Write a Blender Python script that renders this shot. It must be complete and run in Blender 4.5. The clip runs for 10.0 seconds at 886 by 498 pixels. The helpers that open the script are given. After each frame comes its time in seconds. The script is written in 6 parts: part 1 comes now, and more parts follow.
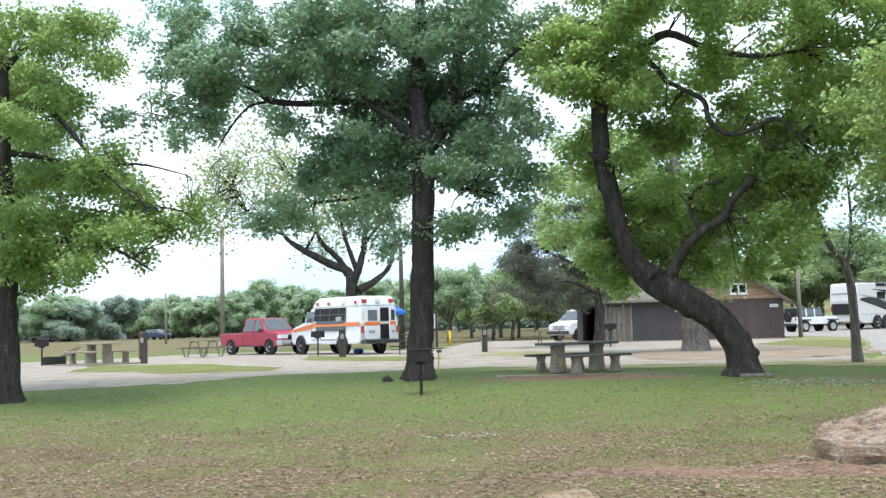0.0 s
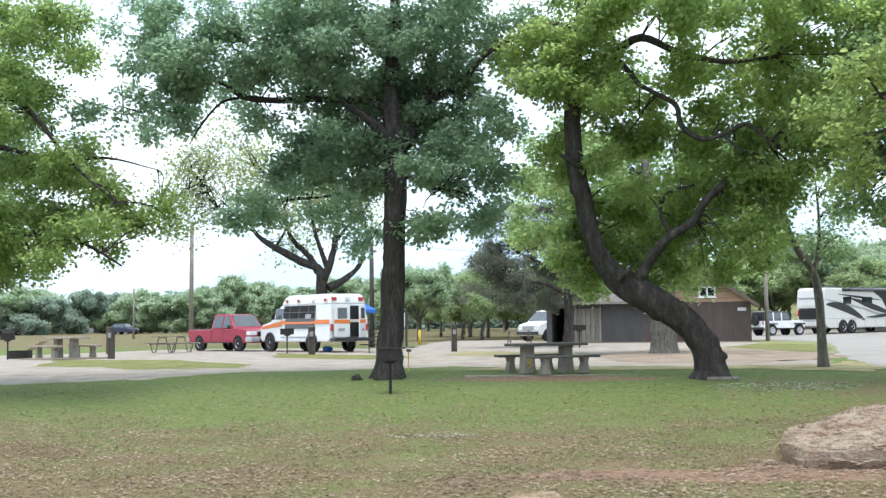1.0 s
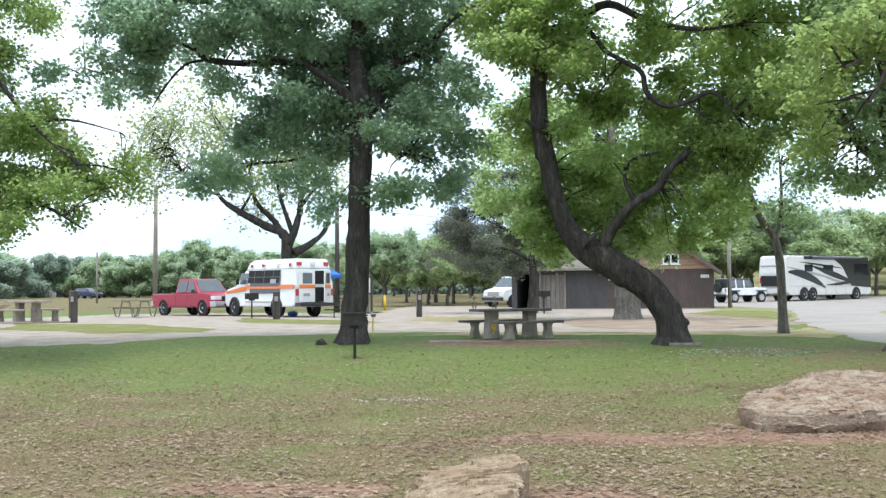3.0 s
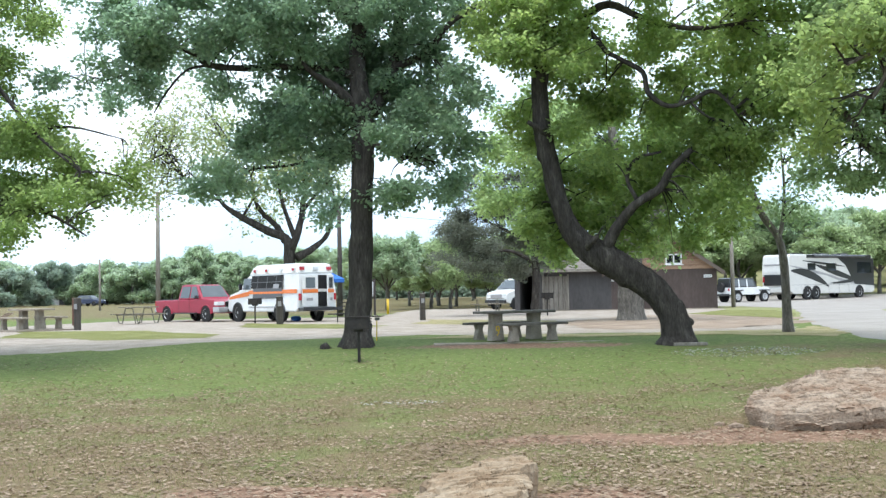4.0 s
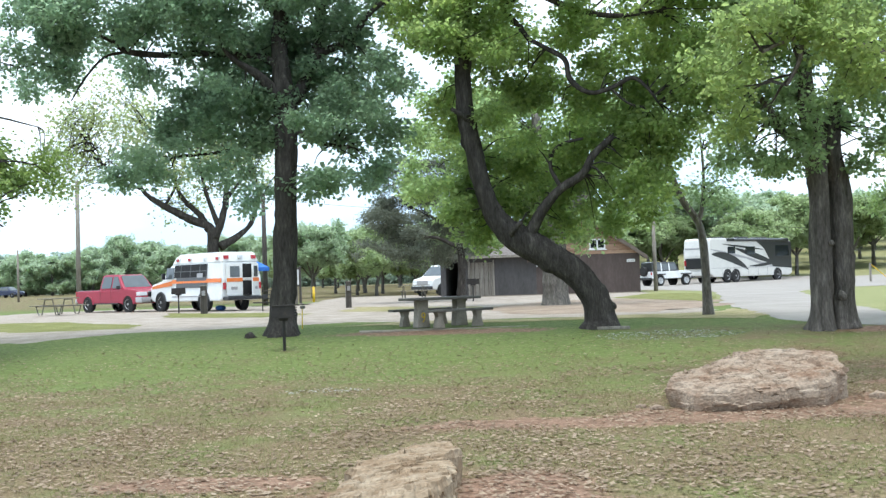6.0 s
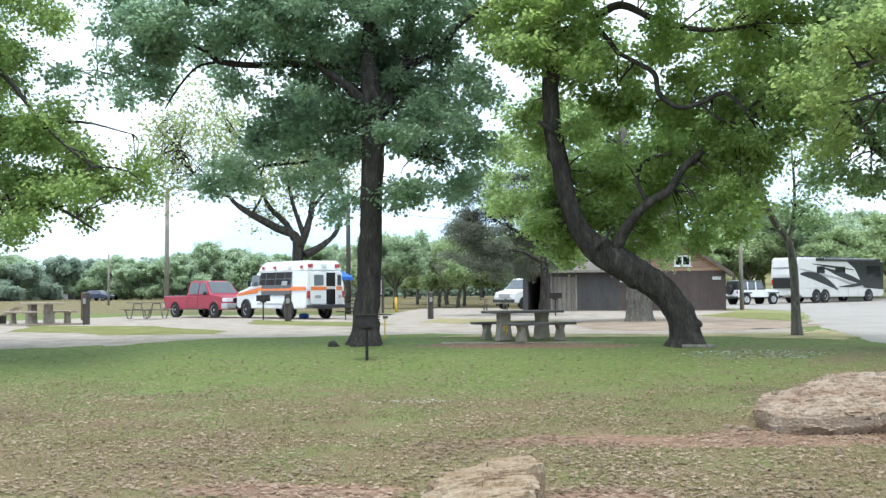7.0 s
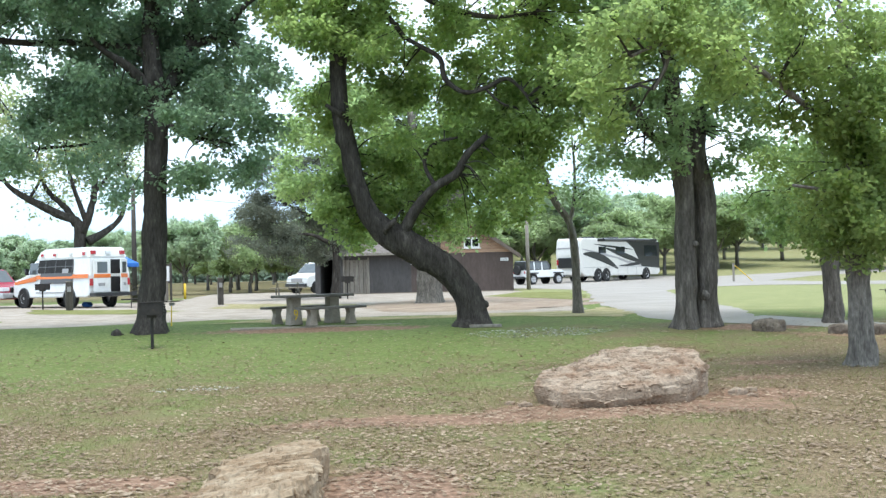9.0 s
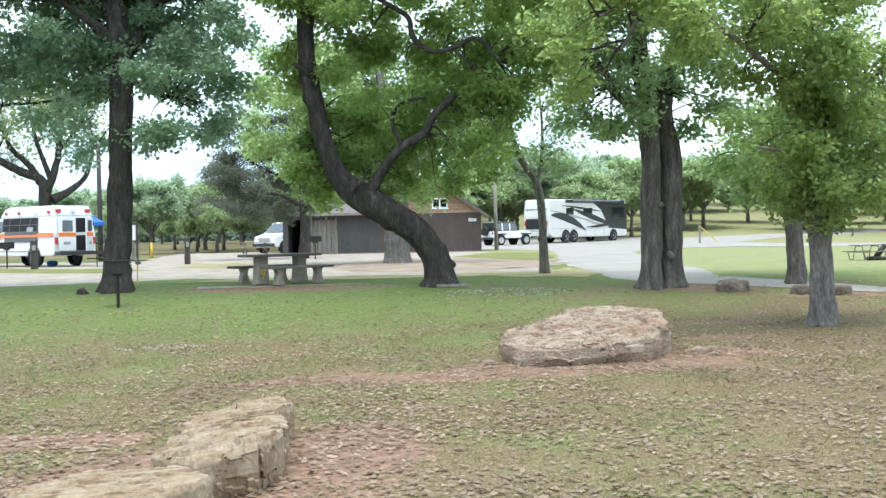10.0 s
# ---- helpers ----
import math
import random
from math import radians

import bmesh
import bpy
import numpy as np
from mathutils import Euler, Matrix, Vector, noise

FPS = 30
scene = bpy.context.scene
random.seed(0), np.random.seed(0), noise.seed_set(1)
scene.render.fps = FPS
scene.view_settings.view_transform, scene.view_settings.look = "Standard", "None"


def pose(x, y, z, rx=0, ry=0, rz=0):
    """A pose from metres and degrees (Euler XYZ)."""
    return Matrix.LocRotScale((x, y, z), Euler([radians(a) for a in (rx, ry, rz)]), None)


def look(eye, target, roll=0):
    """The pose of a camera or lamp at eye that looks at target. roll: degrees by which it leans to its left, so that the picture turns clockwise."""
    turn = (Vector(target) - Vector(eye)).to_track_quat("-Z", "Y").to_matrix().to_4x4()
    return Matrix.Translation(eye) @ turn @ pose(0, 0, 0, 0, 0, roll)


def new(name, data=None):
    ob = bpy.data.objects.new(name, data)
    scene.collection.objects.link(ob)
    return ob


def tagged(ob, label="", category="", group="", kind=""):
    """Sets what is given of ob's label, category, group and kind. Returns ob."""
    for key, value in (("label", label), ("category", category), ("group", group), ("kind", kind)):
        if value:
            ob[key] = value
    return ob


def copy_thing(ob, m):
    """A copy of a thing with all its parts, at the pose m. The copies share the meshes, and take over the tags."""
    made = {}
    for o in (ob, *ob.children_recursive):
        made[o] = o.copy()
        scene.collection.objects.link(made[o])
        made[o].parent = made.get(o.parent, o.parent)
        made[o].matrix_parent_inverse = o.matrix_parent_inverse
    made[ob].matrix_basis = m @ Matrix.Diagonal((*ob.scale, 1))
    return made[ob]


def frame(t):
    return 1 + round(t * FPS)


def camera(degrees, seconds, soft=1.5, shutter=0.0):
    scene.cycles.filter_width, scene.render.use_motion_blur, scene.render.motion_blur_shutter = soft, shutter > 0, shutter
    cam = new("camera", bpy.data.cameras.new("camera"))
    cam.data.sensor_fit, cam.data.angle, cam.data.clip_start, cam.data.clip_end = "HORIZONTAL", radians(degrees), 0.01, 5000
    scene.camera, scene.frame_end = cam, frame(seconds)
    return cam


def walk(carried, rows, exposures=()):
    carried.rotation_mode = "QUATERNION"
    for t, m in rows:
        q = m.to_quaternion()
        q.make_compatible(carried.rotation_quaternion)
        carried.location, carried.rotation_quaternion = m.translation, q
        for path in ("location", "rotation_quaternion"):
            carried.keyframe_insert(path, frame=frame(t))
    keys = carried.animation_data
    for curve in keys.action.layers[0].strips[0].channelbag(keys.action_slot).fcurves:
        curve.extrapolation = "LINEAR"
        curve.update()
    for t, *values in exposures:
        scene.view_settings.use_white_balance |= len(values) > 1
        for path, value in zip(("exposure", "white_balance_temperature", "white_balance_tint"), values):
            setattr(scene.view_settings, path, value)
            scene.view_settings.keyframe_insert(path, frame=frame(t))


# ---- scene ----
# ---- camera ----
cam = camera(42.0, 10.0, soft=1.4)
PATH = [
    (0, (-0.018, 0.017, 1.098), (-2.675, 19.793, 2.451), -1.49),
    (0.5, (-0.025, 0.009, 1.106), (-2.343, 19.819, 2.590), -0.77),
    (1, (-0.030, 0.002, 1.117), (-2.184, 19.842, 2.439), -0.69),
    (1.5, (-0.007, -0.002, 1.119), (-1.786, 19.880, 2.366), -1.12),
    (2, (0.000, 0.005, 1.117), (-1.612, 19.912, 2.167), -1.55),
    (2.5, (-0.021, 0.005, 1.106), (-2.005, 19.902, 1.521), -0.39),
    (3, (-0.005, -0.004, 1.105), (-1.583, 19.920, 1.831), -0.42),
    (3.2, (-0.012, 0.001, 1.104), (-1.449, 19.934, 1.895), -0.58),
    (4.3, (-0.033, 0.024, 1.090), (-1.686, 19.941, 1.847), -1.23),
    (4.5, (-0.017, 0.022, 1.096), (-1.612, 19.946, 1.793), -1.13),
    (5, (0.001, 0.011, 1.103), (-0.557, 19.985, 1.959), -2.29),
    (5.5, (0.019, 0.002, 1.103), (0.019, 19.990, 1.791), -2.20),
    (6, (-0.002, -0.009, 1.098), (-0.345, 19.981, 1.618), -1.79),
    (6.2, (-0.025, -0.002, 1.101), (-1.323, 19.951, 1.544), -1.43),
    (7.3, (-0.043, 0.022, 1.093), (-1.811, 19.926, 1.932), -0.40),
    (7.5, (-0.033, 0.017, 1.097), (-1.219, 19.969, 1.816), -0.58),
    (8, (0.040, -0.014, 1.102), (0.970, 19.950, 1.855), -0.71),
    (8.5, (0.044, -0.016, 1.102), (1.788, 19.902, 1.581), -1.29),
    (9, (0.049, 0.003, 1.095), (1.848, 19.917, 1.517), -1.40),
    (9.5, (0.060, -0.022, 1.078), (2.179, 19.864, 0.870), -1.33),
    (10, (0.069, -0.046, 1.075), (2.397, 19.816, 0.806), -1.14),
]
TONE = [(0.0, 1.0, 6480, 11.5), (2.5, 1.0, 6520, 12.5), (5.0, 1.08, 6400, 10), (8.0, 1.03, 6400, 9.5), (9.0, 1.14, 6380, 9), (10.0, 1.26, 6340, 8)]
walk(cam, [(t, look(eye, target, roll)) for t, eye, target, roll in PATH], TONE)

# ---- world and light: a bright overcast spring day ----
SUN_UP, SUN_ROUND = radians(78), radians(180)
world = bpy.data.worlds.new("overcast_sky")
scene.world = world
world.use_nodes = True
wn, wl = world.node_tree.nodes, world.node_tree.links
wn.clear()
w_out = wn.new("ShaderNodeOutputWorld")
w_bg = wn.new("ShaderNodeBackground")
w_sky = wn.new("ShaderNodeTexSky")
w_sky.sky_type = "NISHITA"
w_sky.sun_disc = False
w_sky.sun_elevation, w_sky.sun_rotation = SUN_UP, SUN_ROUND
w_sky.dust_density, w_sky.air_density = 4.0, 1.0
w_hsv = wn.new("ShaderNodeHueSaturation")
w_hsv.inputs["Saturation"].default_value = 0.45
w_cloud = wn.new("ShaderNodeTexNoise")
w_cloud.inputs["Scale"].default_value = 2.2
w_cloud.inputs["Detail"].default_value = 6
w_map = wn.new("ShaderNodeMapping")
w_map.inputs["Scale"].default_value = (1, 1, 2.6)
w_co = wn.new("ShaderNodeTexCoord")
w_ramp = wn.new("ShaderNodeValToRGB")
w_ramp.color_ramp.elements[0].position, w_ramp.color_ramp.elements[1].position = 0.40, 0.64
w_ramp.color_ramp.elements[0].color = (4.4, 6.1, 7.9, 1)
w_ramp.color_ramp.elements[1].color = (7.7, 8.9, 10.0, 1)
w_mix = wn.new("ShaderNodeMix")
w_mix.data_type = "RGBA"
w_mix.inputs["Factor"].default_value = 0.85
wl.new(w_co.outputs["Generated"], w_map.inputs["Vector"])
wl.new(w_map.outputs["Vector"], w_cloud.inputs["Vector"])
wl.new(w_cloud.outputs["Fac"], w_ramp.inputs["Fac"])
wl.new(w_sky.outputs["Color"], w_hsv.inputs["Color"])
wl.new(w_hsv.outputs["Color"], w_mix.inputs["A"])
wl.new(w_ramp.outputs["Color"], w_mix.inputs["B"])
wl.new(w_mix.outputs["Result"], w_bg.inputs["Color"])
w_bg.inputs["Strength"].default_value = 0.115
wl.new(w_bg.outputs["Background"], w_out.inputs["Surface"])

sun = new("sun", bpy.data.lights.new("sun", "SUN"))
sun.data.energy, sun.data.angle, sun.data.color = 1.4, radians(40), (1.0, 0.96, 0.90)
sun.matrix_world = look((30 * math.sin(SUN_ROUND), 30 * math.cos(SUN_ROUND), 30 * math.tan(SUN_UP)), (0, 0, 0))


# ---- materials ----
def material(name):
    m = bpy.data.materials.new(name)
    m.use_nodes = True
    m.node_tree.nodes.clear()
    nodes, links = m.node_tree.nodes, m.node_tree.links
    out = nodes.new("ShaderNodeOutputMaterial")
    b = nodes.new("ShaderNodeBsdfPrincipled")
    links.new(b.outputs[0], out.inputs[0])
    return m, nodes, links, b


def ramp_of(nodes, stops):
    r = nodes.new("ShaderNodeValToRGB")
    while len(r.color_ramp.elements) < len(stops):
        r.color_ramp.elements.new(0.5)
    for e, (p, c) in zip(r.color_ramp.elements, stops):
        e.position, e.color = p, (*c, 1)
    return r


def noisy(name, stops, scale=8.0, detail=6.0, rough=0.8, bump=0.2, fine=0.0, metal=0.0, stretch=(1, 1, 1), bump_scale=None, spec=0.4, random_tint=0.0):
    """A surface whose colour wanders over the stops, with a second, finer grain and relief."""
    m, nodes, links, b = material(name)
    co = nodes.new("ShaderNodeTexCoord")
    mp = nodes.new("ShaderNodeMapping")
    mp.inputs["Scale"].default_value = stretch
    links.new(co.outputs["Object"], mp.inputs["Vector"])
    n = nodes.new("ShaderNodeTexNoise")
    n.inputs["Scale"].default_value, n.inputs["Detail"].default_value = scale, detail
    n.inputs["Roughness"].default_value = 0.65
    links.new(mp.outputs["Vector"], n.inputs["Vector"])
    r = ramp_of(nodes, stops)
    links.new(n.outputs["Fac"], r.inputs["Fac"])
    n2 = nodes.new("ShaderNodeTexNoise")
    n2.inputs["Scale"].default_value, n2.inputs["Detail"].default_value = bump_scale or scale * 6, 4
    links.new(mp.outputs["Vector"], n2.inputs["Vector"])
    colour = r.outputs["Color"]
    if fine:
        hs = nodes.new("ShaderNodeHueSaturation")
        mr = nodes.new("ShaderNodeMapRange")
        mr.inputs["From Min"].default_value, mr.inputs["From Max"].default_value = 0.3, 0.7
        mr.inputs["To Min"].default_value, mr.inputs["To Max"].default_value = 1 - fine, 1 + fine
        links.new(n2.outputs["Fac"], mr.inputs["Value"])
        links.new(mr.outputs["Result"], hs.inputs["Value"])
        links.new(colour, hs.inputs["Color"])
        colour = hs.outputs["Color"]
    if random_tint:
        oi = nodes.new("ShaderNodeObjectInfo")
        h2 = nodes.new("ShaderNodeHueSaturation")
        m2 = nodes.new("ShaderNodeMapRange")
        m2.inputs["To Min"].default_value, m2.inputs["To Max"].default_value = 1 - random_tint, 1 + random_tint
        links.new(oi.outputs["Random"], m2.inputs["Value"])
        links.new(m2.outputs["Result"], h2.inputs["Value"])
        links.new(colour, h2.inputs["Color"])
        colour = h2.outputs["Color"]
    links.new(colour, b.inputs["Base Color"])
    if bump:
        bp = nodes.new("ShaderNodeBump")
        bp.inputs["Strength"].default_value, bp.inputs["Distance"].default_value = bump, 0.03
        links.new(n2.outputs["Fac"], bp.inputs["Height"])
        links.new(bp.outputs["Normal"], b.inputs["Normal"])
    b.inputs["Roughness"].default_value, b.inputs["Metallic"].default_value = rough, metal
    b.inputs["Specular IOR Level"].default_value = spec
    return m


def paint(name, colour, rough=0.3, coat=0.5, metal=0.0):
    """Vehicle or sign paint with a little dust on it."""
    c = Vector(colour)
    m = noisy(name, [(0.35, c * 0.9), (0.65, c)], scale=1.6, rough=rough, bump=0.0, fine=0.04, metal=metal)
    b = next(n for n in m.node_tree.nodes if n.type == "BSDF_PRINCIPLED")
    b.inputs["Coat Weight"].default_value = coat
    b.inputs["Coat Roughness"].default_value = 0.15
    return m


def leaf_material(name, dark, mid, light, through_amount=0.72, rough=0.6):
    m, nodes, links, b = material(name)
    geo = nodes.new("ShaderNodeNewGeometry")
    r = ramp_of(nodes, [(0.0, dark), (0.55, mid), (1.0, light)])
    co = nodes.new("ShaderNodeTexCoord")
    n = nodes.new("ShaderNodeTexNoise")
    n.inputs["Scale"].default_value, n.inputs["Detail"].default_value = 0.9, 3
    links.new(co.outputs["Object"], n.inputs["Vector"])
    mx = nodes.new("ShaderNodeMix")
    mx.inputs["Factor"].default_value = 0.62
    links.new(geo.outputs["Random Per Island"], mx.inputs["A"])
    links.new(n.outputs["Fac"], mx.inputs["B"])
    links.new(mx.outputs["Result"], r.inputs["Fac"])
    links.new(r.outputs["Color"], b.inputs["Base Color"])
    b.inputs["Roughness"].default_value = rough
    b.inputs["Specular IOR Level"].default_value = 0.3
    t = nodes.new("ShaderNodeBsdfTranslucent")
    hs = nodes.new("ShaderNodeHueSaturation")
    hs.inputs["Saturation"].default_value, hs.inputs["Value"].default_value = 1.06, 1.85
    links.new(r.outputs["Color"], hs.inputs["Color"])
    links.new(hs.outputs["Color"], t.inputs["Color"])
    ms = nodes.new("ShaderNodeMixShader")
    ms.inputs["Fac"].default_value = through_amount
    links.new(b.outputs[0], ms.inputs[1])
    links.new(t.outputs[0], ms.inputs[2])
    out = next(k for k in nodes if k.type == "OUTPUT_MATERIAL")
    links.new(ms.outputs[0], out.inputs[0])
    return m


def ground_material():
    """Mown grass that thins towards leaf litter and red soil, each with an uneven edge."""
    m, nodes, links, b = material("lawn")
    co = nodes.new("ShaderNodeTexCoord")

    def noise_of(scale, detail=5, rough=0.6):
        n = nodes.new("ShaderNodeTexNoise")
        n.inputs["Scale"].default_value, n.inputs["Detail"].default_value, n.inputs["Roughness"].default_value = scale, detail, rough
        links.new(co.outputs["Object"], n.inputs["Vector"])
        return n.outputs["Fac"]

    def blend(fac, a, c):
        x = nodes.new("ShaderNodeMix")
        x.data_type = "RGBA"
        links.new(fac, x.inputs["Factor"])
        links.new(a, x.inputs["A"])
        links.new(c, x.inputs["B"])
        return x.outputs["Result"]

    def math_of(op, a, c, clamp=False):
        x = nodes.new("ShaderNodeMath")
        x.operation, x.use_clamp = op, clamp
        for k, v in enumerate((a, c)):
            if isinstance(v, (int, float)):
                x.inputs[k].default_value = v
            else:
                links.new(v, x.inputs[k])
        return x.outputs[0]

    def step_of(v, lo, hi):
        r = nodes.new("ShaderNodeMapRange")
        r.interpolation_type = "SMOOTHSTEP"
        r.inputs["From Min"].default_value, r.inputs["From Max"].default_value = lo, hi
        links.new(v, r.inputs["Value"])
        return r.outputs["Result"]

    big, mid, fine, grain = noise_of(0.22), noise_of(1.1), noise_of(9), noise_of(55, 3)
    green = ramp_of(nodes, [(0.3, (0.088, 0.122, 0.036)), (0.5, (0.138, 0.178, 0.056)), (0.7, (0.205, 0.235, 0.088))])
    links.new(fine, green.inputs["Fac"])
    straw = ramp_of(nodes, [(0.3, (0.112, 0.078, 0.044)), (0.5, (0.178, 0.131, 0.076)), (0.7, (0.245, 0.187, 0.116))])
    links.new(grain, straw.inputs["Fac"])
    soil = ramp_of(nodes, [(0.3, (0.14, 0.085, 0.058)), (0.55, (0.25, 0.158, 0.108)), (0.75, (0.37, 0.25, 0.184))])
    links.new(fine, soil.inputs["Fac"])
    sep = nodes.new("ShaderNodeSeparateXYZ")
    links.new(co.outputs["Object"], sep.inputs[0])
    # straw and litter: strong near the boulders, weak on the far lawn
    near = math_of("SUBTRACT", 1.0, step_of(sep.outputs["Y"], 11, 27))
    wob = math_of("ADD", math_of("MULTIPLY", near, 0.45), math_of("MULTIPLY", mid, 0.95))
    wob = math_of("ADD", wob, math_of("MULTIPLY", big, 0.6))
    right = math_of("MULTIPLY", step_of(sep.outputs["X"], 1.5, 7.0), math_of("SUBTRACT", 1.0, step_of(sep.outputs["Y"], 24, 30)))
    wob = math_of("ADD", wob, math_of("MULTIPLY", right, 0.26))
    dry_fac = step_of(wob, 0.86, 1.32)
    dry_far = math_of("MULTIPLY", step_of(sep.outputs["Y"], 60, 75), step_of(mid, 0.2, 0.6))
    dry_fac = math_of("MAXIMUM", dry_fac, math_of("MULTIPLY", dry_far, 0.95))
    col = blend(dry_fac, green.outputs["Color"], straw.outputs["Color"])
    # the field beyond the lawn, to the right, is paler and yellower
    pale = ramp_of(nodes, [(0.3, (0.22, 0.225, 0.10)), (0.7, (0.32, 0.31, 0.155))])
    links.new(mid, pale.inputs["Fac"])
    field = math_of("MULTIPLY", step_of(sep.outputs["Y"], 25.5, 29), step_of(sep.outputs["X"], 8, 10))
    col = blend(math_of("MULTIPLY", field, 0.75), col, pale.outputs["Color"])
    # bare red soil round the boulders
    total = None
    for cx, cy, rx, ry in SOIL:
        dx = math_of("DIVIDE", math_of("SUBTRACT", sep.outputs["X"], cx), rx)
        dy = math_of("DIVIDE", math_of("SUBTRACT", sep.outputs["Y"], cy), ry)
        d = math_of("ADD", math_of("MULTIPLY", dx, dx), math_of("MULTIPLY", dy, dy))
        d = math_of("SUBTRACT", 1.35, d)
        total = d if total is None else math_of("MAXIMUM", total, d)
    total = math_of("ADD", total, math_of("MULTIPLY", math_of("SUBTRACT", mid, 0.5), 2.6))
    total = math_of("ADD", total, math_of("MULTIPLY", math_of("SUBTRACT", fine, 0.5), 3.0))
    col = blend(step_of(total, -0.1, 0.75), col, soil.outputs["Color"])
    hs = nodes.new("ShaderNodeHueSaturation")
    v = nodes.new("ShaderNodeMapRange")
    v.inputs["From Min"].default_value, v.inputs["From Max"].default_value = 0.3, 0.7
    v.inputs["To Min"].default_value, v.inputs["To Max"].default_value = 0.66, 1.26
    links.new(grain, v.inputs["Value"])
    links.new(v.outputs["Result"], hs.inputs["Value"])
    links.new(col, hs.inputs["Color"])
    links.new(hs.outputs["Color"], b.inputs["Base Color"])
    bp = nodes.new("ShaderNodeBump")
    bp.inputs["Strength"].default_value, bp.inputs["Distance"].default_value = 0.6, 0.04
    links.new(fine, bp.inputs["Height"])
    links.new(bp.outputs["Normal"], b.inputs["Normal"])
    b.inputs["Roughness"].default_value = 0.95
    b.inputs["Specular IOR Level"].default_value = 0.1
    return m


# bare patches on the lawn: centre x, y and half-widths
SOIL = [(1.5, 12.6, 2.0, 0.55), (3.4, 13.0, 1.7, 0.75), (-0.6, 7.8, 1.2, 1.1), (0.35, 8.6, 0.6, 0.9), (-2.1, 9.3, 1.0, 0.35), (5.0, 14.0, 0.9, 0.7), (6.0, 16.0, 0.7, 0.3), (7.2, 18.5, 0.9, 0.4), (-0.6, 25.9, 2.4, 0.5), (9.3, 24.2, 1.5, 0.5), (11.2, 22.8, 1.6, 0.5)]
GROUND = ground_material()
GRAVEL = noisy("pale_gravel", [(0.3, (0.235, 0.2, 0.16)), (0.5, (0.325, 0.28, 0.235)), (0.7, (0.405, 0.36, 0.308))], scale=1.2, bump=0.5, fine=0.22, bump_scale=32, rough=0.95, spec=0.1)
ASPHALT = noisy("worn_pale_asphalt", [(0.3, (0.26, 0.235, 0.21)), (0.7, (0.345, 0.318, 0.286))], scale=0.5, bump=0.3, fine=0.1, bump_scale=40, rough=0.9, spec=0.15)
BROWN_DIRT = noisy("packed_brown_dirt", [(0.3, (0.20, 0.145, 0.105)), (0.55, (0.30, 0.235, 0.18)), (0.75, (0.38, 0.31, 0.25))], scale=0.9, bump=0.5, fine=0.18, bump_scale=25, rough=0.95, spec=0.1)
DRY_GRASS = noisy("dry_yellow_grass", [(0.3, (0.185, 0.175, 0.075)), (0.5, (0.285, 0.25, 0.13)), (0.7, (0.37, 0.32, 0.195))], scale=1.6, bump=0.6, fine=0.25, bump_scale=30, rough=0.95, spec=0.1)
ISLAND_GRASS = noisy("short_green_grass", [(0.3, (0.12, 0.13, 0.042)), (0.5, (0.17, 0.175, 0.06)), (0.7, (0.25, 0.235, 0.105))], scale=1.1, bump=0.6, fine=0.2, bump_scale=30, rough=0.95, spec=0.1)
BARK = noisy("grey_brown_bark", [(0.3, (0.028, 0.025, 0.022)), (0.55, (0.061, 0.054, 0.048)), (0.75, (0.118, 0.106, 0.095))], scale=5, stretch=(1.6, 1.6, 0.35), bump=1.0, fine=0.3, bump_scale=22, rough=0.95, spec=0.1)
BARK_GREY = noisy("grey_bark", [(0.3, (0.058, 0.051, 0.046)), (0.55, (0.128, 0.113, 0.1)), (0.75, (0.246, 0.22, 0.197))], scale=5, stretch=(1.6, 1.6, 0.35), bump=1.0, fine=0.3, bump_scale=22, rough=0.95, spec=0.1)
BARK_PALE = noisy("pale_grey_bark", [(0.3, (0.10, 0.09, 0.08)), (0.55, (0.17, 0.155, 0.138)), (0.75, (0.26, 0.24, 0.215))], scale=6, stretch=(1.6, 1.6, 0.4), bump=0.8, fine=0.25, bump_scale=24, rough=0.95, spec=0.1)
# blue cast of a window reflection is put into this oak's leaf colour
LEAF_DARK = leaf_material("deep_oak_leaves", (0.11, 0.163, 0.118), (0.19, 0.262, 0.172), (0.305, 0.39, 0.238))
LEAF_WARM = leaf_material("yellow_green_oak_leaves", (0.13, 0.188, 0.082), (0.23, 0.30, 0.115), (0.37, 0.42, 0.15))
LEAF_YELLOW = leaf_material("light_yellow_green_leaves", (0.12, 0.165, 0.07), (0.205, 0.262, 0.10), (0.325, 0.37, 0.13))
LEAF_MID = leaf_material("mid_green_oak_leaves", (0.115, 0.165, 0.092), (0.20, 0.268, 0.132), (0.31, 0.38, 0.18))
LEAF_FRESH = leaf_material("fresh_green_leaves", (0.135, 0.19, 0.098), (0.235, 0.305, 0.14), (0.36, 0.44, 0.185))
LEAF_FEATHER = leaf_material("feathery_yellow_green_leaves", (0.115, 0.165, 0.078), (0.205, 0.272, 0.105), (0.345, 0.425, 0.15))
# far woods lightened and blued: distance haze put into the leaf colour
LEAF_WOODS_HAZED = leaf_material("hazed_wood_leaves", (0.24, 0.30, 0.25), (0.31, 0.375, 0.30), (0.38, 0.44, 0.35), 0.4)
LEAF_PALE = leaf_material("sparse_pale_leaves", (0.18, 0.21, 0.11), (0.25, 0.29, 0.145), (0.34, 0.37, 0.20))
LEAF_JUNIPER = leaf_material("dull_juniper_needles", (0.10, 0.115, 0.088), (0.145, 0.16, 0.12), (0.21, 0.225, 0.17), 0.45)
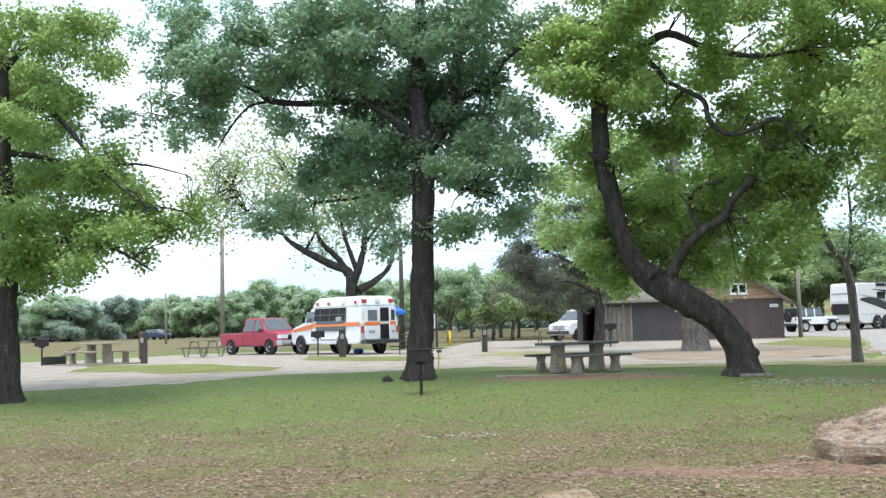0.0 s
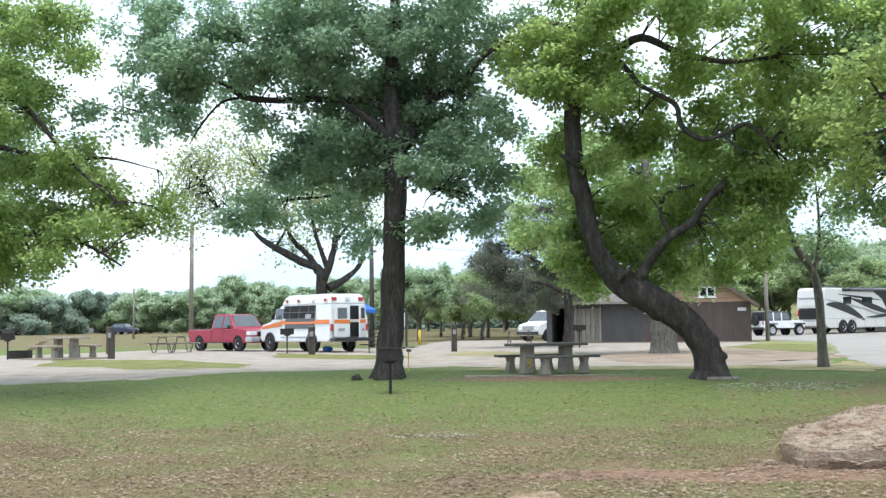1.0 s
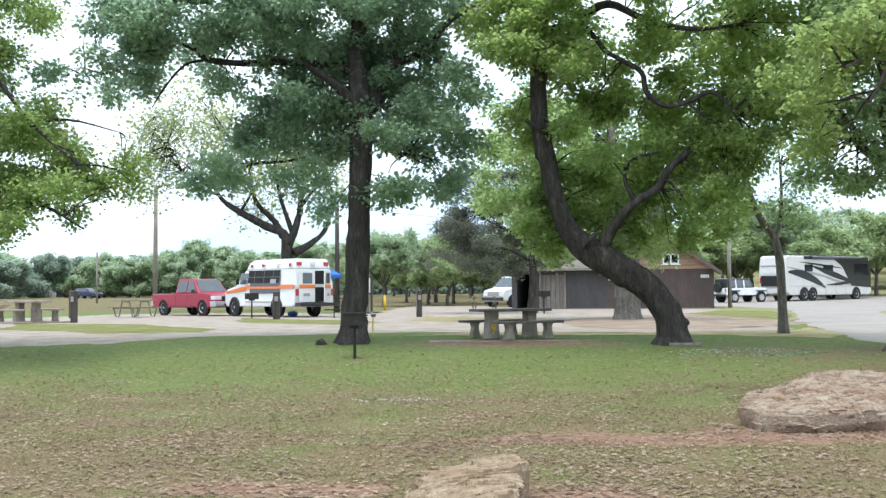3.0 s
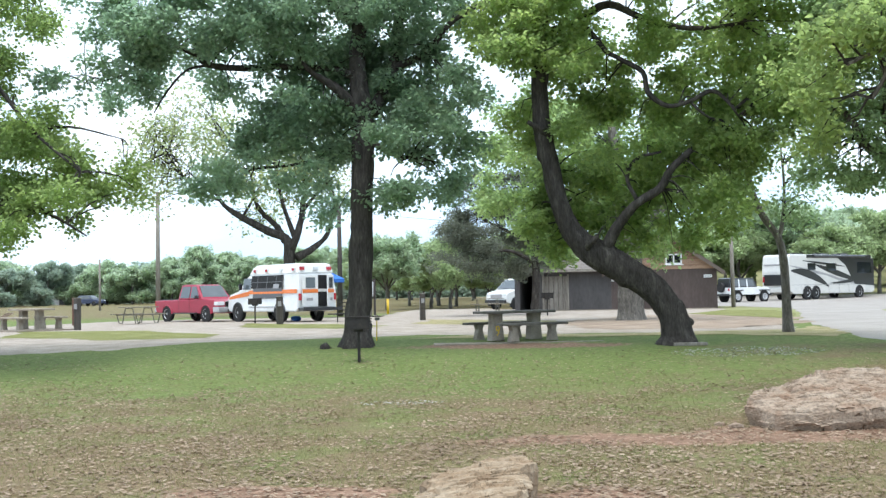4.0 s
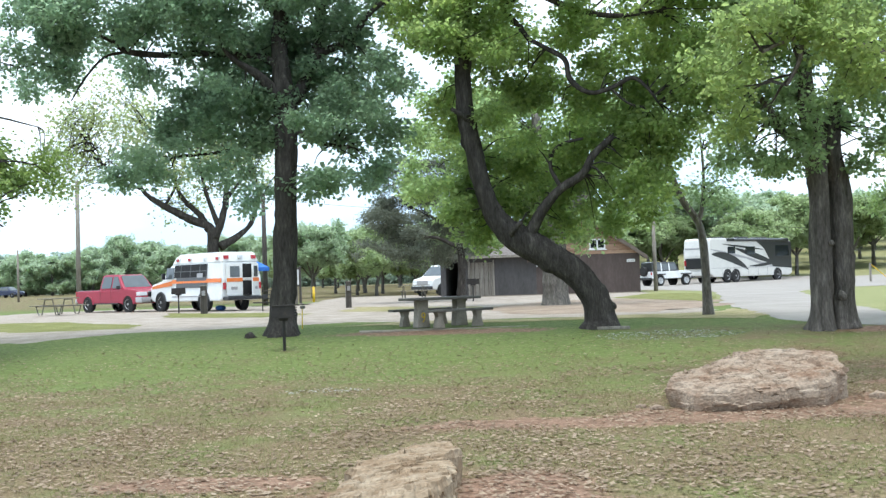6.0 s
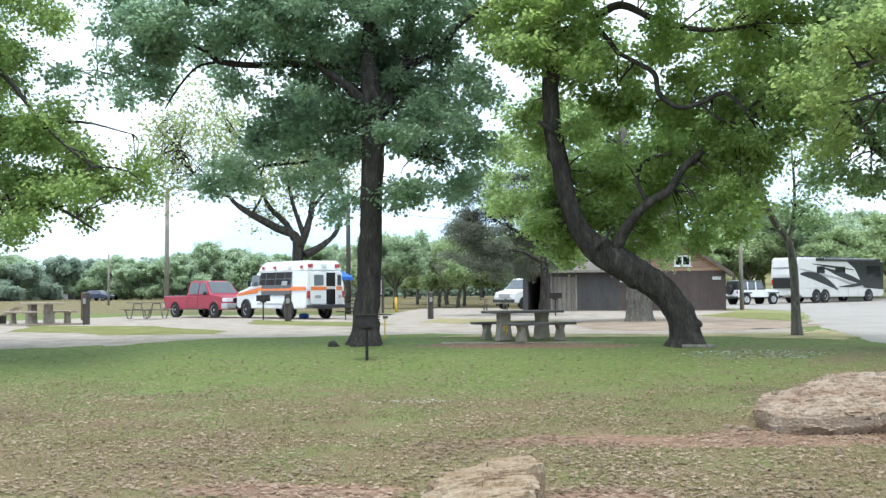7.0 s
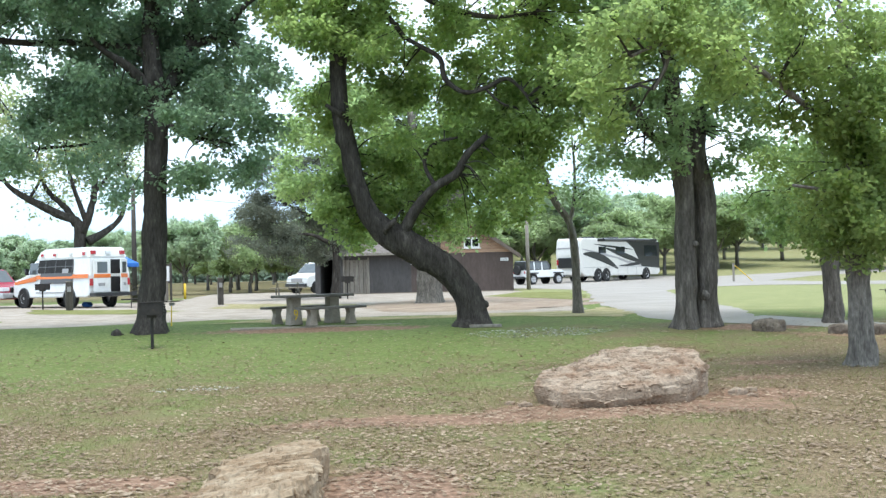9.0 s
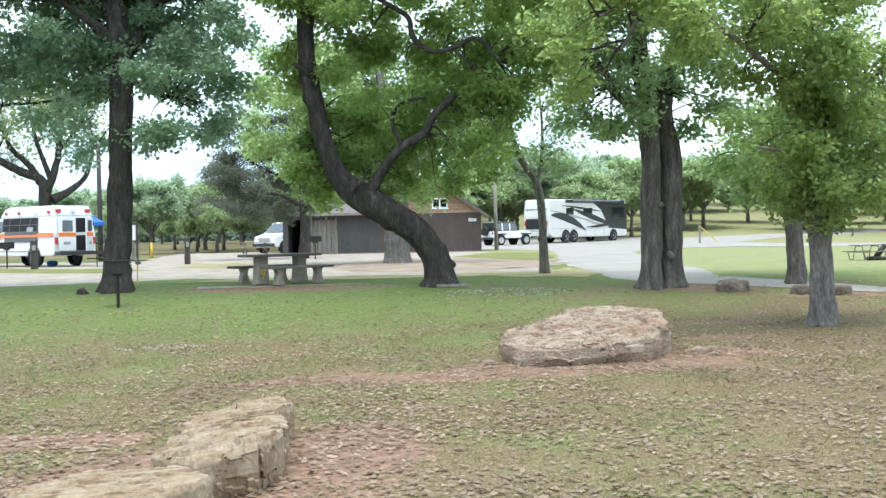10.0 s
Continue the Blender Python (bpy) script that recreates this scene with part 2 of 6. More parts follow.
# distant crowns lightened, narrow in tone: haze put into the leaf colours
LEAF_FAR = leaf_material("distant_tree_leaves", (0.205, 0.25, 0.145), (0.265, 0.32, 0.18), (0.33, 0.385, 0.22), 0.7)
LEAF_FAR_HAZED = leaf_material("distant_hazed_leaves", (0.25, 0.305, 0.215), (0.31, 0.37, 0.26), (0.37, 0.435, 0.30), 0.7)
CONCRETE = noisy("weathered_concrete", [(0.3, (0.17, 0.145, 0.115)), (0.5, (0.26, 0.225, 0.18)), (0.7, (0.34, 0.30, 0.25))], scale=3.5, bump=0.4, fine=0.15, bump_scale=50, rough=0.9)
TOP_CONCRETE = noisy("dark_worn_table_concrete", [(0.3, (0.085, 0.076, 0.066)), (0.7, (0.165, 0.15, 0.13))], scale=4, bump=0.4, fine=0.2, bump_scale=50, rough=0.9)
CONCRETE_DARK = noisy("stained_concrete", [(0.3, (0.19, 0.155, 0.12)), (0.7, (0.32, 0.27, 0.21))], scale=4, bump=0.4, fine=0.2, bump_scale=50, rough=0.9)
ROCK = noisy("tan_sandstone", [(0.2, (0.115, 0.066, 0.042)), (0.33, (0.21, 0.132, 0.088)), (0.46, (0.27, 0.20, 0.145)), (0.7, (0.345, 0.28, 0.215))], scale=2.2, bump=0.5, fine=0.3, bump_scale=26, rough=0.92, spec=0.15, stretch=(1, 1, 1.8))
IRON = noisy("rusty_black_iron", [(0.3, (0.012, 0.011, 0.01)), (0.6, (0.03, 0.025, 0.022)), (0.8, (0.07, 0.045, 0.03))], scale=9, bump=0.2, rough=0.75)
POST_WOOD = noisy("tarred_grey_post_wood", [(0.3, (0.04, 0.034, 0.03)), (0.7, (0.10, 0.088, 0.076))], scale=5, stretch=(2, 2, 0.3), bump=0.6, fine=0.2, rough=0.9)
RUST = noisy("pale_rusted_steel", [(0.3, (0.20, 0.15, 0.105)), (0.7, (0.36, 0.29, 0.215))], scale=9, bump=0.2, rough=0.85)
RUST_RED = noisy("rust_red_steel", [(0.3, (0.09, 0.045, 0.035)), (0.7, (0.16, 0.085, 0.06))], scale=9, bump=0.2, rough=0.85)
ROCK_TAN = noisy("yellow_tan_sandstone", [(0.25, (0.14, 0.085, 0.048)), (0.42, (0.24, 0.17, 0.108)), (0.58, (0.305, 0.236, 0.162)), (0.78, (0.385, 0.325, 0.245))], scale=3.6, detail=9, bump=0.55, fine=0.24, bump_scale=24, rough=0.92, spec=0.12)
# grey-brown rock, darkened: shade on the roadside boulders is in this colour
ROCK_GREY_SHADED = noisy("shaded_grey_brown_rock", [(0.3, (0.09, 0.07, 0.056)), (0.55, (0.175, 0.145, 0.118)), (0.75, (0.26, 0.225, 0.185))], scale=3, bump=0.9, fine=0.3, bump_scale=13, rough=0.92, spec=0.15)
OLD_WOOD = noisy("silvered_wood", [(0.3, (0.16, 0.14, 0.115)), (0.7, (0.32, 0.29, 0.25))], scale=5, stretch=(2.5, 2.5, 0.3), bump=0.5, fine=0.2, rough=0.9)
PLANK_WOOD = noisy("weathered_plank", [(0.3, (0.15, 0.135, 0.10)), (0.7, (0.29, 0.26, 0.20))], scale=6, stretch=(0.4, 3, 3), bump=0.4, fine=0.2, rough=0.85)
GALV = noisy("galvanised_pipe", [(0.3, (0.11, 0.105, 0.085)), (0.7, (0.22, 0.21, 0.175))], scale=6, bump=0.1, rough=0.6, metal=0.3)
WHITE_PAINT = paint("white_paint", (0.80, 0.80, 0.79))
CREAM = paint("cream_gelcoat", (0.66, 0.64, 0.60))
RED_PAINT = paint("faded_red_paint", (0.36, 0.024, 0.055), 0.4, 0.25)
ORANGE = paint("orange_band", (0.78, 0.20, 0.04), 0.5, 0.2)
BLACK_PAINT = paint("black_paint", (0.018, 0.018, 0.02), 0.3)
GREY_PAINT = paint("silver_grey_paint", (0.34, 0.33, 0.33), 0.4)
HATCH = paint("dark_grey_hatch", (0.10, 0.10, 0.105), 0.5, 0.1)
NAVY_PAINT = paint("navy_paint", (0.02, 0.03, 0.075), 0.3)
BLUE_CANVAS = noisy("blue_canvas", [(0.3, (0.02, 0.10, 0.38)), (0.7, (0.04, 0.17, 0.52))], scale=4, bump=0.2, rough=0.8)
YELLOW = paint("yellow_paint", (0.70, 0.46, 0.03), 0.5, 0.1)
RED_LENS = paint("red_lens", (0.45, 0.02, 0.03), 0.2)
AMBER_LENS = paint("amber_lens", (0.75, 0.28, 0.05), 0.2)
CLEAR_LENS = paint("clear_lens", (0.72, 0.74, 0.76), 0.12)
TYRE = noisy("tyre_rubber", [(0.3, (0.016, 0.016, 0.016)), (0.7, (0.032, 0.031, 0.03))], scale=6, bump=0.2, rough=0.85)
ALLOY = noisy("alloy_rim", [(0.3, (0.42, 0.42, 0.43)), (0.7, (0.58, 0.58, 0.59))], scale=6, bump=0.0, rough=0.35, metal=0.7)
DARK_GLASS = noisy("dark_tinted_glass", [(0.3, (0.012, 0.014, 0.016)), (0.7, (0.02, 0.023, 0.026))], scale=1, bump=0.0, rough=0.06, spec=0.7)
CAR_GLASS = noisy("car_glass", [(0.3, (0.07, 0.08, 0.085)), (0.7, (0.10, 0.115, 0.12))], scale=1, bump=0.0, rough=0.05, spec=0.9)
# near-black: shade inside wells and openings put into colour; also dark joints
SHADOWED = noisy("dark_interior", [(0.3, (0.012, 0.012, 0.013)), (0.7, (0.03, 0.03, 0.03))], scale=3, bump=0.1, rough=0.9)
BROWN_WALL = noisy("brown_painted_boards", [(0.3, (0.072, 0.054, 0.048)), (0.7, (0.11, 0.084, 0.075))], scale=1.6, stretch=(1, 1, 0.4), bump=0.3, fine=0.12, rough=0.85)
GREY_WALL = noisy("dark_grey_boards", [(0.3, (0.06, 0.056, 0.055)), (0.7, (0.092, 0.086, 0.084))], scale=1.6, stretch=(1, 1, 0.4), bump=0.3, fine=0.12, rough=0.85)
SIDING = noisy("cedar_siding", [(0.3, (0.24, 0.14, 0.09)), (0.5, (0.34, 0.215, 0.145)), (0.7, (0.43, 0.30, 0.215))], scale=2.2, stretch=(0.3, 1, 3), bump=0.4, fine=0.2, rough=0.8, random_tint=0.18)
SHINGLE = noisy("grey_brown_shingles", [(0.3, (0.10, 0.082, 0.07)), (0.7, (0.19, 0.165, 0.145))], scale=3, bump=0.5, fine=0.25, rough=0.95)
FASCIA = noisy("brown_fascia", [(0.3, (0.09, 0.068, 0.058)), (0.7, (0.15, 0.12, 0.1))], scale=4, bump=0.2, rough=0.8)


# ---- building blocks ----
def gz(y, x=0.0):
    """Height of the ground: a dip on the camera's side of the table, a slow rise far off, most of it to the right."""
    s = min(max((y - 19) / 9.5, 0), 1)
    z = -0.5 * (1 - s * s * (3 - 2 * s))
    far = min(max(y - 80, 0), 110)
    r = min(max((x + 8) / 28, 0), 1)
    return z + far * far * (0.00003 + 0.00048 * r * r * (3 - 2 * r))


def mesh_ob(name, bm, mat, smooth=False):
    me = bpy.data.meshes.new(name)
    bm.normal_update()
    bm.to_mesh(me)
    bm.free()
    me.materials.append(mat)
    if smooth:
        for p in me.polygons:
            p.use_smooth = True
    return new(name, me)


def part(name, bm, mat, parent, label="", smooth=False):
    ob = mesh_ob(name, bm, mat, smooth)
    ob.parent = parent
    if label:
        ob["label"] = label
    return ob


def thing(name, label, category, m=None, group="", kind=""):
    ob = new(name)
    ob.empty_display_size = 0.2
    if m is not None:
        ob.matrix_basis = m
    return tagged(ob, label, category, group, kind)


def bm_box(cx, cy, cz, sx, sy, sz, bevel=0.0, rot=None, bm=None):
    bm = bm or bmesh.new()
    made = bmesh.ops.create_cube(bm, size=1.0)["verts"]
    bmesh.ops.scale(bm, vec=(sx, sy, sz), verts=made)
    if bevel:
        edges = list({e for v in made for e in v.link_edges})
        made = bmesh.ops.bevel(bm, geom=edges, offset=bevel, segments=2, affect="EDGES", profile=0.7)["verts"]
        made = list({v for v in made} | {v for v in bm.verts if v.is_valid and v.tag is False and not v.link_faces})
    if rot is not None:
        bmesh.ops.rotate(bm, cent=(0, 0, 0), matrix=rot, verts=made)
    bmesh.ops.translate(bm, vec=(cx, cy, cz), verts=made)
    return bm


def bm_tube(points, radii, sides=10, bm=None, wob=0.0, seed=0, cap=True):
    """A tapered tube along points; wob makes it uneven, as a limb is."""
    bm = bm or bmesh.new()
    rings = []
    pts = [Vector(p) for p in points]
    for i, p in enumerate(pts):
        d = (pts[min(i + 1, len(pts) - 1)] - pts[max(i - 1, 0)]).normalized()
        a = d.orthogonal() if i == 0 else (last - d * last.dot(d))
        a.normalize()
        last = a.copy()
        b = d.cross(a)
        ring = []
        for k in range(sides):
            an = 2 * math.pi * k / sides
            r = radii[i] if not isinstance(radii, (int, float)) else radii
            off = a * math.cos(an) + b * math.sin(an)
            if wob:
                r *= 1 + wob * noise.noise(Vector((math.cos(an) * 1.3 + seed, math.sin(an) * 1.3, (p.z + p.x) * 1.1)))
            ring.append(bm.verts.new(p + off * r))
        rings.append(ring)
    for r0, r1 in zip(rings, rings[1:]):
        for k in range(sides):
            bm.faces.new((r0[k], r0[(k + 1) % sides], r1[(k + 1) % sides], r1[k]))
    if cap:
        bm.faces.new(rings[0][::-1])
        bm.faces.new(rings[-1])
    return bm


def bm_prism(profile, y0, y1, bm=None, bevel=0.0, top=None):
    """A side profile in x, z carried across y; top=(z, inset) draws the sides in above that height."""
    bm = bm or bmesh.new()
    a = [bm.verts.new((x, y0, z)) for x, z in profile]
    b = [bm.verts.new((x, y1, z)) for x, z in profile]
    faces = [bm.faces.new(a), bm.faces.new(b[::-1])]
    n = len(profile)
    faces += [bm.faces.new((a[k], b[k], b[(k + 1) % n], a[(k + 1) % n])) for k in range(n)]
    if top:
        z0, inset, z1 = top
        for v in a + b:
            if v.co.z > z0:
                f = min((v.co.z - z0) / (z1 - z0), 1) * inset
                v.co.y += -f if v.co.y > (y0 + y1) / 2 else f
    bmesh.ops.recalc_face_normals(bm, faces=faces)
    if bevel:
        bmesh.ops.bevel(bm, geom=list(bm.edges), offset=bevel, segments=2, affect="EDGES", profile=0.6)
    return bm


def bm_panel(corners, thick, bm=None):
    """A thin plate over the corners, standing out by thick along their normal."""
    bm = bm or bmesh.new()
    pts = [Vector(c) for c in corners]
    nrm = (pts[1] - pts[0]).cross(pts[-1] - pts[0]).normalized() * thick
    a = [bm.verts.new(p) for p in pts]
    b = [bm.verts.new(p + nrm) for p in pts]
    n = len(pts)
    bm.faces.new(a[::-1])
    bm.faces.new(b)
    for k in range(n):
        bm.faces.new((a[k], a[(k + 1) % n], b[(k + 1) % n], b[k]))
    return bm


def bm_lathe(profile, axis="y", sides=24, bm=None, at=(0, 0, 0), cap=True):
    """Rings of (radius, along) about an axis."""
    bm = bm or bmesh.new()
    rings = []
    for r, h in profile:
        ring = []
        for k in range(sides):
            an = 2 * math.pi * k / sides
            c, s = r * math.cos(an), r * math.sin(an)
            ring.append(bm.verts.new(Vector((c, h, s) if axis == "y" else (c, s, h)) + Vector(at)))
        rings.append(ring)
    for r0, r1 in zip(rings, rings[1:]):
        for k in range(sides):
            bm.faces.new((r0[k], r0[(k + 1) % sides], r1[(k + 1) % sides], r1[k]))
    if cap:
        bm.faces.new(rings[0][::-1])
        bm.faces.new(rings[-1])
    else:
        for k in range(sides):
            bm.faces.new((rings[-1][k], rings[-1][(k + 1) % sides], rings[0][(k + 1) % sides], rings[0][k]))
    bmesh.ops.recalc_face_normals(bm, faces=list(bm.faces))
    return bm


# ---- ground ----
def ground_sheet():
    bm = bmesh.new()
    xs = [-900, -400, -150, -60, -30, -15] + [-8 + 2 * k for k in range(15)] + [30, 60, 150, 400, 900]
    ys = [-200, -40, 0, 10] + [19 + 0.25 * k for k in range(39)] + [40, 62] + [66 + 4 * k for k in range(42)] + [240, 400, 1500]
    grid = [[bm.verts.new((x, y, gz(y, x))) for x in xs] for y in ys]
    for r0, r1 in zip(grid, grid[1:]):
        for k in range(len(xs) - 1):
            bm.faces.new((r0[k], r0[k + 1], r1[k + 1], r1[k]))
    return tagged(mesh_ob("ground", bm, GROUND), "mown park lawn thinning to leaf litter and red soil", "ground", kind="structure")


def patch_sheet(name, outline, lift, mat, label, wob=0.35, seed=0):
    """A sheet of another surface on the ground, with an uneven edge."""
    pts = []
    n = len(outline)
    for k in range(n):
        a, b = Vector(outline[k]).to_3d(), Vector(outline[(k + 1) % n]).to_3d()
        steps = max(1, min(160, int((b - a).length / 0.16)))
        for s in range(steps):
            p = a.lerp(b, s / steps)
            for f, g in ((0.35, 1.0), (1.6, 0.6), (5.0, 0.16)):
                w = noise.noise_vector(Vector((p.x * f, p.y * f, seed + f)))
                p = p + Vector((w.x, w.y, 0)) * wob * g
            pts.append(p)
    bm = bmesh.new()
    f = bm.faces.new([bm.verts.new(p) for p in pts])
    bmesh.ops.triangulate(bm, faces=[f])
    lo, hi = min(p.y for p in pts), max(p.y for p in pts)
    cuts = [y for y in [19 + 0.25 * k for k in range(39)] + [62 + 4 * k for k in range(43)] if lo < y < hi]
    for y in cuts:
        bmesh.ops.bisect_plane(bm, geom=list(bm.verts) + list(bm.edges) + list(bm.faces), plane_co=(0, y, 0), plane_no=(0, 1, 0))
    for x in [-8 + 2 * k for k in range(15)] if hi > 62 else []:
        bmesh.ops.bisect_plane(bm, geom=list(bm.verts) + list(bm.edges) + list(bm.faces), plane_co=(x, 0, 0), plane_no=(1, 0, 0))
    for v in bm.verts:
        v.co.z = gz(v.co.y, v.co.x) + lift
    bm.normal_update()
    for f in bm.faces:
        if f.normal.z < 0:
            f.normal_flip()
    ob = mesh_ob(name, bm, mat)
    return tagged(ob, label, name.replace("_", " ").split(".")[0], kind="structure")


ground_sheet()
patch_sheet("gravel_drive", [(-45, 17), (-24, 22), (-13.2, 25.6), (-10, 26.3), (-8.3, 28.7), (-5.3, 29.5), (-3.0, 31.2), (-1.3, 30.4), (1.6, 30.1), (3.7, 30.2), (6.2, 29.6), (7.5, 36), (7.8, 46), (9.0, 56), (10.4, 65.6), (0, 69.5), (-4, 84), (-9, 84), (-8, 58), (-14, 60), (-21, 60), (-24, 50), (-45, 47)], 0.004, GRAVEL, "pale tan gravel drive and parking pads", 0.5, 1)
patch_sheet("road", [(7.2, 26.4), (7.8, 25.5), (9.6, 25.6), (10.3, 28.7), (12.3, 40), (15.6, 54), (18.5, 61), (26, 66), (31, 74), (33, 106), (8, 110), (2, 106), (6, 84), (12, 73), (13.3, 62), (10.8, 48.8), (8.6, 38.8), (7.3, 30)], 0.008, ASPHALT, "pale worn asphalt campground road with a curve", 0.2, 2)
patch_sheet("road", [(7.9, 25.4), (11.4, 23.0), (20, 17.5), (34, 11), (35, 14), (21, 20.3), (12.3, 23.5), (9.9, 26.2)], 0.012, ASPHALT, "pale asphalt side road past boulders", 0.1, 12)
patch_sheet("road", [(18.8, 61.5), (24, 63.2), (30, 53), (45, 32), (52, 36), (37, 60), (29, 74), (24, 72)], 0.014, ASPHALT, "pale asphalt road round the grass", 0.15, 13)
patch_sheet("road", [(26, 74), (40, 95), (64, 112), (61, 117), (36, 103), (22, 90)], 0.016, ASPHALT, "pale asphalt road climbing to the trees", 0.15, 14)
patch_sheet("grass_island", [(-19, 41.5), (-13.75, 39.8), (-9.7, 34.6), (-9.0, 31.3), (-11.9, 30.9), (-16.5, 34.5)], 0.009, ISLAND_GRASS, "green grass island between gravel drives", 0.5, 3)
patch_sheet("grass_island", [(-10.8, 41.5), (-6.7, 38.6), (-5.4, 41), (-7.9, 44.2), (-12.5, 48.6)], 0.009, ISLAND_GRASS, "small grass verge round a site post", 0.4, 4)
patch_sheet("grass_island", [(-4.6, 42.5), (-1.7, 39.5), (1.2, 39.8), (0.6, 44), (-4.6, 50)], 0.009, DRY_GRASS, "dry grass verge beside the gravel", 0.4, 5)
patch_sheet("dirt_patch", [(1.6, 32.6), (5.4, 32), (8.2, 36.5), (9.4, 43), (7.6, 50), (4, 50.5), (0.6, 41)], 0.0085, BROWN_DIRT, "packed brown dirt under an oak", 0.6, 6)
patch_sheet("grass_strip", [(6.6, 52), (8.7, 42), (9.5, 44), (10.6, 49.5), (11.6, 58), (9.4, 60)], 0.013, ISLAND_GRASS, "green grass strip along the road", 0.3, 7)
patch_sheet("dry_verge", [(-3.2, 28.4), (-1.6, 30.2), (1.6, 29.9), (3.7, 30), (6.5, 30.4), (7.6, 33), (7.3, 28.4), (6.7, 26.9), (5.0, 27.7), (1.6, 28.2)], 0.0125, DRY_GRASS, "dry yellow grass at the edge of the lawn", 0.45, 8)


# ---- trees ----
def leaf_mesh(name, centres, radii, per, size, mat, seed, flat=0.8, twig=0.28):
    """Many small bent leaves in twig-sized clumps that fill the given balls unevenly."""
    rng = np.random.default_rng(seed)
    pos, grow, face = [], [], []
    balls = []
    for c, r in zip(centres, radii):
        # break each clump of the crown into several uneven sprays
        for _ in range(6):
            off = rng.normal(size=3) * (0.52, 0.6, 0.44) * r
            stretch = np.array((rng.uniform(0.7, 1.6), 1.35, rng.uniform(0.6, 1.15) * flat))
            balls.append((np.array(c) + off, r * rng.uniform(0.26, 0.58), stretch))
    for c, r, stretch in balls:
        n_twig = max(5, int(per * r ** 1.7 * 0.62))
        d = rng.normal(size=(n_twig, 3))
        d /= np.linalg.norm(d, axis=1, keepdims=True)
        rad = r * rng.uniform(0.15, 1.0, (n_twig, 1)) ** 0.55
        tw = np.array(c) + d * rad * stretch
        k = rng.integers(7, 16, n_twig)
        tw = np.repeat(tw, k, axis=0)
        off = rng.normal(size=tw.shape) * twig * 0.45 * (1, 1, 0.75)
        pos.append(tw + off)
        out = off / (np.linalg.norm(off, axis=1, keepdims=True) + 1e-6)
        ball = tw - np.array(c)
        ball /= np.linalg.norm(ball, axis=1, keepdims=True) + 1e-6
        grow.append(out)
        face.append(ball)
    p = np.concatenate(pos)
    n = len(p)
    # leaves stand out from their twig's end and turn their faces up and out of the clump
    a = np.concatenate(grow) + rng.normal(size=(n, 3)) * 0.5
    a[:, 2] = a[:, 2] * 0.7 - 0.2
    a /= np.linalg.norm(a, axis=1, keepdims=True)
    up = np.array((0, 0, 0.4)) + np.concatenate(face) * 0.45 + rng.normal(size=(n, 3)) * 0.5
    b = np.cross(up, a)
    b /= np.linalg.norm(b, axis=1, keepdims=True) + 1e-6
    nn = np.cross(a, b)
    s = size * rng.uniform(0.65, 1.35, (n, 1))
    v = np.stack([p, p + a * s * 0.55 + b * s * 0.36 + nn * s * 0.10, p + a * s, p + a * s * 0.55 - b * s * 0.36 + nn * s * 0.10], 1).reshape(-1, 3)
    me = bpy.data.meshes.new(name)
    me.vertices.add(4 * n)
    me.vertices.foreach_set("co", v.ravel())
    me.loops.add(4 * n)
    me.loops.foreach_set("vertex_index", np.arange(4 * n, dtype=np.int32))
    me.polygons.add(n)
    me.polygons.foreach_set("loop_start", np.arange(0, 4 * n, 4, dtype=np.int32))
    me.update(calc_edges=True)
    me.materials.append(mat)
    return me


def limb_curve(pts, steps=4):
    """Smooth the run of a limb between its given knees."""
    p = [np.array(q) for q in pts]
    p = [2 * p[0] - p[1]] + p + [2 * p[-1] - p[-2]]
    out = []
    for i in range(1, len(p) - 2):
        for k in range(steps):
            t = k / steps
            out.append(0.5 * (2 * p[i] + (p[i + 1] - p[i - 1]) * t + (2 * p[i - 1] - 5 * p[i] + 4 * p[i + 1] - p[i + 2]) * t * t + (3 * p[i] - p[i - 1] - 3 * p[i + 1] + p[i + 2]) * t ** 3))
    return out + [p[-2]]


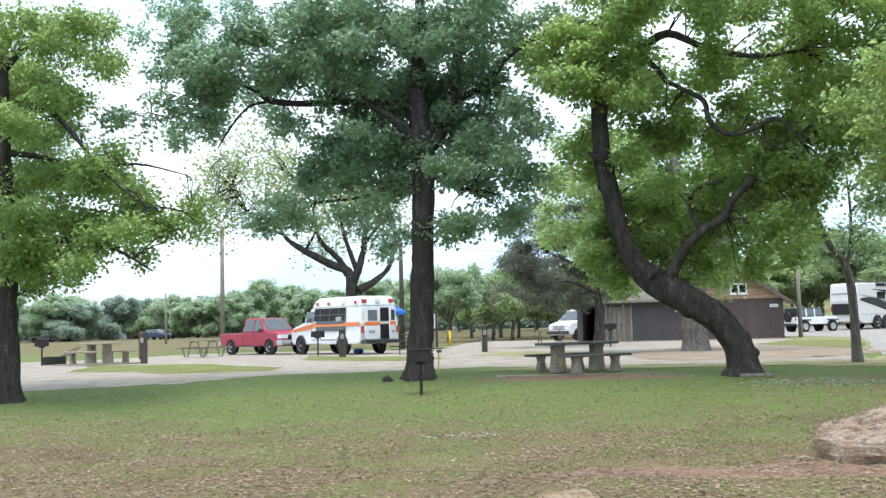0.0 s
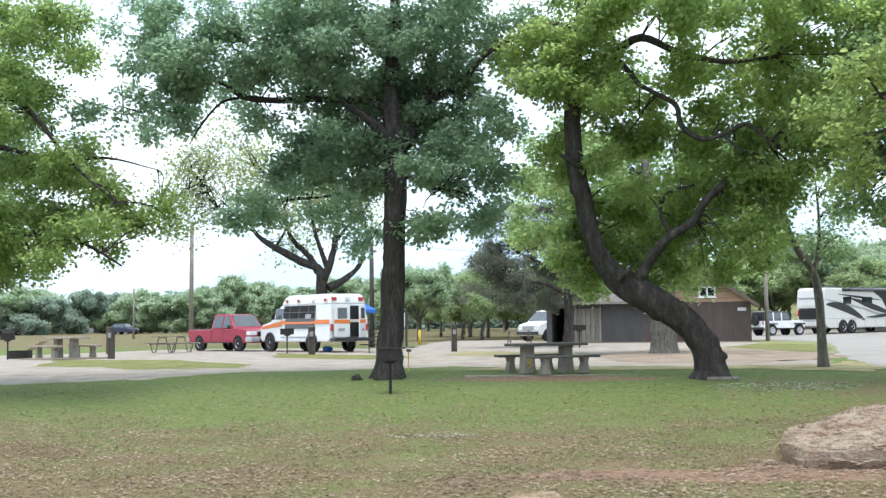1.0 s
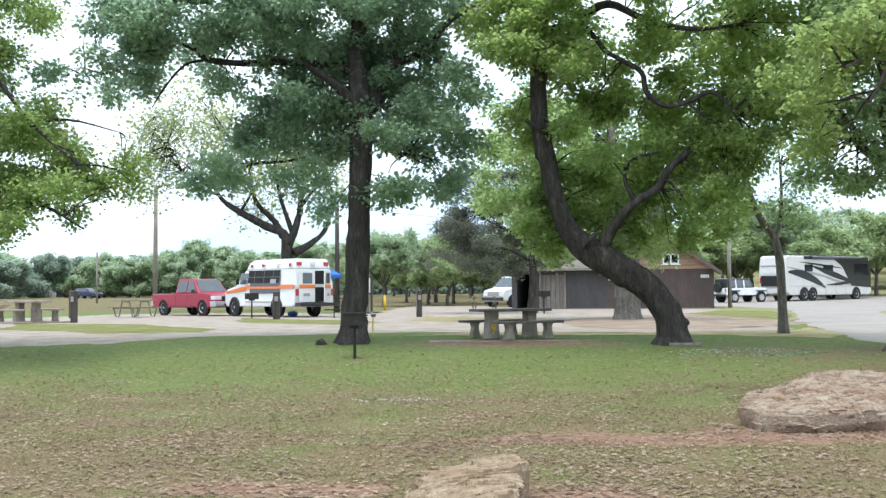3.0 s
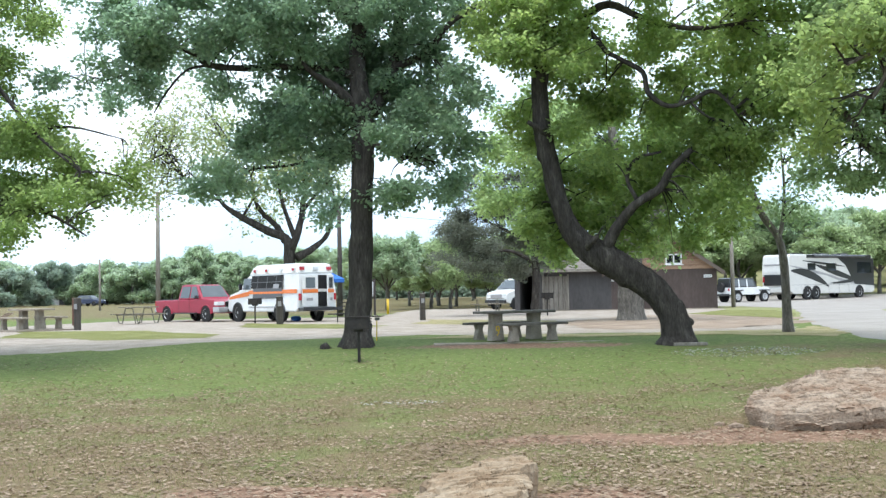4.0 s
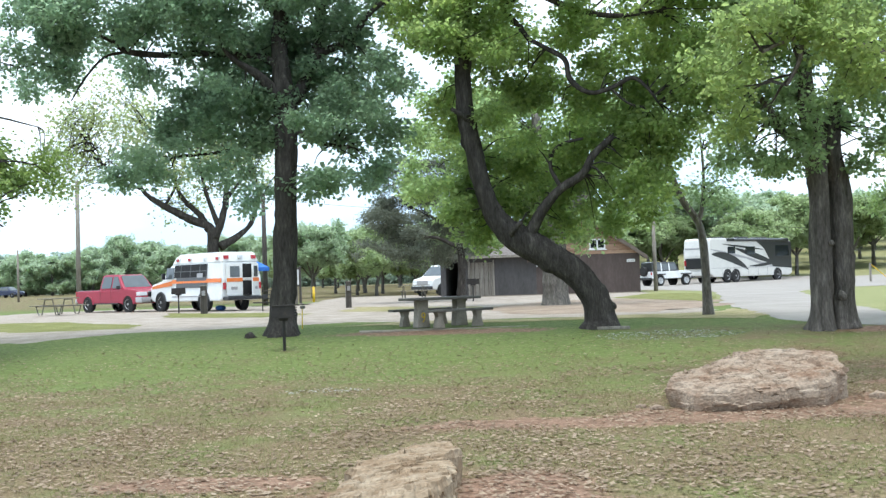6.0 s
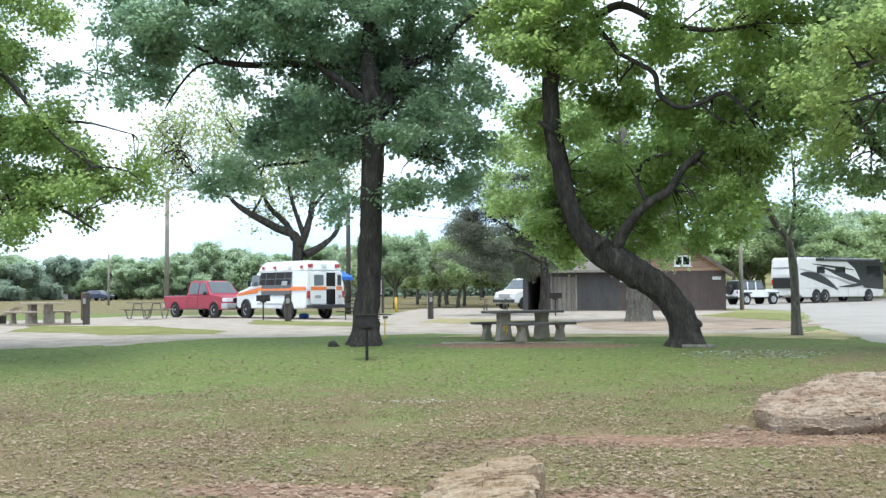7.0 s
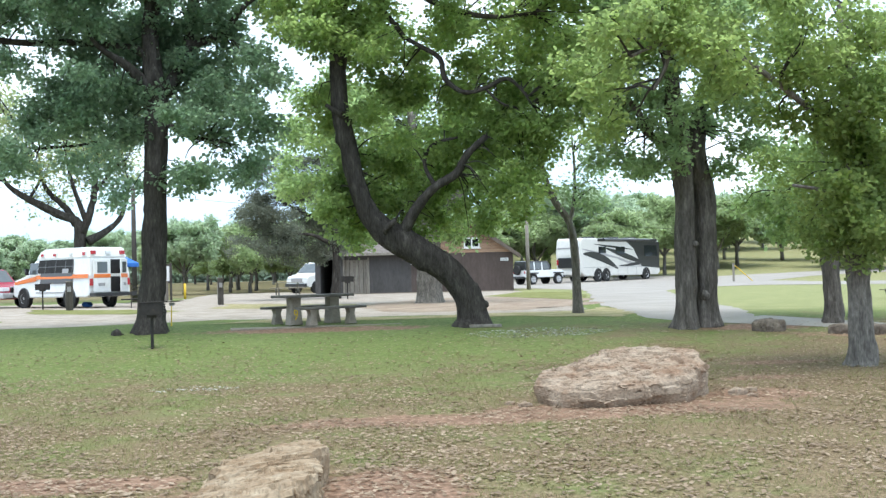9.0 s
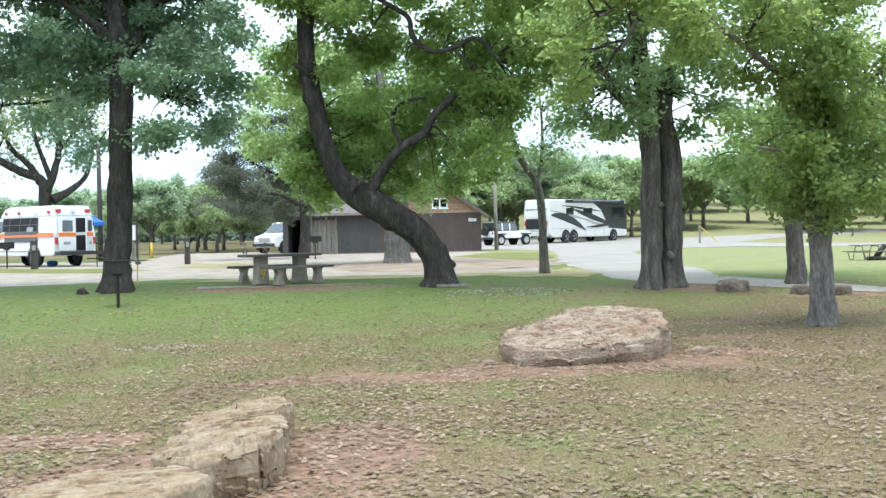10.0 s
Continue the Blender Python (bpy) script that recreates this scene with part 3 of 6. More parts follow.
def tree(name, label, base, limbs, crown, mat, seed, per=46, size=0.13, twigs=3, deep=1.6, sides=12, twig=0.28, clear=((0, 7.5),), flat=0.9, bark=BARK, spread=2, group="trees of the park"):
    rng = random.Random(seed)
    top = thing(name, label, "tree", pose(base[0], base[1], 0), group)
    for k, pts in enumerate(limbs):
        stout = pts[0][3] > 0.2
        run = limb_curve(pts, 9 if stout else 4)
        r = [max(q[3], 0.008) for q in run]
        bm = bm_tube([q[:3] for q in run], r, 28 if stout else sides if k == 0 else 8, wob=0.22, seed=seed + k)
        if stout:
            # ridges and knobs of old bark
            bm.normal_update()
            for v in bm.verts:
                c = v.co
                ridge = noise.noise(Vector((c.x * 9, c.y * 9, c.z * 2.2 + seed)))
                knob = max(0, noise.noise(Vector((c.x * 2.8, c.y * 2.8, c.z * 2.8 - seed))) - 0.35)
                v.co += v.normal * (0.022 * ridge + 0.16 * knob)
        if k == 0 and r[0] > 0.2:
            # root flare
            z0 = pts[0][2]
            for v in bm.verts:
                h = (v.co.z - z0) / 0.5
                if h < 1:
                    an = math.atan2(v.co.y, v.co.x - pts[0][0])
                    f = 1 + 0.16 * (1 - h) ** 2 * (1 + 0.7 * math.sin(an * 5 + seed))
                    v.co.x = pts[0][0] + (v.co.x - pts[0][0]) * f
                    v.co.y *= f
                    v.co.z -= 0.05 * (1 - h)
        part("trunk" if k == 0 else "limb", bm, bark, top, smooth=True)
    # twigs that reach from the limbs towards the clumps of the crown
    ends = [Vector(q[:3]) for pts in limbs for q in limb_curve(pts, 2)[2:]]
    bm = bmesh.new()
    centres, radii = [], []
    for x, z, r in crown:
        starts = sorted(ends, key=lambda e: (e.x - x) ** 2 + (e.z - z) ** 2)[:spread]
        near = starts[0]
        y = near.y * 0.6 + rng.uniform(-deep, deep)
        # leave the trunk and the main limbs in sight
        for k, limit in clear:
            for q in limb_curve(limbs[k], 2):
                if math.hypot(q[0] - x, q[2] - z) < r * 0.9 + q[3] and q[2] < limit:
                    y = max(y, q[1] + r * 1.1 + 0.35)
        c = Vector((x, y, z))
        centres.append(tuple(c))
        radii.append(r)
        for _ in range(twigs):
            e = c + Vector((rng.uniform(-0.7, 0.7), rng.uniform(-0.8, 0.8), rng.uniform(-0.6, 0.6))) * r
            near = rng.choice(starts)
            mid = near.lerp(e, 0.5) + Vector((rng.uniform(-0.15, 0.15), rng.uniform(-0.15, 0.15), rng.uniform(-0.05, 0.25)))
            bm_tube([near, near.lerp(mid, 0.6) + Vector((0, 0, 0.05)), mid, e], [0.022, 0.018, 0.012, 0.004], 4, bm=bm, cap=False)
    part("twig_spray", bm, BARK, top)["kind"] = "stuff"
    crown_ob = new("crown", leaf_mesh("crown", centres, radii, per, size, mat, seed, flat, twig))
    crown_ob.parent = top
    crown_ob["kind"] = "stuff"
    return top


# oak_a
OAK_A_BASE = (-4.18, 26.30)
OAK_A_LIMBS = [
    [(0, 0, -0.08, 0.40), (0.01, 0, 0.33, 0.322), (0.09, 0, 1.36, 0.271), (0.14, 0, 2.4, 0.258), (0.2, 0, 3.71, 0.238), (0.23, 0, 4.9, 0.258), (0.18, 0, 5.56, 0.219), (0.09, 0.2, 6.67, 0.18), (0.18, 0.4, 8.06, 0.142), (0.14, 0.5, 9.74, 0.09)],
    [(0.05, 0, 5.44, 0.155), (-0.36, -0.3, 5.87, 0.11), (-0.82, -0.6, 6.16, 0.064), (-1.04, -0.8, 6.4, 0.039)],
    [(0.16, 0, 6.09, 0.116), (-0.43, 0.2, 6.36, 0.09), (-1.83, 0.4, 6.54, 0.077), (-2.69, 0.5, 6.55, 0.077), (-3.53, 0.5, 6.65, 0.071), (-3.98, 0.6, 6.97, 0.052), (-4.69, 0.6, 7.14, 0.039), (-5.7, 0.6, 6.5, 0.026), (-6.57, 0.6, 6.34, 0.013)],
    [(-3.61, 0.5, 6.65, 0.039), (-4.06, 0.4, 6.52, 0.032), (-4.47, 0.3, 6.05, 0.026), (-4.79, 0.2, 5.49, 0.013)],
    [(0.44, 0, 5.28, 0.155), (0.87, 0.5, 6.42, 0.129), (1, 0.8, 7.56, 0.116), (1.27, 1, 8.43, 0.077), (1.57, 1, 9.52, 0.052)],
    [(0.87, 0.5, 6.42, 0.103), (1.7, 0.3, 6.73, 0.084), (2.27, 0.2, 7.36, 0.064), (3.07, 0.1, 7.82, 0.052), (3.6, 0, 8.02, 0.039)],
    [(0.17, 0.3, 7.23, 0.116), (-0.68, 0.3, 8.09, 0.09), (-1.77, 0.3, 8.85, 0.064), (-2.3, 0.3, 9.71, 0.039)],
    [(0.26, 0, 4.76, 0.09), (0.93, -0.4, 4.29, 0.058), (1.73, -0.7, 4.1, 0.039)],
    [(0.19, 0, 4.37, 0.077), (-0.53, 0.5, 4.46, 0.058), (-1.44, 0.9, 4.28, 0.039), (-2.59, 1, 4.19, 0.026)],
]
OAK_A_CROWN = (
    [(-5.88, 8.47, 0.8), (-6.39, 7.67, 0.59), (-5.4, 7.41, 0.7), (-4.48, 7.9, 0.7), (-3.71, 7.99, 0.75), (-3.24, 7.22, 0.7), (-2.68, 7.66, 0.75), (-5.27, 6.35, 0.52), (-6.33, 6.3, 0.5), (-6.76, 6.1, 0.38), (-4.42, 7.01, 0.59), (-3.93, 7.39, 0.64), (-4.77, 7.3, 0.57), (-5.77, 6.3, 0.44), (-4.91, 6.8, 0.44), (-2.26, 8.25, 0.77), (-1.16, 8.45, 1.03), (-1.74, 6.86, 0.77), (-0.09, 8.11, 1.03), (-3.39, 6.21, 0.39)]
    + [(-2.85, 6.05, 0.39), (0.98, 8.18, 0.9), (-0.32, 9.48, 1.42), (-2.23, 9.47, 0.9), (1.81, 9.2, 1.16), (-4.04, 8.91, 0.31), (-5.73, 9.15, 0.52), (-1.75, 5.99, 0.67), (-1.06, 6.69, 0.85), (-1.77, 5.05, 0.67), (-2.46, 4.62, 0.54), (-2.88, 4.03, 0.52), (-3.5, 3.66, 0.41), (-2.55, 3.62, 0.31), (-1.09, 5.42, 0.77), (-0.39, 6.52, 0.9), (-0.58, 4.4, 0.54), (-0.99, 3.76, 0.54), (-0.67, 3.15, 0.44), (-1.18, 7.51, 0.77)]
    + [(0.94, 6.45, 0.9), (1.73, 6.67, 0.71), (1.83, 5.61, 0.75), (1.17, 5.18, 0.54), (2.27, 4.81, 0.54), (2.57, 4.2, 0.44), (1.67, 4.31, 0.39), (1.31, 3.41, 0.49), (0.79, 3.27, 0.36), (1.98, 3.75, 0.44), (2.36, 3.43, 0.31), (2.74, 5.44, 0.34), (2.29, 7.84, 0.52), (3.08, 8.05, 0.64), (0.43, 7.28, 0.9), (-0.42, 5.26, 0.52), (-0.65, 5.7, 0.8), (-1.25, 4.75, 0.7), (-0.35, 4.85, 0.5), (0.8, 5.9, 0.75), (1.45, 4.85, 0.6), (0.95, 4.5, 0.42), (0.05, 6.3, 0.9), (-2.2, 5.5, 0.6), (0.2, 5.5, 0.5), (-1.7, 7.7, 0.8), (1.6, 7.6, 0.8), (2.4, 6.0, 0.5)]
)
# oak_b
OAK_B_BASE = (3.04, 25.80)
OAK_B_LIMBS = [
    [(-0.01, 0, -0.1, 0.417), (-0.02, 0, 0.19, 0.341), (-0.18, 0, 0.68, 0.316), (-0.58, 0, 1.18, 0.329), (-1.14, 0, 1.57, 0.341), (-1.65, 0, 1.89, 0.341), (-2.04, 0, 2.15, 0.278), (-2.35, 0, 2.6, 0.228), (-2.61, 0, 3.36, 0.209), (-2.77, 0, 4.12, 0.196), (-2.9, 0, 4.89, 0.183), (-2.92, 0, 5.91, 0.171), (-2.9, 0.2, 6.84, 0.152), (-2.73, 0.3, 7.9, 0.114), (-2.49, 0.4, 9.22, 0.076)],
    [(-1.6, 0, 1.83, 0.19), (-1.43, -0.2, 2.25, 0.135), (-1.21, -0.3, 2.61, 0.115), (-0.84, -0.5, 3.01, 0.105), (-0.37, -0.6, 3.29, 0.1), (-0.13, -0.7, 3.7, 0.085), (0.28, -0.8, 4.08, 0.07)],
    [(-0.84, -0.5, 3.01, 0.057), (-1.06, -0.4, 3.52, 0.044), (-0.86, -0.4, 3.95, 0.038), (-0.32, -0.5, 4.09, 0.025)],
    [(-2.66, 0, 4.51, 0.101), (-2.9, -0.2, 4.68, 0.076), (-3.2, -0.3, 4.87, 0.044)],
    [(-2.63, 0.2, 6.98, 0.101), (-2.01, -0.2, 7.1, 0.095), (-1.39, -0.5, 7.37, 0.088), (-0.6, -0.8, 6.93, 0.07), (0.31, -1, 6.66, 0.057), (1.33, -1.2, 6.67, 0.032)],
    [(-1.45, -0.6, 6.29, 0.051), (-1.09, -0.7, 6.06, 0.057), (-0.7, -0.8, 5.78, 0.063), (-0.61, -0.9, 5.33, 0.063), (-0.22, -1, 5.01, 0.057), (0.25, -1, 5.09, 0.051), (0.72, -1, 5.3, 0.044), (1.04, -1.1, 5.03, 0.032), (1.25, -1.1, 4.72, 0.019)],
    [(0.25, -1, 5.09, 0.032), (0.57, -1.1, 4.76, 0.025), (0.9, -1.1, 4.65, 0.019)],
    [(-2.01, -0.2, 7.1, 0.063), (-1.66, -0.4, 6.65, 0.057), (-1.45, -0.6, 6.29, 0.051)],
    [(-1.82, 0, 1.96, 0.088), (-1.95, -0.3, 2.08, 0.063), (-1.73, -0.4, 2.31, 0.051)],
    [(-2.53, 0.3, 7.77, 0.076), (-3.49, 0.4, 7.99, 0.057), (-4.28, 0.5, 7.66, 0.032)],
]
OAK_B_CROWN = (
    [(-3.49, 7.62, 0.73), (-2.35, 7.68, 1.01), (-1.1, 7.86, 1.01), (0.37, 7.77, 1.01), (1.69, 7.56, 1.01), (-3.15, 6.57, 0.61), (-3.83, 6.87, 0.51), (-1.77, 6.69, 0.83), (-0.41, 6.67, 0.83), (0.67, 6.3, 0.96), (1.74, 6.18, 0.76), (-3.32, 5.24, 0.46), (-3.02, 4.71, 0.43), (-1.69, 5.35, 0.71), (-0.6, 5.04, 0.66), (0.37, 5, 0.83), (1.27, 5.08, 0.71), (-2.31, 8.97, 1.39), (-0.08, 8.82, 1.39), (1.74, 8.69, 1.26)]
    + [(-1.87, 4.09, 0.63), (-1.2, 3.81, 0.63), (-0.28, 4.03, 0.63), (0.56, 3.8, 0.76), (1.34, 3.83, 0.51), (-1.9, 3.21, 0.63), (-2.71, 2.87, 0.48), (-2.79, 2.39, 0.43), (-1.24, 2.69, 0.53), (-0.33, 2.78, 0.63), (0.52, 3, 0.53), (-0.72, 2.15, 0.43), (-1.33, 2.07, 0.3), (-2.17, 6.01, 0.51), (-2.16, 2.85, 0.43), (0.01, 2.28, 0.43), (1, 2.98, 0.38), (-2.37, 3.86, 0.46), (2.32, 5.77, 0.63), (2.95, 6.48, 0.63)]
    + [(2.51, 7.26, 0.76), (3.24, 7.59, 0.76), (2.25, 6.77, 0.58), (1.78, 4.43, 0.56), (-2.92, 5.79, 0.43), (-3.67, 6.09, 0.43), (-1.05, 5.95, 0.63), (0.03, 5.64, 0.63), (-2.21, 4.74, 0.51), (-4.14, 7.27, 0.51), (2.17, 5.1, 0.63), (2.84, 5.43, 0.66), (2.92, 4.69, 0.51), (1.77, 5.36, 0.51), (2.58, 6.25, 0.58), (-2.9, 6.7, 0.6), (-2.5, 7.2, 0.7), (-3.1, 7.6, 0.6), (-2.6, 6.4, 0.4), (-3.05, 3.0, 0.42), (-2.75, 3.55, 0.36), (-2.95, 2.6, 0.4), (-2.6, 2.2, 0.3), (-1.7, 2.5, 0.34), (0.9, 4.5, 0.6), (1.6, 4.0, 0.4), (0.3, 3.4, 0.5), (-0.9, 3.3, 0.4), (1.3, 3.4, 0.4), (1.2, 2.5, 0.3), (0.5, 2.5, 0.35)]
)
# oak_c
OAK_C_BASE = (7.45, 24.30)
OAK_C_LIMBS = [
    [(0, 0, -0.23, 0.286), (0.02, 0, 0.16, 0.25), (0.04, 0, 1.24, 0.214), (0.04, 0, 2.45, 0.214), (0.02, 0, 3.3, 0.238), (-0.02, 0, 3.78, 0.238), (-0.12, 0, 4.64, 0.191), (-0.16, 0.2, 5.65, 0.155), (-0.27, 0.3, 6.91, 0.119), (-0.43, 0.3, 8.4, 0.071)],
    [(0.56, 0.2, -0.22, 0.31), (0.54, 0.2, 0.14, 0.262), (0.52, 0.2, 1, 0.238), (0.55, 0.2, 1.97, 0.238), (0.56, 0.2, 2.7, 0.214), (0.4, 0.2, 3.56, 0.202), (0.58, 0.4, 4.57, 0.167), (0.98, 0.6, 5.6, 0.131), (1.46, 0.8, 6.77, 0.095), (1.75, 0.8, 8.3, 0.06)],
    [(-0.18, 0, 3.6, 0.119), (-0.71, -0.2, 3.95, 0.095), (-1.01, -0.4, 4.4, 0.077), (-1.35, -0.6, 4.65, 0.06), (-1.87, -0.8, 4.71, 0.036)],
    [(-0.28, -0.1, 4.51, 0.071), (-0.36, -0.5, 5.04, 0.06), (-0.19, -0.8, 5.58, 0.054), (0.11, -1, 5.89, 0.048)],
]
OAK_C_CROWN = (
    [(-0.79, 3.97, 0.38), (-1.05, 3.15, 0.22), (-1.33, 4.34, 0.31), (0.15, 4.63, 0.67), (-0.49, 3.3, 0.26), (0.75, 4.2, 0.57), (1.08, 4.87, 0.62), (0.53, 5.36, 0.62), (1.62, 4.4, 0.45), (-0.57, 5.49, 0.6), (-0.05, 6.59, 0.83), (-1.04, 6.59, 0.71), (1.18, 6.47, 0.83), (-0.15, 7.94, 1.19), (1.46, 7.94, 1.07), (2.03, 3.7, 0.3), (-1.17, 5.86, 0.52)]
    + [(-1.65, 6.59, 0.52), (0.3, 5.98, 0.6), (1.89, 5.48, 0.67), (-1.7, 3.8, 0.24), (-0.46, 4.64, 0.4), (-0.6, 3.6, 0.4), (-0.9, 4.6, 0.5), (-1.5, 5.0, 0.5), (-1.05, 3.6, 0.36), (-0.6, 3.3, 0.28), (1.05, 3.7, 0.4), (0.95, 3.25, 0.24), (-1.5, 3.6, 0.26)]
)
# oak_f
OAK_F_BASE = (8.13, 17.40)
OAK_F_LIMBS = [
    [(0, 0, -0.54, 0.264), (0.01, 0, -0.27, 0.213), (0, 0, 0.36, 0.188), (-0.02, 0, 1.08, 0.162), (0, 0, 1.7, 0.153), (0.01, 0, 2.51, 0.136), (0.01, 0, 3.31, 0.119), (-0.05, 0, 4.11, 0.102), (-0.13, 0, 5.18, 0.077)],
    [(0.06, 0, 2.69, 0.068), (-0.62, -0.4, 3.26, 0.055), (-1.32, -0.8, 3.64, 0.047), (-1.82, -1, 3.94, 0.043), (-2.33, -1.2, 4.15, 0.038), (-2.9, -1.4, 4.27, 0.034), (-3.54, -1.6, 4.23, 0.03), (-4, -1.8, 4.03, 0.021)],
    [(-3.37, -1.6, 4.27, 0.038), (-3.46, -1.6, 3.91, 0.03), (-3.63, -1.6, 3.6, 0.021)],
    [(0.11, 0, 1.7, 0.068), (-0.41, -0.5, 2.03, 0.051), (-0.94, -0.9, 2.19, 0.034), (-1.5, -1.2, 2.25, 0.021)],
    [(0.06, 0, 2.51, 0.085), (0.74, 0.3, 3.07, 0.068), (1.33, 0.5, 3.65, 0.051), (2.24, 0.7, 4.23, 0.034)],
]
OAK_F_CROWN = (
    [(-1.35, 4.47, 0.51), (-1.98, 4.55, 0.48), (-2.62, 4.46, 0.39), (-3.25, 4.64, 0.39), (-3.88, 4.46, 0.43), (-4.24, 4.11, 0.31), (-4.41, 4.37, 0.34), (-1.35, 3.94, 0.43), (-0.71, 4.02, 0.56), (-1.27, 3.45, 0.28), (-0.63, 3.23, 0.44), (-0.06, 3.58, 0.56), (-0.45, 2.6, 0.48), (0.3, 2.86, 0.56), (0.87, 3.31, 0.56), (0.76, 2.41, 0.44), (0.19, 2.06, 0.44), (-0.46, 1.98, 0.36), (-0.28, 1.53, 0.31)]
    + [(-0.57, 1.36, 0.22), (0.98, 4.11, 0.68), (1.63, 3.3, 0.77), (0.04, 4.47, 0.68), (1.42, 2.13, 0.51), (-0.1, 1.17, 0.19), (-1.33, 5.26, 0.77), (0.06, 5.36, 0.85), (-2.88, 5.25, 0.68), (-4.16, 3.68, 0.2), (-3.7, 4.11, 0.34), (-3.26, 4.11, 0.29), (-2.63, 3.85, 0.34), (-1.91, 3.85, 0.39), (-4.08, 3.24, 0.22), (-0.26, 3.05, 0.43), (0.47, 1.7, 0.34), (1.04, 1.6, 0.43), (-0.55, 2.1, 0.42), (-0.2, 1.75, 0.34), (-0.1, 2.4, 0.45), (-0.6, 1.6, 0.25), (0.05, 1.5, 0.2), (0.3, 2.3, 0.4), (0.0, 2.9, 0.5)]
)
# oak_g
OAK_G_BASE = (10.82, 24.50)
OAK_G_LIMBS = [
    [(0, 0, -0.23, 0.24), (0.01, 0, 0.08, 0.204), (-0.01, 0, 0.84, 0.192), (-0.05, 0, 1.59, 0.18), (-0.06, 0, 2.6, 0.156), (-0.17, 0, 3.6, 0.12), (-0.15, 0, 4.85, 0.084)],
    [(-0.04, 0, 1.97, 0.072), (-0.58, 0, 2.48, 0.054), (-1.1, 0, 2.73, 0.036)],
    [(-0.04, 0, 1.97, 0.072), (0.6, 0, 2.34, 0.054), (1.26, 0, 2.45, 0.036)],
]
OAK_G_CROWN = (
    [(-1.1, 2.61, 0.43), (-0.58, 2.35, 0.48), (-1.49, 2.49, 0.29), (-0.83, 3.35, 0.6), (-0.04, 3.35, 0.72), (0.74, 3.22, 0.67), (1.26, 2.33, 0.55), (0.59, 2.09, 0.48), (1.85, 1.94, 0.43), (1.84, 1.18, 0.36), (1.53, 2.96, 0.55), (-0.33, 1.85, 0.41), (-0.98, 1.98, 0.31)]
)
# oak_l
OAK_L_BASE = (-12.68, 23.55)
OAK_L_LIMBS = [
    [(0, 0, -0.29, 0.369), (0, 0, 0, 0.265), (-0.05, 0, 1.09, 0.242), (-0.1, 0, 2.32, 0.231), (-0.13, 0, 3.55, 0.219), (-0.18, 0, 5.42, 0.196), (-0.23, 0, 7.05, 0.162), (-0.36, 0, 8.58, 0.115)],
    [(-0.13, 0, 3.68, 0.092), (0.76, -0.4, 3.24, 0.069), (1.67, -0.7, 3.07, 0.052), (2.79, -1, 2.89, 0.035), (3.72, -1.2, 2.39, 0.017)],
    [(-0.16, 0, 5.42, 0.104), (0.71, -0.3, 6.07, 0.081), (1.45, -0.5, 5.69, 0.058), (2.47, -0.8, 4.57, 0.04), (3.53, -1, 3.69, 0.023)],
    [(-0.23, 0, 6.93, 0.104), (0.46, 0.2, 7.7, 0.069), (1.29, 0.4, 8.08, 0.052), (2.04, 0.5, 7.8, 0.035)],
    [(-0.16, 0, 5.17, 0.081), (0.67, 0.3, 5.05, 0.058), (1.49, 0.5, 4.79, 0.046), (2.63, 0.6, 4.87, 0.029), (3.75, 0.7, 4.59, 0.012)],
]
OAK_L_CROWN = (
    [(0.56, 6.26, 0.69), (-0.1, 6.67, 0.69), (0.95, 5.61, 0.69), (1.72, 5.08, 0.55), (0.56, 4.89, 0.88), (1.46, 4.35, 0.69), (2.36, 4.32, 0.46), (0.16, 3.79, 0.81), (1.2, 3.5, 0.65), (2.1, 3.59, 0.53), (3, 4.04, 0.39), (3.25, 3.55, 0.42), (3.75, 3.89, 0.25), (3.62, 3.17, 0.28), (2.74, 3.2, 0.39), (4, 3.4, 0.18), (1.97, 2.86, 0.32), (2.54, 2.54, 0.23), (0.55, 2.91, 0.42), (1.2, 2.52, 0.25)]
    + [(-0.1, 2.69, 0.35), (0.29, 2.19, 0.21), (1.58, 2.33, 0.16), (3.18, 2.76, 0.18), (0.56, 7.76, 0.35), (1.09, 7.54, 0.35), (1.61, 7.39, 0.37), (2, 7.61, 0.28), (1.35, 7.09, 0.3), (1.99, 7.05, 0.23), (0.3, 7.28, 0.42), (2.26, 7.41, 0.18), (1.74, 8.07, 0.21), (0.17, 8.17, 0.3), (-1.02, 4.83, 1.04), (-1.03, 7.35, 1.04), (-1.02, 2.97, 0.81)]
)
# thin_k
THIN_K_BASE = (6.05, 28.80)
THIN_K_LIMBS = [
    [(0, 0, -0.08, 0.155), (-0.02, 0, 0.45, 0.113), (-0.06, 0, 1.59, 0.099), (-0.17, 0, 2.3, 0.085), (-0.58, 0, 2.95, 0.085), (-0.86, 0, 3.88, 0.064), (-0.77, 0, 4.88, 0.042), (-0.61, 0, 5.88, 0.028)],
    [(-0.17, 0, 2.3, 0.064), (-0.06, 0, 2.73, 0.049), (0, 0, 3.58, 0.035), (-0.06, 0, 4.59, 0.021)],
    [(-0.66, 0, 3.02, 0.049), (-1.08, 0, 3.45, 0.035), (-1.36, 0, 4.02, 0.021)],
]
THIN_K_CROWN = (
    [(-0.78, 4.16, 0.51), (-0.34, 4.73, 0.56), (0.07, 3.73, 0.42), (-1.22, 3.74, 0.42), (0.2, 2.87, 0.37), (-0.26, 5.59, 0.65), (-0.91, 5.17, 0.56), (0.37, 4.3, 0.37), (-1.35, 4.6, 0.42), (-0.09, 3.01, 0.28)]
)
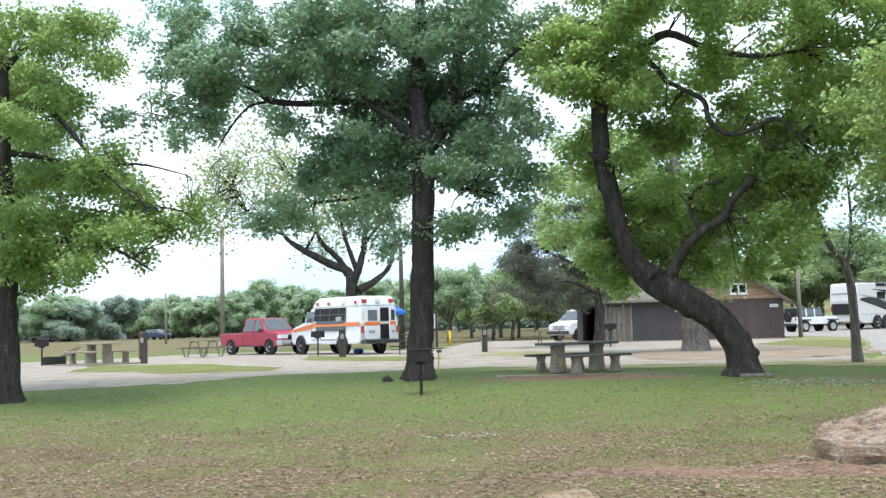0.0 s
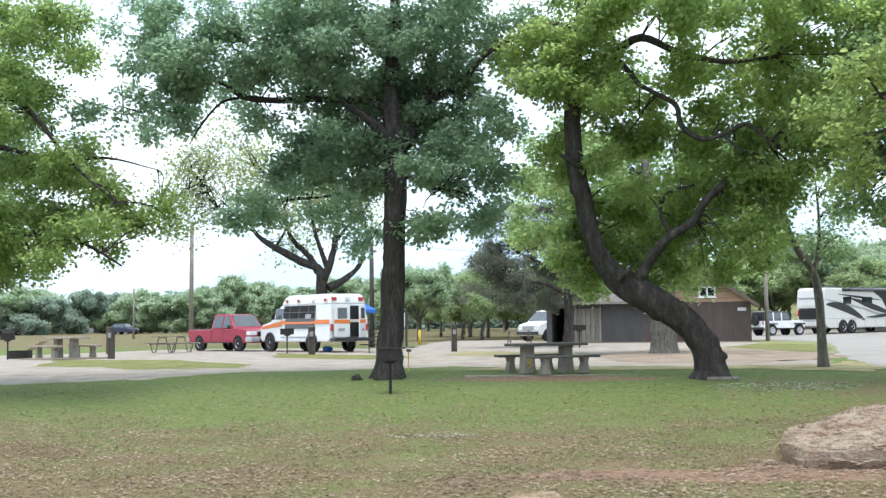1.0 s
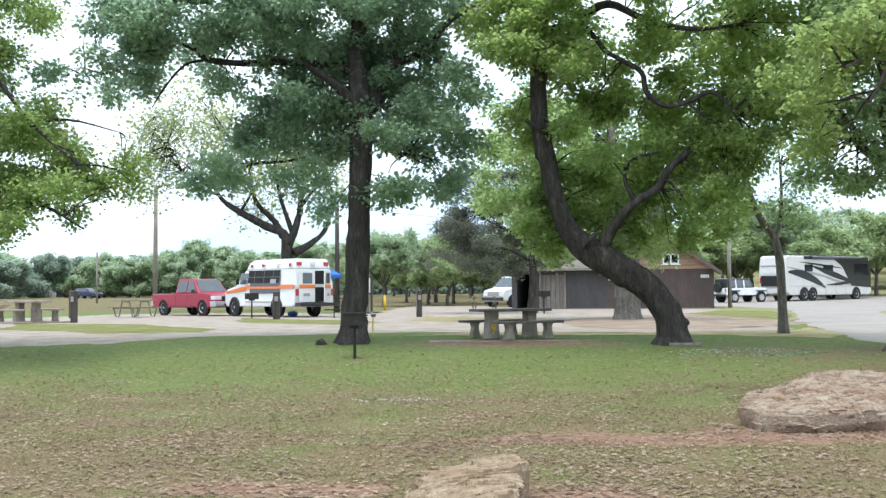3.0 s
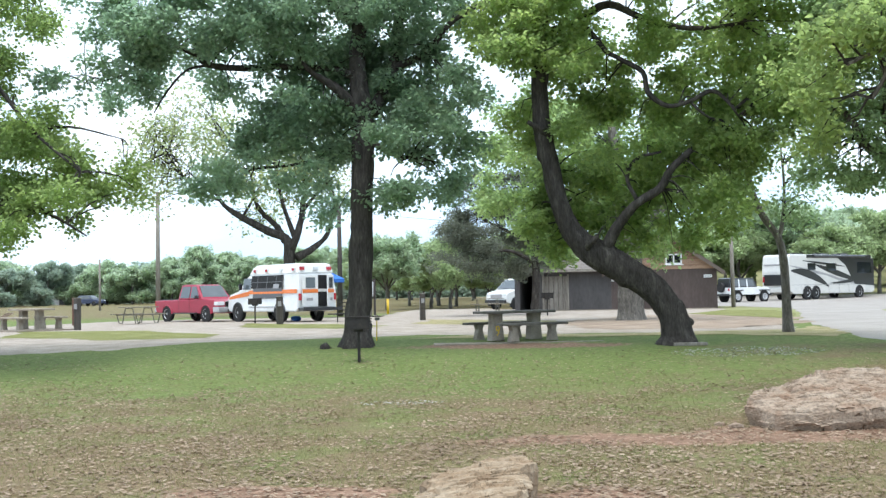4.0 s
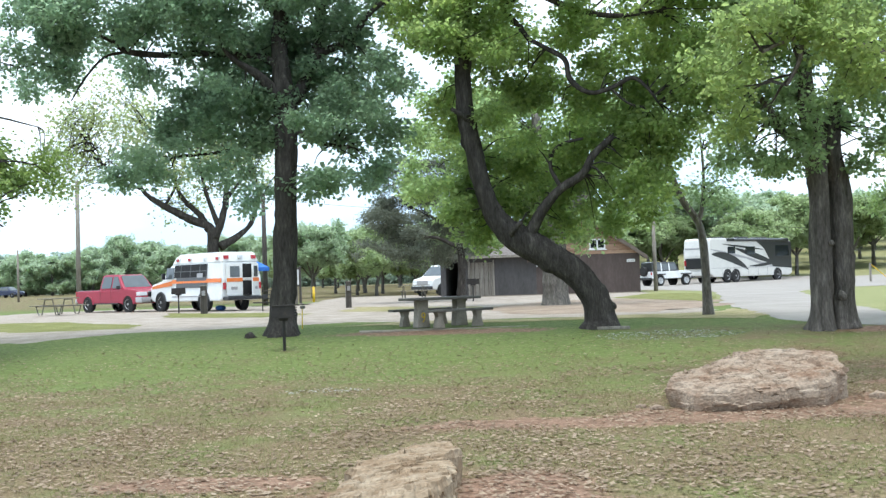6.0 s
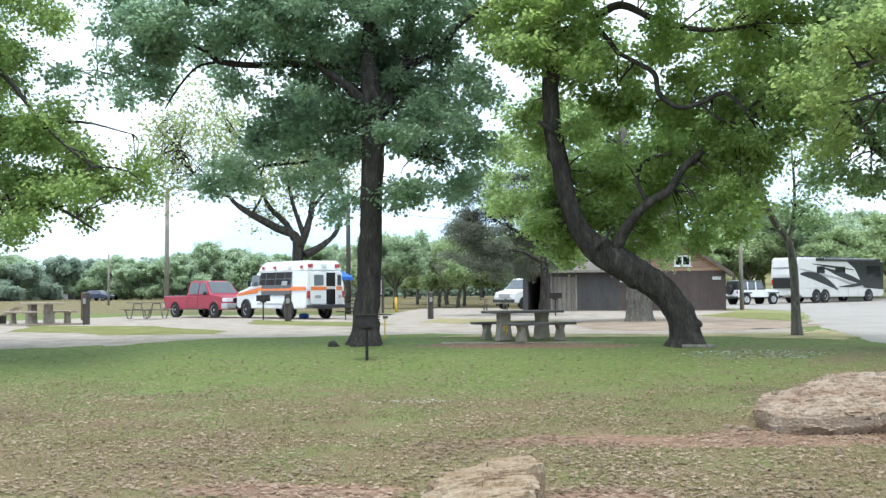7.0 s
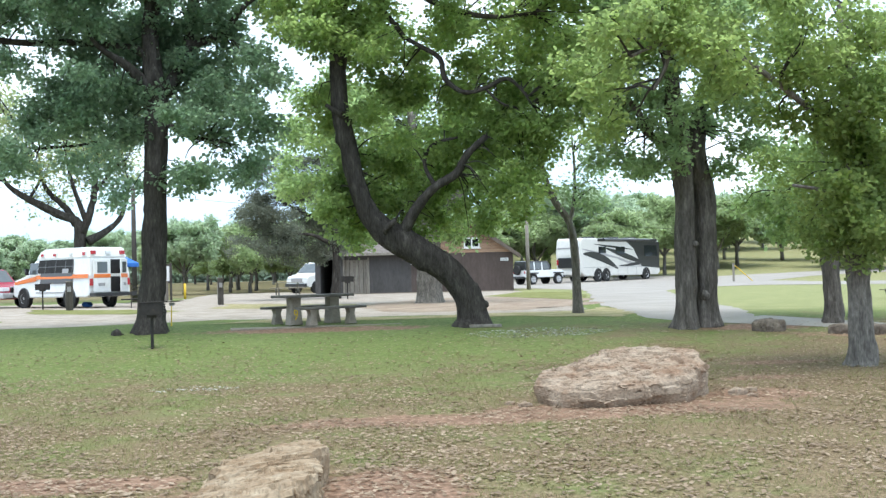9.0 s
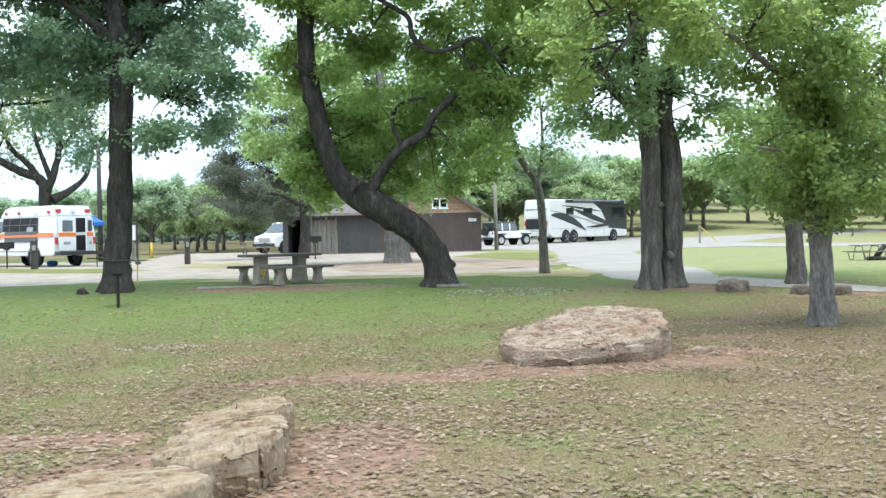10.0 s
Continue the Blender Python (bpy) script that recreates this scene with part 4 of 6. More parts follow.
# pale_h
PALE_H_BASE = (-14.34, 66.00)
PALE_H_LIMBS = [
    [(-0.01, 0, 2.73, 0.34), (0.02, 0, 3.86, 0.291), (-0.21, 0, 4.52, 0.243), (-1.04, 0, 4.88, 0.226), (-2.6, -0.5, 5.73, 0.194), (-3.47, -1, 6.39, 0.129), (-3.98, -1.5, 7.19, 0.081), (-5.16, -2, 8.18, 0.049)],
    [(-0.21, 0, 4.36, 0.226), (-0.81, 0.5, 5.23, 0.162), (-1.94, 1, 6.31, 0.129), (-2.57, 1.5, 7.39, 0.081), (-3.42, 1.5, 8.11, 0.049)],
    [(0.12, 0, 3.85, 0.259), (0.65, 0, 5.16, 0.194), (0.85, 0, 6.47, 0.146), (1.04, 0, 7.79, 0.097), (0.74, 0, 9.47, 0.065), (1.45, 0, 10.77, 0.032)],
    [(0.37, 0, 4.5, 0.162), (-0.22, -0.5, 6.48, 0.113), (-0.41, -1, 8.08, 0.081), (-0.71, -1, 9.74, 0.049)],
    [(0.44, 0, 3.35, 0.259), (1.19, 0.5, 3.84, 0.194), (1.9, 1, 4.5, 0.14), (2.35, 1, 5.49, 0.09), (2.5, 1, 6.8, 0.055), (2.2, 1, 8.0, 0.02)],
    [(0.66, 0, 5.82, 0.129), (1.7, 0, 7.1, 0.081), (2.73, 0, 8.06, 0.049)],
    [(-2.6, -0.5, 5.73, 0.097), (-2.02, 0, 7.24, 0.065), (-2.66, 0, 9.28, 0.049), (-4.01, 0, 10.68, 0.032)],
    [(-3.79, -1, 6.73, 0.081), (-5.14, -1, 7.28, 0.065), (-6.48, -1, 8.99, 0.049), (-7.15, -1, 10.02, 0.032), (-8.01, -1, 10.89, 0.016)],
]
PALE_H_CROWN = (
    [(-7.48, 10.16, 1.29), (-5.73, 11.1, 1.29), (-3.99, 11.69, 1.29), (-6.46, 8.42, 1.46), (-4.72, 9.36, 1.46), (-2.99, 9.96, 1.29), (-8.22, 7.48, 1.16), (-2, 7.91, 1.29), (-0.62, 9.19, 1.46), (0.76, 10.47, 1.46), (1.39, 8.44, 1.29), (2.75, 9.05, 1.29), (-0.32, 7.18, 1.29), (-2.04, 5.91, 0.71), (2.37, 7.08, 1.29), (-8.19, 9.51, 0.97), (-5.36, 12.43, 0.81), (-9.43, 8.54, 0.78)]
)
# juniper_j
JUNIPER_J_BASE = (-0.15, 56.00)
JUNIPER_J_LIMBS = [
    [(0, 0, -0.04, 0.247), (0.08, 0, 1.41, 0.192), (0.06, 0, 3.06, 0.192), (-0.15, 0, 4.72, 0.165), (-0.37, 0, 6.11, 0.11)],
    [(0.04, 0, 2.51, 0.11), (-1.03, -0.5, 3.08, 0.082), (-2.09, -1, 3.11, 0.055)],
    [(-0.06, 0, 3.62, 0.11), (-1.56, 0.5, 4.25, 0.069), (-2.64, 0.5, 4.85, 0.041)],
]
JUNIPER_J_CROWN = (
    [(-2.41, 3.16, 1.04), (-1.03, 3.38, 1.15), (-2.08, 4.52, 1.04), (-0.44, 4.46, 1.15), (-2.94, 3.73, 0.77), (-1.49, 5.6, 0.88), (-3.45, 4.71, 0.49), (0.33, 3.05, 0.99), (-3.26, 2.42, 0.44), (-2.17, 2.27, 0.55), (-0.38, 2.39, 0.6), (-1.2, 2.34, 0.6), (-2.31, 5.77, 0.49), (-3.9, 3.9, 0.8), (-3.6, 5.3, 0.6), (-4.3, 2.8, 0.6), (-3.2, 6.4, 0.4), (-2.7, 6.9, 0.3), (-0.9, 6.5, 0.7), (-1.7, 6.6, 0.4), (0.8, 4.2, 0.8), (-3.7, 6.2, 0.25)]
)
# oak_e
OAK_E_BASE = (3.37, 43.00)
OAK_E_LIMBS = [
    [(0, 0, -0.12, 0.59), (0.02, 0, 0.37, 0.464), (0.03, 0, 1.21, 0.442), (0.04, 0, 2.47, 0.4), (-0.12, 0, 3.75, 0.316), (-0.37, 0, 5.45, 0.232), (-0.51, 0, 7.15, 0.147)],
    [(0.05, 0, 2.68, 0.211), (-1.03, 0.5, 4.02, 0.147), (-2.26, 1, 4.98, 0.084), (-3.75, 1, 5.68, 0.053)],
    [(0.05, 0, 2.68, 0.211), (1.32, 0.5, 4.16, 0.147), (2.72, 1, 5.21, 0.084)],
]
OAK_E_CROWN = (
    [(-5.02, 5.42, 0.8), (-4.15, 6.02, 0.88), (-3.11, 5.56, 0.88), (-4.63, 4.55, 0.72), (-4.97, 6.69, 0.76), (-3.69, 7.06, 0.97), (-2.01, 6.58, 1.18), (-0.77, 5.89, 1.18), (0.48, 5.42, 1.18), (1.5, 4.53, 0.97), (2.57, 4.91, 0.88), (-1.46, 4.43, 0.97), (-0.01, 3.74, 0.88), (-3.18, 3.86, 0.76), (-2.36, 2.99, 0.59), (1.22, 2.85, 0.67), (-0.7, 7.59, 1.18), (0.96, 6.89, 1.18), (-2.38, 8.08, 0.97)]
)

tree("oak_tree", "tall blue-green oak with a straight dark trunk", OAK_A_BASE, OAK_A_LIMBS, OAK_A_CROWN, LEAF_DARK, 11, per=330, size=0.106, clear=((0, 5.0), (3, 7.2)), twigs=2, twig=0.24)
tree("oak_tree", "leaning oak with a bent trunk and yellow-green leaves", OAK_B_BASE, OAK_B_LIMBS, OAK_B_CROWN, LEAF_WARM, 12, twigs=2, per=330, size=0.106, clear=((0, 5.2), (1, 5.9), (5, 5.9)), twig=0.24)
tree("oak_tree", "twin-stemmed dark green oak beside the road", OAK_C_BASE, OAK_C_LIMBS, OAK_C_CROWN, LEAF_MID, 13, bark=BARK_GREY, per=260, size=0.105, clear=((0, 3.9), (1, 3.9)), twig=0.24)
tree("oak_tree", "rough-barked oak with wide yellow-green boughs", OAK_F_BASE, OAK_F_LIMBS, OAK_F_CROWN, LEAF_YELLOW, 14, bark=BARK_PALE, twigs=2, per=460, size=0.086, deep=1.2, clear=(), twig=0.24)
tree("oak_tree", "slim green oak at the road's edge", OAK_G_BASE, OAK_G_LIMBS, OAK_G_CROWN, LEAF_FRESH, 15, bark=BARK_GREY, per=300, size=0.11)
tree("oak_tree", "oak with fresh light-green drooping boughs by the gravel", OAK_L_BASE, OAK_L_LIMBS, OAK_L_CROWN, LEAF_FEATHER, 16, per=760, size=0.088, twig=0.36, flat=0.6)
tree("slender_tree", "slender leaning tree with thin grey-green leaves", THIN_K_BASE, THIN_K_LIMBS, THIN_K_CROWN, LEAF_MID, 17, bark=BARK_PALE, per=105, size=0.09, deep=1.0, twig=0.4)
tree("pale_tree", "spreading tree with sparse pale spring leaves", PALE_H_BASE, PALE_H_LIMBS, PALE_H_CROWN, LEAF_PALE, 18, spread=6, per=42, size=0.2, twigs=26, deep=2.0, twig=1.3)
tree("juniper_tree", "dark dull juniper beside the wash house", JUNIPER_J_BASE, JUNIPER_J_LIMBS, JUNIPER_J_CROWN, LEAF_JUNIPER, 19, per=480, size=0.09, deep=0.8)
tree("oak_tree", "broad oak in front of the brown building", OAK_E_BASE, OAK_E_LIMBS, OAK_E_CROWN, LEAF_FRESH, 20, bark=BARK_PALE, per=190, size=0.16, deep=2.0, twig=0.4)


def far_tree(seed, height, wide, low, mat):
    """A distant oak: trunk, a few limbs and a broad lumpy crown of leaf clumps."""
    rng = random.Random(seed)
    top = thing("far_oak", "round-crowned green oak at the edge of the field", "tree", pose(0, 0, 0), "far trees round the field")
    bend = rng.uniform(-0.5, 0.5)
    part("trunk", bm_tube([(0, 0, -0.3), (0.05, 0, height * 0.12), (bend, 0.1, height * 0.36), (bend * 0.6, 0, height * 0.7)], [0.26, 0.19, 0.15, 0.06], 8, wob=0.15, seed=seed), BARK_PALE, top, smooth=True)
    for k in range(4):
        an = k * 1.6 + rng.random()
        c, d = math.cos(an) * height, math.sin(an) * height
        part("limb", bm_tube([(bend * 0.5, 0, height * 0.24), (c * 0.16 + bend, d * 0.16, height * 0.42), (c * 0.3, d * 0.3, height * 0.58)], [0.11, 0.08, 0.03], 6), BARK_PALE, top)
    # the crown is a handful of domes, each of many small clumps over its surface
    centres, radii = [], []
    for k in range(9):
        an = k * 2.4 + rng.uniform(-0.4, 0.4)
        lift = rng.uniform(low + 0.06, 0.78) if k else 0.72
        rr = height * wide * (0.30 if k else 0.0) * rng.uniform(0.7, 1.15) * (1.25 - lift * 0.6)
        dome = height * rng.uniform(0.15, 0.21)
        cx, cy, cz = math.cos(an) * rr, math.sin(an) * rr, lift * height
        for q in range(12):
            u, h = rng.uniform(0, 6.28), rng.uniform(-0.6, 1.0)
            e = math.sqrt(1 - h * h * 0.95)
            centres.append((cx + math.cos(u) * e * dome * wide, cy + math.sin(u) * e * dome * wide, max(low * height, cz + h * dome)))
            radii.append(height * rng.uniform(0.05, 0.085))
    crown_ob = new("crown", leaf_mesh("crown", centres, radii, 52, 0.30, mat, seed, twig=0.42))
    crown_ob.parent = top
    crown_ob["kind"] = "stuff"
    return top


models = [far_tree(31, 8.5, 1.0, 0.14, LEAF_FAR_HAZED), far_tree(34, 7.0, 1.2, 0.10, LEAF_WOODS_HAZED), far_tree(36, 6.8, 1.4, 0.08, LEAF_FAR_HAZED), far_tree(32, 7.5, 1.2, 0.34, LEAF_FAR), far_tree(33, 9.2, 1.1, 0.32, LEAF_FAR_HAZED), far_tree(35, 8.0, 0.95, 0.36, LEAF_FAR)]
rng = random.Random(7)
spots = []
for row, (dist, step) in enumerate(((114, 5.6), (130, 5.8), (148, 6.0), (168, 5.0), (186, 5.4), (206, 6.0), (222, 6.4))):
    ang = -33.0
    while ang < 33:
        x, y = math.sin(radians(ang)) * dist, math.cos(radians(ang)) * dist
        x += rng.uniform(-2, 2)
        y += rng.uniform(-8, 8)
        open_field = (row < 5 and ang < -9) or (row > 4 and ang > -7) or (row == 0 and 15 < ang < 24)
        if not open_field:
            spots.append((x, y, 1.12 if ang < -9 else 0.76 if ang < 8 else 0.95))
        ang += math.degrees(step / dist) * rng.uniform(0.7, 1.25)
spots += [(x, y, 0.68) for x, y in ((-11, 84), (-8.5, 92), (-6.5, 86), (-4, 96), (-2, 88), (1, 98), (-7, 99))] + [(14, 106, 0.85), (26, 104, 0.9), (31, 108, 0.9)]
used = set()
for x, y, size in spots:
    m = pose(x, y, gz(y, x) - 0.05, 0, 0, rng.uniform(0, 360)) @ Matrix.Diagonal((*[size * rng.uniform(0.9, 1.2)] * 2, size * rng.uniform(0.85, 1.1), 1))
    full = math.degrees(math.atan2(x, y)) < -11
    pick = rng.randrange(3) + (0 if full else 3)
    if pick not in used:
        used.add(pick)
        models[pick].matrix_basis = m
    else:
        copy_thing(models[pick], m).matrix_basis = m

# woods along the skyline beyond the field, their haze put into the leaf colour
rng = random.Random(77)
centres, radii = [], []
for k in range(330):
    an = radians(-36 + 72 * k / 330)
    dist = 262 + rng.uniform(-8, 8)
    x, y = math.sin(an) * dist, math.cos(an) * dist
    r = rng.uniform(1.6, 2.6)
    for level in (1.2, 3.4 + rng.uniform(-0.6, 1.6)):
        centres.append((x + rng.uniform(-1, 1), y, gz(y, x) + level))
        radii.append(r)
woods = tagged(new("far_woods", leaf_mesh("far_woods", centres, radii, 14, 0.9, LEAF_WOODS_HAZED, 78, twig=1.1)), "hazy green woods along the skyline", "woods", kind="stuff")


# ---- picnic tables, grills and posts ----
def leg_bm(x, y, h, w0, w1, depth, waist):
    """A cast leg, wide at the foot, waisted and wide again under the slab."""
    prof = [(-w0 / 2, 0), (w0 / 2, 0), (w0 * 0.46, h * 0.12), (w1 * waist / 2, h * 0.7), (w1 / 2, h), (-w1 / 2, h), (-w1 * waist / 2, h * 0.7), (-w0 * 0.46, h * 0.12)]
    bm = bm_prism(prof, -depth / 2, depth / 2, bevel=0.012)
    bmesh.ops.translate(bm, vec=(x, y, 0), verts=list(bm.verts))
    return bm


CONCRETE_TAN = noisy("clean_tan_concrete", [(0.3, (0.27, 0.225, 0.175)), (0.7, (0.40, 0.345, 0.28))], scale=3.5, bump=0.4, fine=0.12, bump_scale=50, rough=0.9)


def concrete_table(label, m, number="", tone=None):
    top = thing("picnic_table", label, "picnic table", m, "concrete picnic tables")
    part("tabletop", bm_box(0, 0, 0.735, 1.86, 0.76, 0.07, 0.02), tone or TOP_CONCRETE, top)
    for sx in (-0.54, 0.54):
        leg = part("leg", leg_bm(sx, 0, 0.70, 0.36, 0.27, 0.22, 0.96), CONCRETE, top)
        if number and sx < 0:
            cu = bpy.data.curves.new("site_number", "FONT")
            cu.body, cu.size, cu.extrude, cu.align_x = number, 0.40, 0.004, "CENTER"
            tmp = bpy.data.objects.new("tmp_text", cu)
            me = bpy.data.meshes.new_from_object(tmp)
            bpy.data.objects.remove(tmp)
            me.materials.append(YELLOW)
            ob = new("site_number", me)
            ob.parent = leg
            ob.matrix_basis = pose(sx - 0.02, -0.122, 0.13, 90, 0, 0) @ Matrix.Diagonal((0.62, 1, 1, 1))
            ob["label"] = "hand-painted yellow numeral"
    for sy in (-0.74, 0.74):
        bench = part("bench", bm_box(0, sy, 0.435, 1.82, 0.30, 0.065, 0.018), tone or TOP_CONCRETE, top)
        for sx in (-0.54, 0.54):
            part("bench_leg", leg_bm(sx, sy, 0.40, 0.24, 0.20, 0.17, 0.62), CONCRETE, bench)
    return top


T_AT = pose(-0.58, 27.35, -0.0, 0, 0, 35)
pad = tagged(mesh_ob("table_pad", bm_box(0, 0, -0.02, 3.9, 1.9, 0.09, 0.015), CONCRETE_DARK), "thin stained concrete pad under the picnic table", "pad", kind="structure")
pad.matrix_basis = pose(-0.58, 27.35, -0.065, 0, 0, 8)
concrete_table("tan concrete picnic table with two benches on a pad", T_AT @ Matrix.Diagonal((1, 1, 0.9, 1)) @ pose(0, 0, -0.02), "9")
concrete_table("tan concrete picnic table beside the gravel drive", pose(-19.25, 42.6, 0.05, 0, 0, -36) @ Matrix.Diagonal((1.08, 1.08, 1.04, 1)), tone=CONCRETE_TAN)
pad2 = tagged(mesh_ob("table_pad", bm_box(0, 0, 0, 2.5, 2.5, 0.09, 0.015), CONCRETE_DARK), "concrete pad under the far picnic table", "pad", kind="structure")
pad2.matrix_basis = pose(-19.25, 42.6, 0.01, 0, 0, -36)


def park_grill(label, m, h=0.94):
    top = thing("park_grill", label, "grill", m, "park grills")
    part("post", bm_tube([(0, 0, -0.1), (0, 0, h - 0.3)], 0.032, 10), IRON, top)
    bm = bmesh.new()
    for q in ((0, 0.18, 0.46, 0.012), (0, -0.18, 0.46, 0.012)):
        bm_box(q[0], q[1], h - 0.13, q[2], q[3], 0.24, bm=bm)
    for sx in (-0.225, 0.225):
        bm_box(sx, 0, h - 0.14, 0.012, 0.36, 0.22, bm=bm)
    bm_box(0, 0, h - 0.255, 0.46, 0.37, 0.014, bm=bm)
    part("firebox", bm, IRON, top)
    part("bracket", bm_box(0, 0, h - 0.29, 0.2, 0.16, 0.06, 0.008), IRON, top)
    grate = bmesh.new()
    for k in range(9):
        bm_tube([(-0.20 + 0.05 * k, -0.2, h - 0.01), (-0.20 + 0.05 * k, 0.2, h - 0.01)], 0.006, 5, bm=grate)
    bm_tube([(-0.23, -0.2, h - 0.01), (0.34, -0.2, h - 0.01)], 0.008, 5, bm=grate)
    bm_tube([(-0.23, 0.2, h - 0.01), (0.30, 0.2, h + 0.0)], 0.008, 5, bm=grate)
    part("grate", grate, IRON, top)
    for k in range(4):
        part("notch", bm_box(0.255, -0.15, h - 0.05 - 0.055 * k, 0.05, 0.02, 0.022, 0.004), IRON, top)
    part("handle", bm_tube([(0.30, 0.2, h), (0.40, 0.2, h + 0.01)], [0.014, 0.01], 6), OLD_WOOD, top)
    return top


park_grill("rusty black iron park grill on a post in the lawn", pose(-3.70, 23.52, -0.27, 0, 0, 6))
park_grill("black iron park grill beside the ambulance", pose(-12.1, 48.7, 0.02, 0, 0, -20), 1.05)
park_grill("black iron park grill in front of the building", pose(0.42, 54.4, 0.02, 0, 0, 30), 1.05)
park_grill("black iron park grill beside a fire ring", pose(-21.65, 42.7, 0.02, 0, 0, 10), 1.0)


def site_post(label, m, h=1.1, w=0.24):
    top = thing("site_post", label, "post", m, "campsite posts")
    part("timber", bm_box(0, 0, h / 2 - 0.05, w, w, h + 0.1, 0.02), POST_WOOD, top)
    part("cap", bm_box(0, 0, h + 0.008, w * 1.05, w * 1.05, 0.03, 0.01), OLD_WOOD, top)
    part("plate", bm_box(-w / 2 - 0.006, 0, h * 0.52, 0.012, w * 0.7, h * 0.72, 0.003), OLD_WOOD, top, "pale weathered side board")
    part("outlet_box", bm_box(0, -w / 2 - 0.03, h * 0.74, w * 0.55, 0.06, 0.2, 0.01), GREY_PAINT, top, "grey power outlet box")
    return top


site_post("square tarred timber post on a grass verge", pose(-4.92, 49.0, 0.02, 0, 0, 12), 1.1, 0.23)
site_post("square tarred timber post before the ambulance", pose(-10.41, 46.0, 0.02, 0, 0, 8), 1.1, 0.26)
site_post("square tarred timber post by the gravel", pose(-17.4, 42.5, 0.02, 0, 0, -10), 1.18, 0.2)


def pipe_table(label, m):
    top = thing("pipe_picnic_table", label, "picnic table", m, "pipe-framed picnic tables")
    for k in range(4):
        part("plank", bm_box(0, -0.27 + 0.18 * k, 0.75, 1.85, 0.165, 0.04, 0.006), PLANK_WOOD, top)
    for sy in (-0.72, 0.72):
        part("bench_plank", bm_box(0, sy, 0.44, 1.85, 0.26, 0.04, 0.006), PLANK_WOOD, top)
    for sx in (-0.6, 0.6):
        part("frame", bm_tube([(sx, -0.74, 0.40), (sx, -0.60, 0.04), (sx, -0.40, 0.04), (sx, -0.22, 0.70), (sx, 0.22, 0.70), (sx, 0.40, 0.04), (sx, 0.60, 0.04), (sx, 0.74, 0.40)], 0.026, 8), GALV, top)
        part("crossbar", bm_tube([(sx, -0.74, 0.41), (sx, 0.74, 0.41)], 0.022, 8), GALV, top)
    return top


pipe_table("weathered plank picnic table on a bent pipe frame", pose(-18.1, 51.2, 0.02, 0, 0, 66))
pipe_table("weathered plank picnic table near the white van", pose(-3.0, 68.5, 0.02, 0, 0, 12))
pipe_table("low grey plank picnic table on the far grass", pose(17.1, 33.6, 0.0, 0, 0, 20) @ Matrix.Diagonal((0.56, 0.6, 0.62, 1)))
for label, pts, r in (("broken grey log leaning on its snapped end", [(17.28, 33.5, 0.04), (17.42, 33.5, 0.2), (17.62, 33.45, 0.46)], [0.07, 0.11, 0.08]), ("short grey log lying on the grass", [(16.9, 33.2, 0.05), (17.2, 33.15, 0.06), (17.6, 33.2, 0.04)], [0.06, 0.07, 0.04])):
    log = tagged(mesh_ob("log", bm_tube(pts, r, 9, wob=0.4, seed=6), BARK, True), label, "log")


ring = thing("fire_ring", "rusty iron fire ring beside a picnic table", "fire ring", pose(-21.75, 43.9, 0.02))
bm = bm_lathe([(0.46, 0), (0.48, 0.0), (0.48, 0.30), (0.455, 0.30), (0.455, 0.02), (0.30, 0.02)], "z", 24)
part("rim", bm, IRON, ring)
bm = bmesh.new()
for k in range(8):
    bm_tube([(0.42, -0.32 + 0.09 * k, 0.32), (1.05, -0.32 + 0.09 * k, 0.66)], 0.012, 5, bm=bm)
for x, z in ((0.42, 0.32), (0.73, 0.487), (1.05, 0.66)):
    bm_tube([(x, -0.33, z), (x, 0.33, z)], 0.014, 5, bm=bm)
part("grate", bm, RUST, ring, "hinged grate swung open")


# ---- boulders ----
def broken(p, seed, wander=0.35):
    """A random level for each angular chip of stone round p."""
    w = noise.noise_vector(p * 0.9 + Vector((seed, 0, 0))) * wander
    return noise.cell(p + w + Vector((0, seed, 0)))


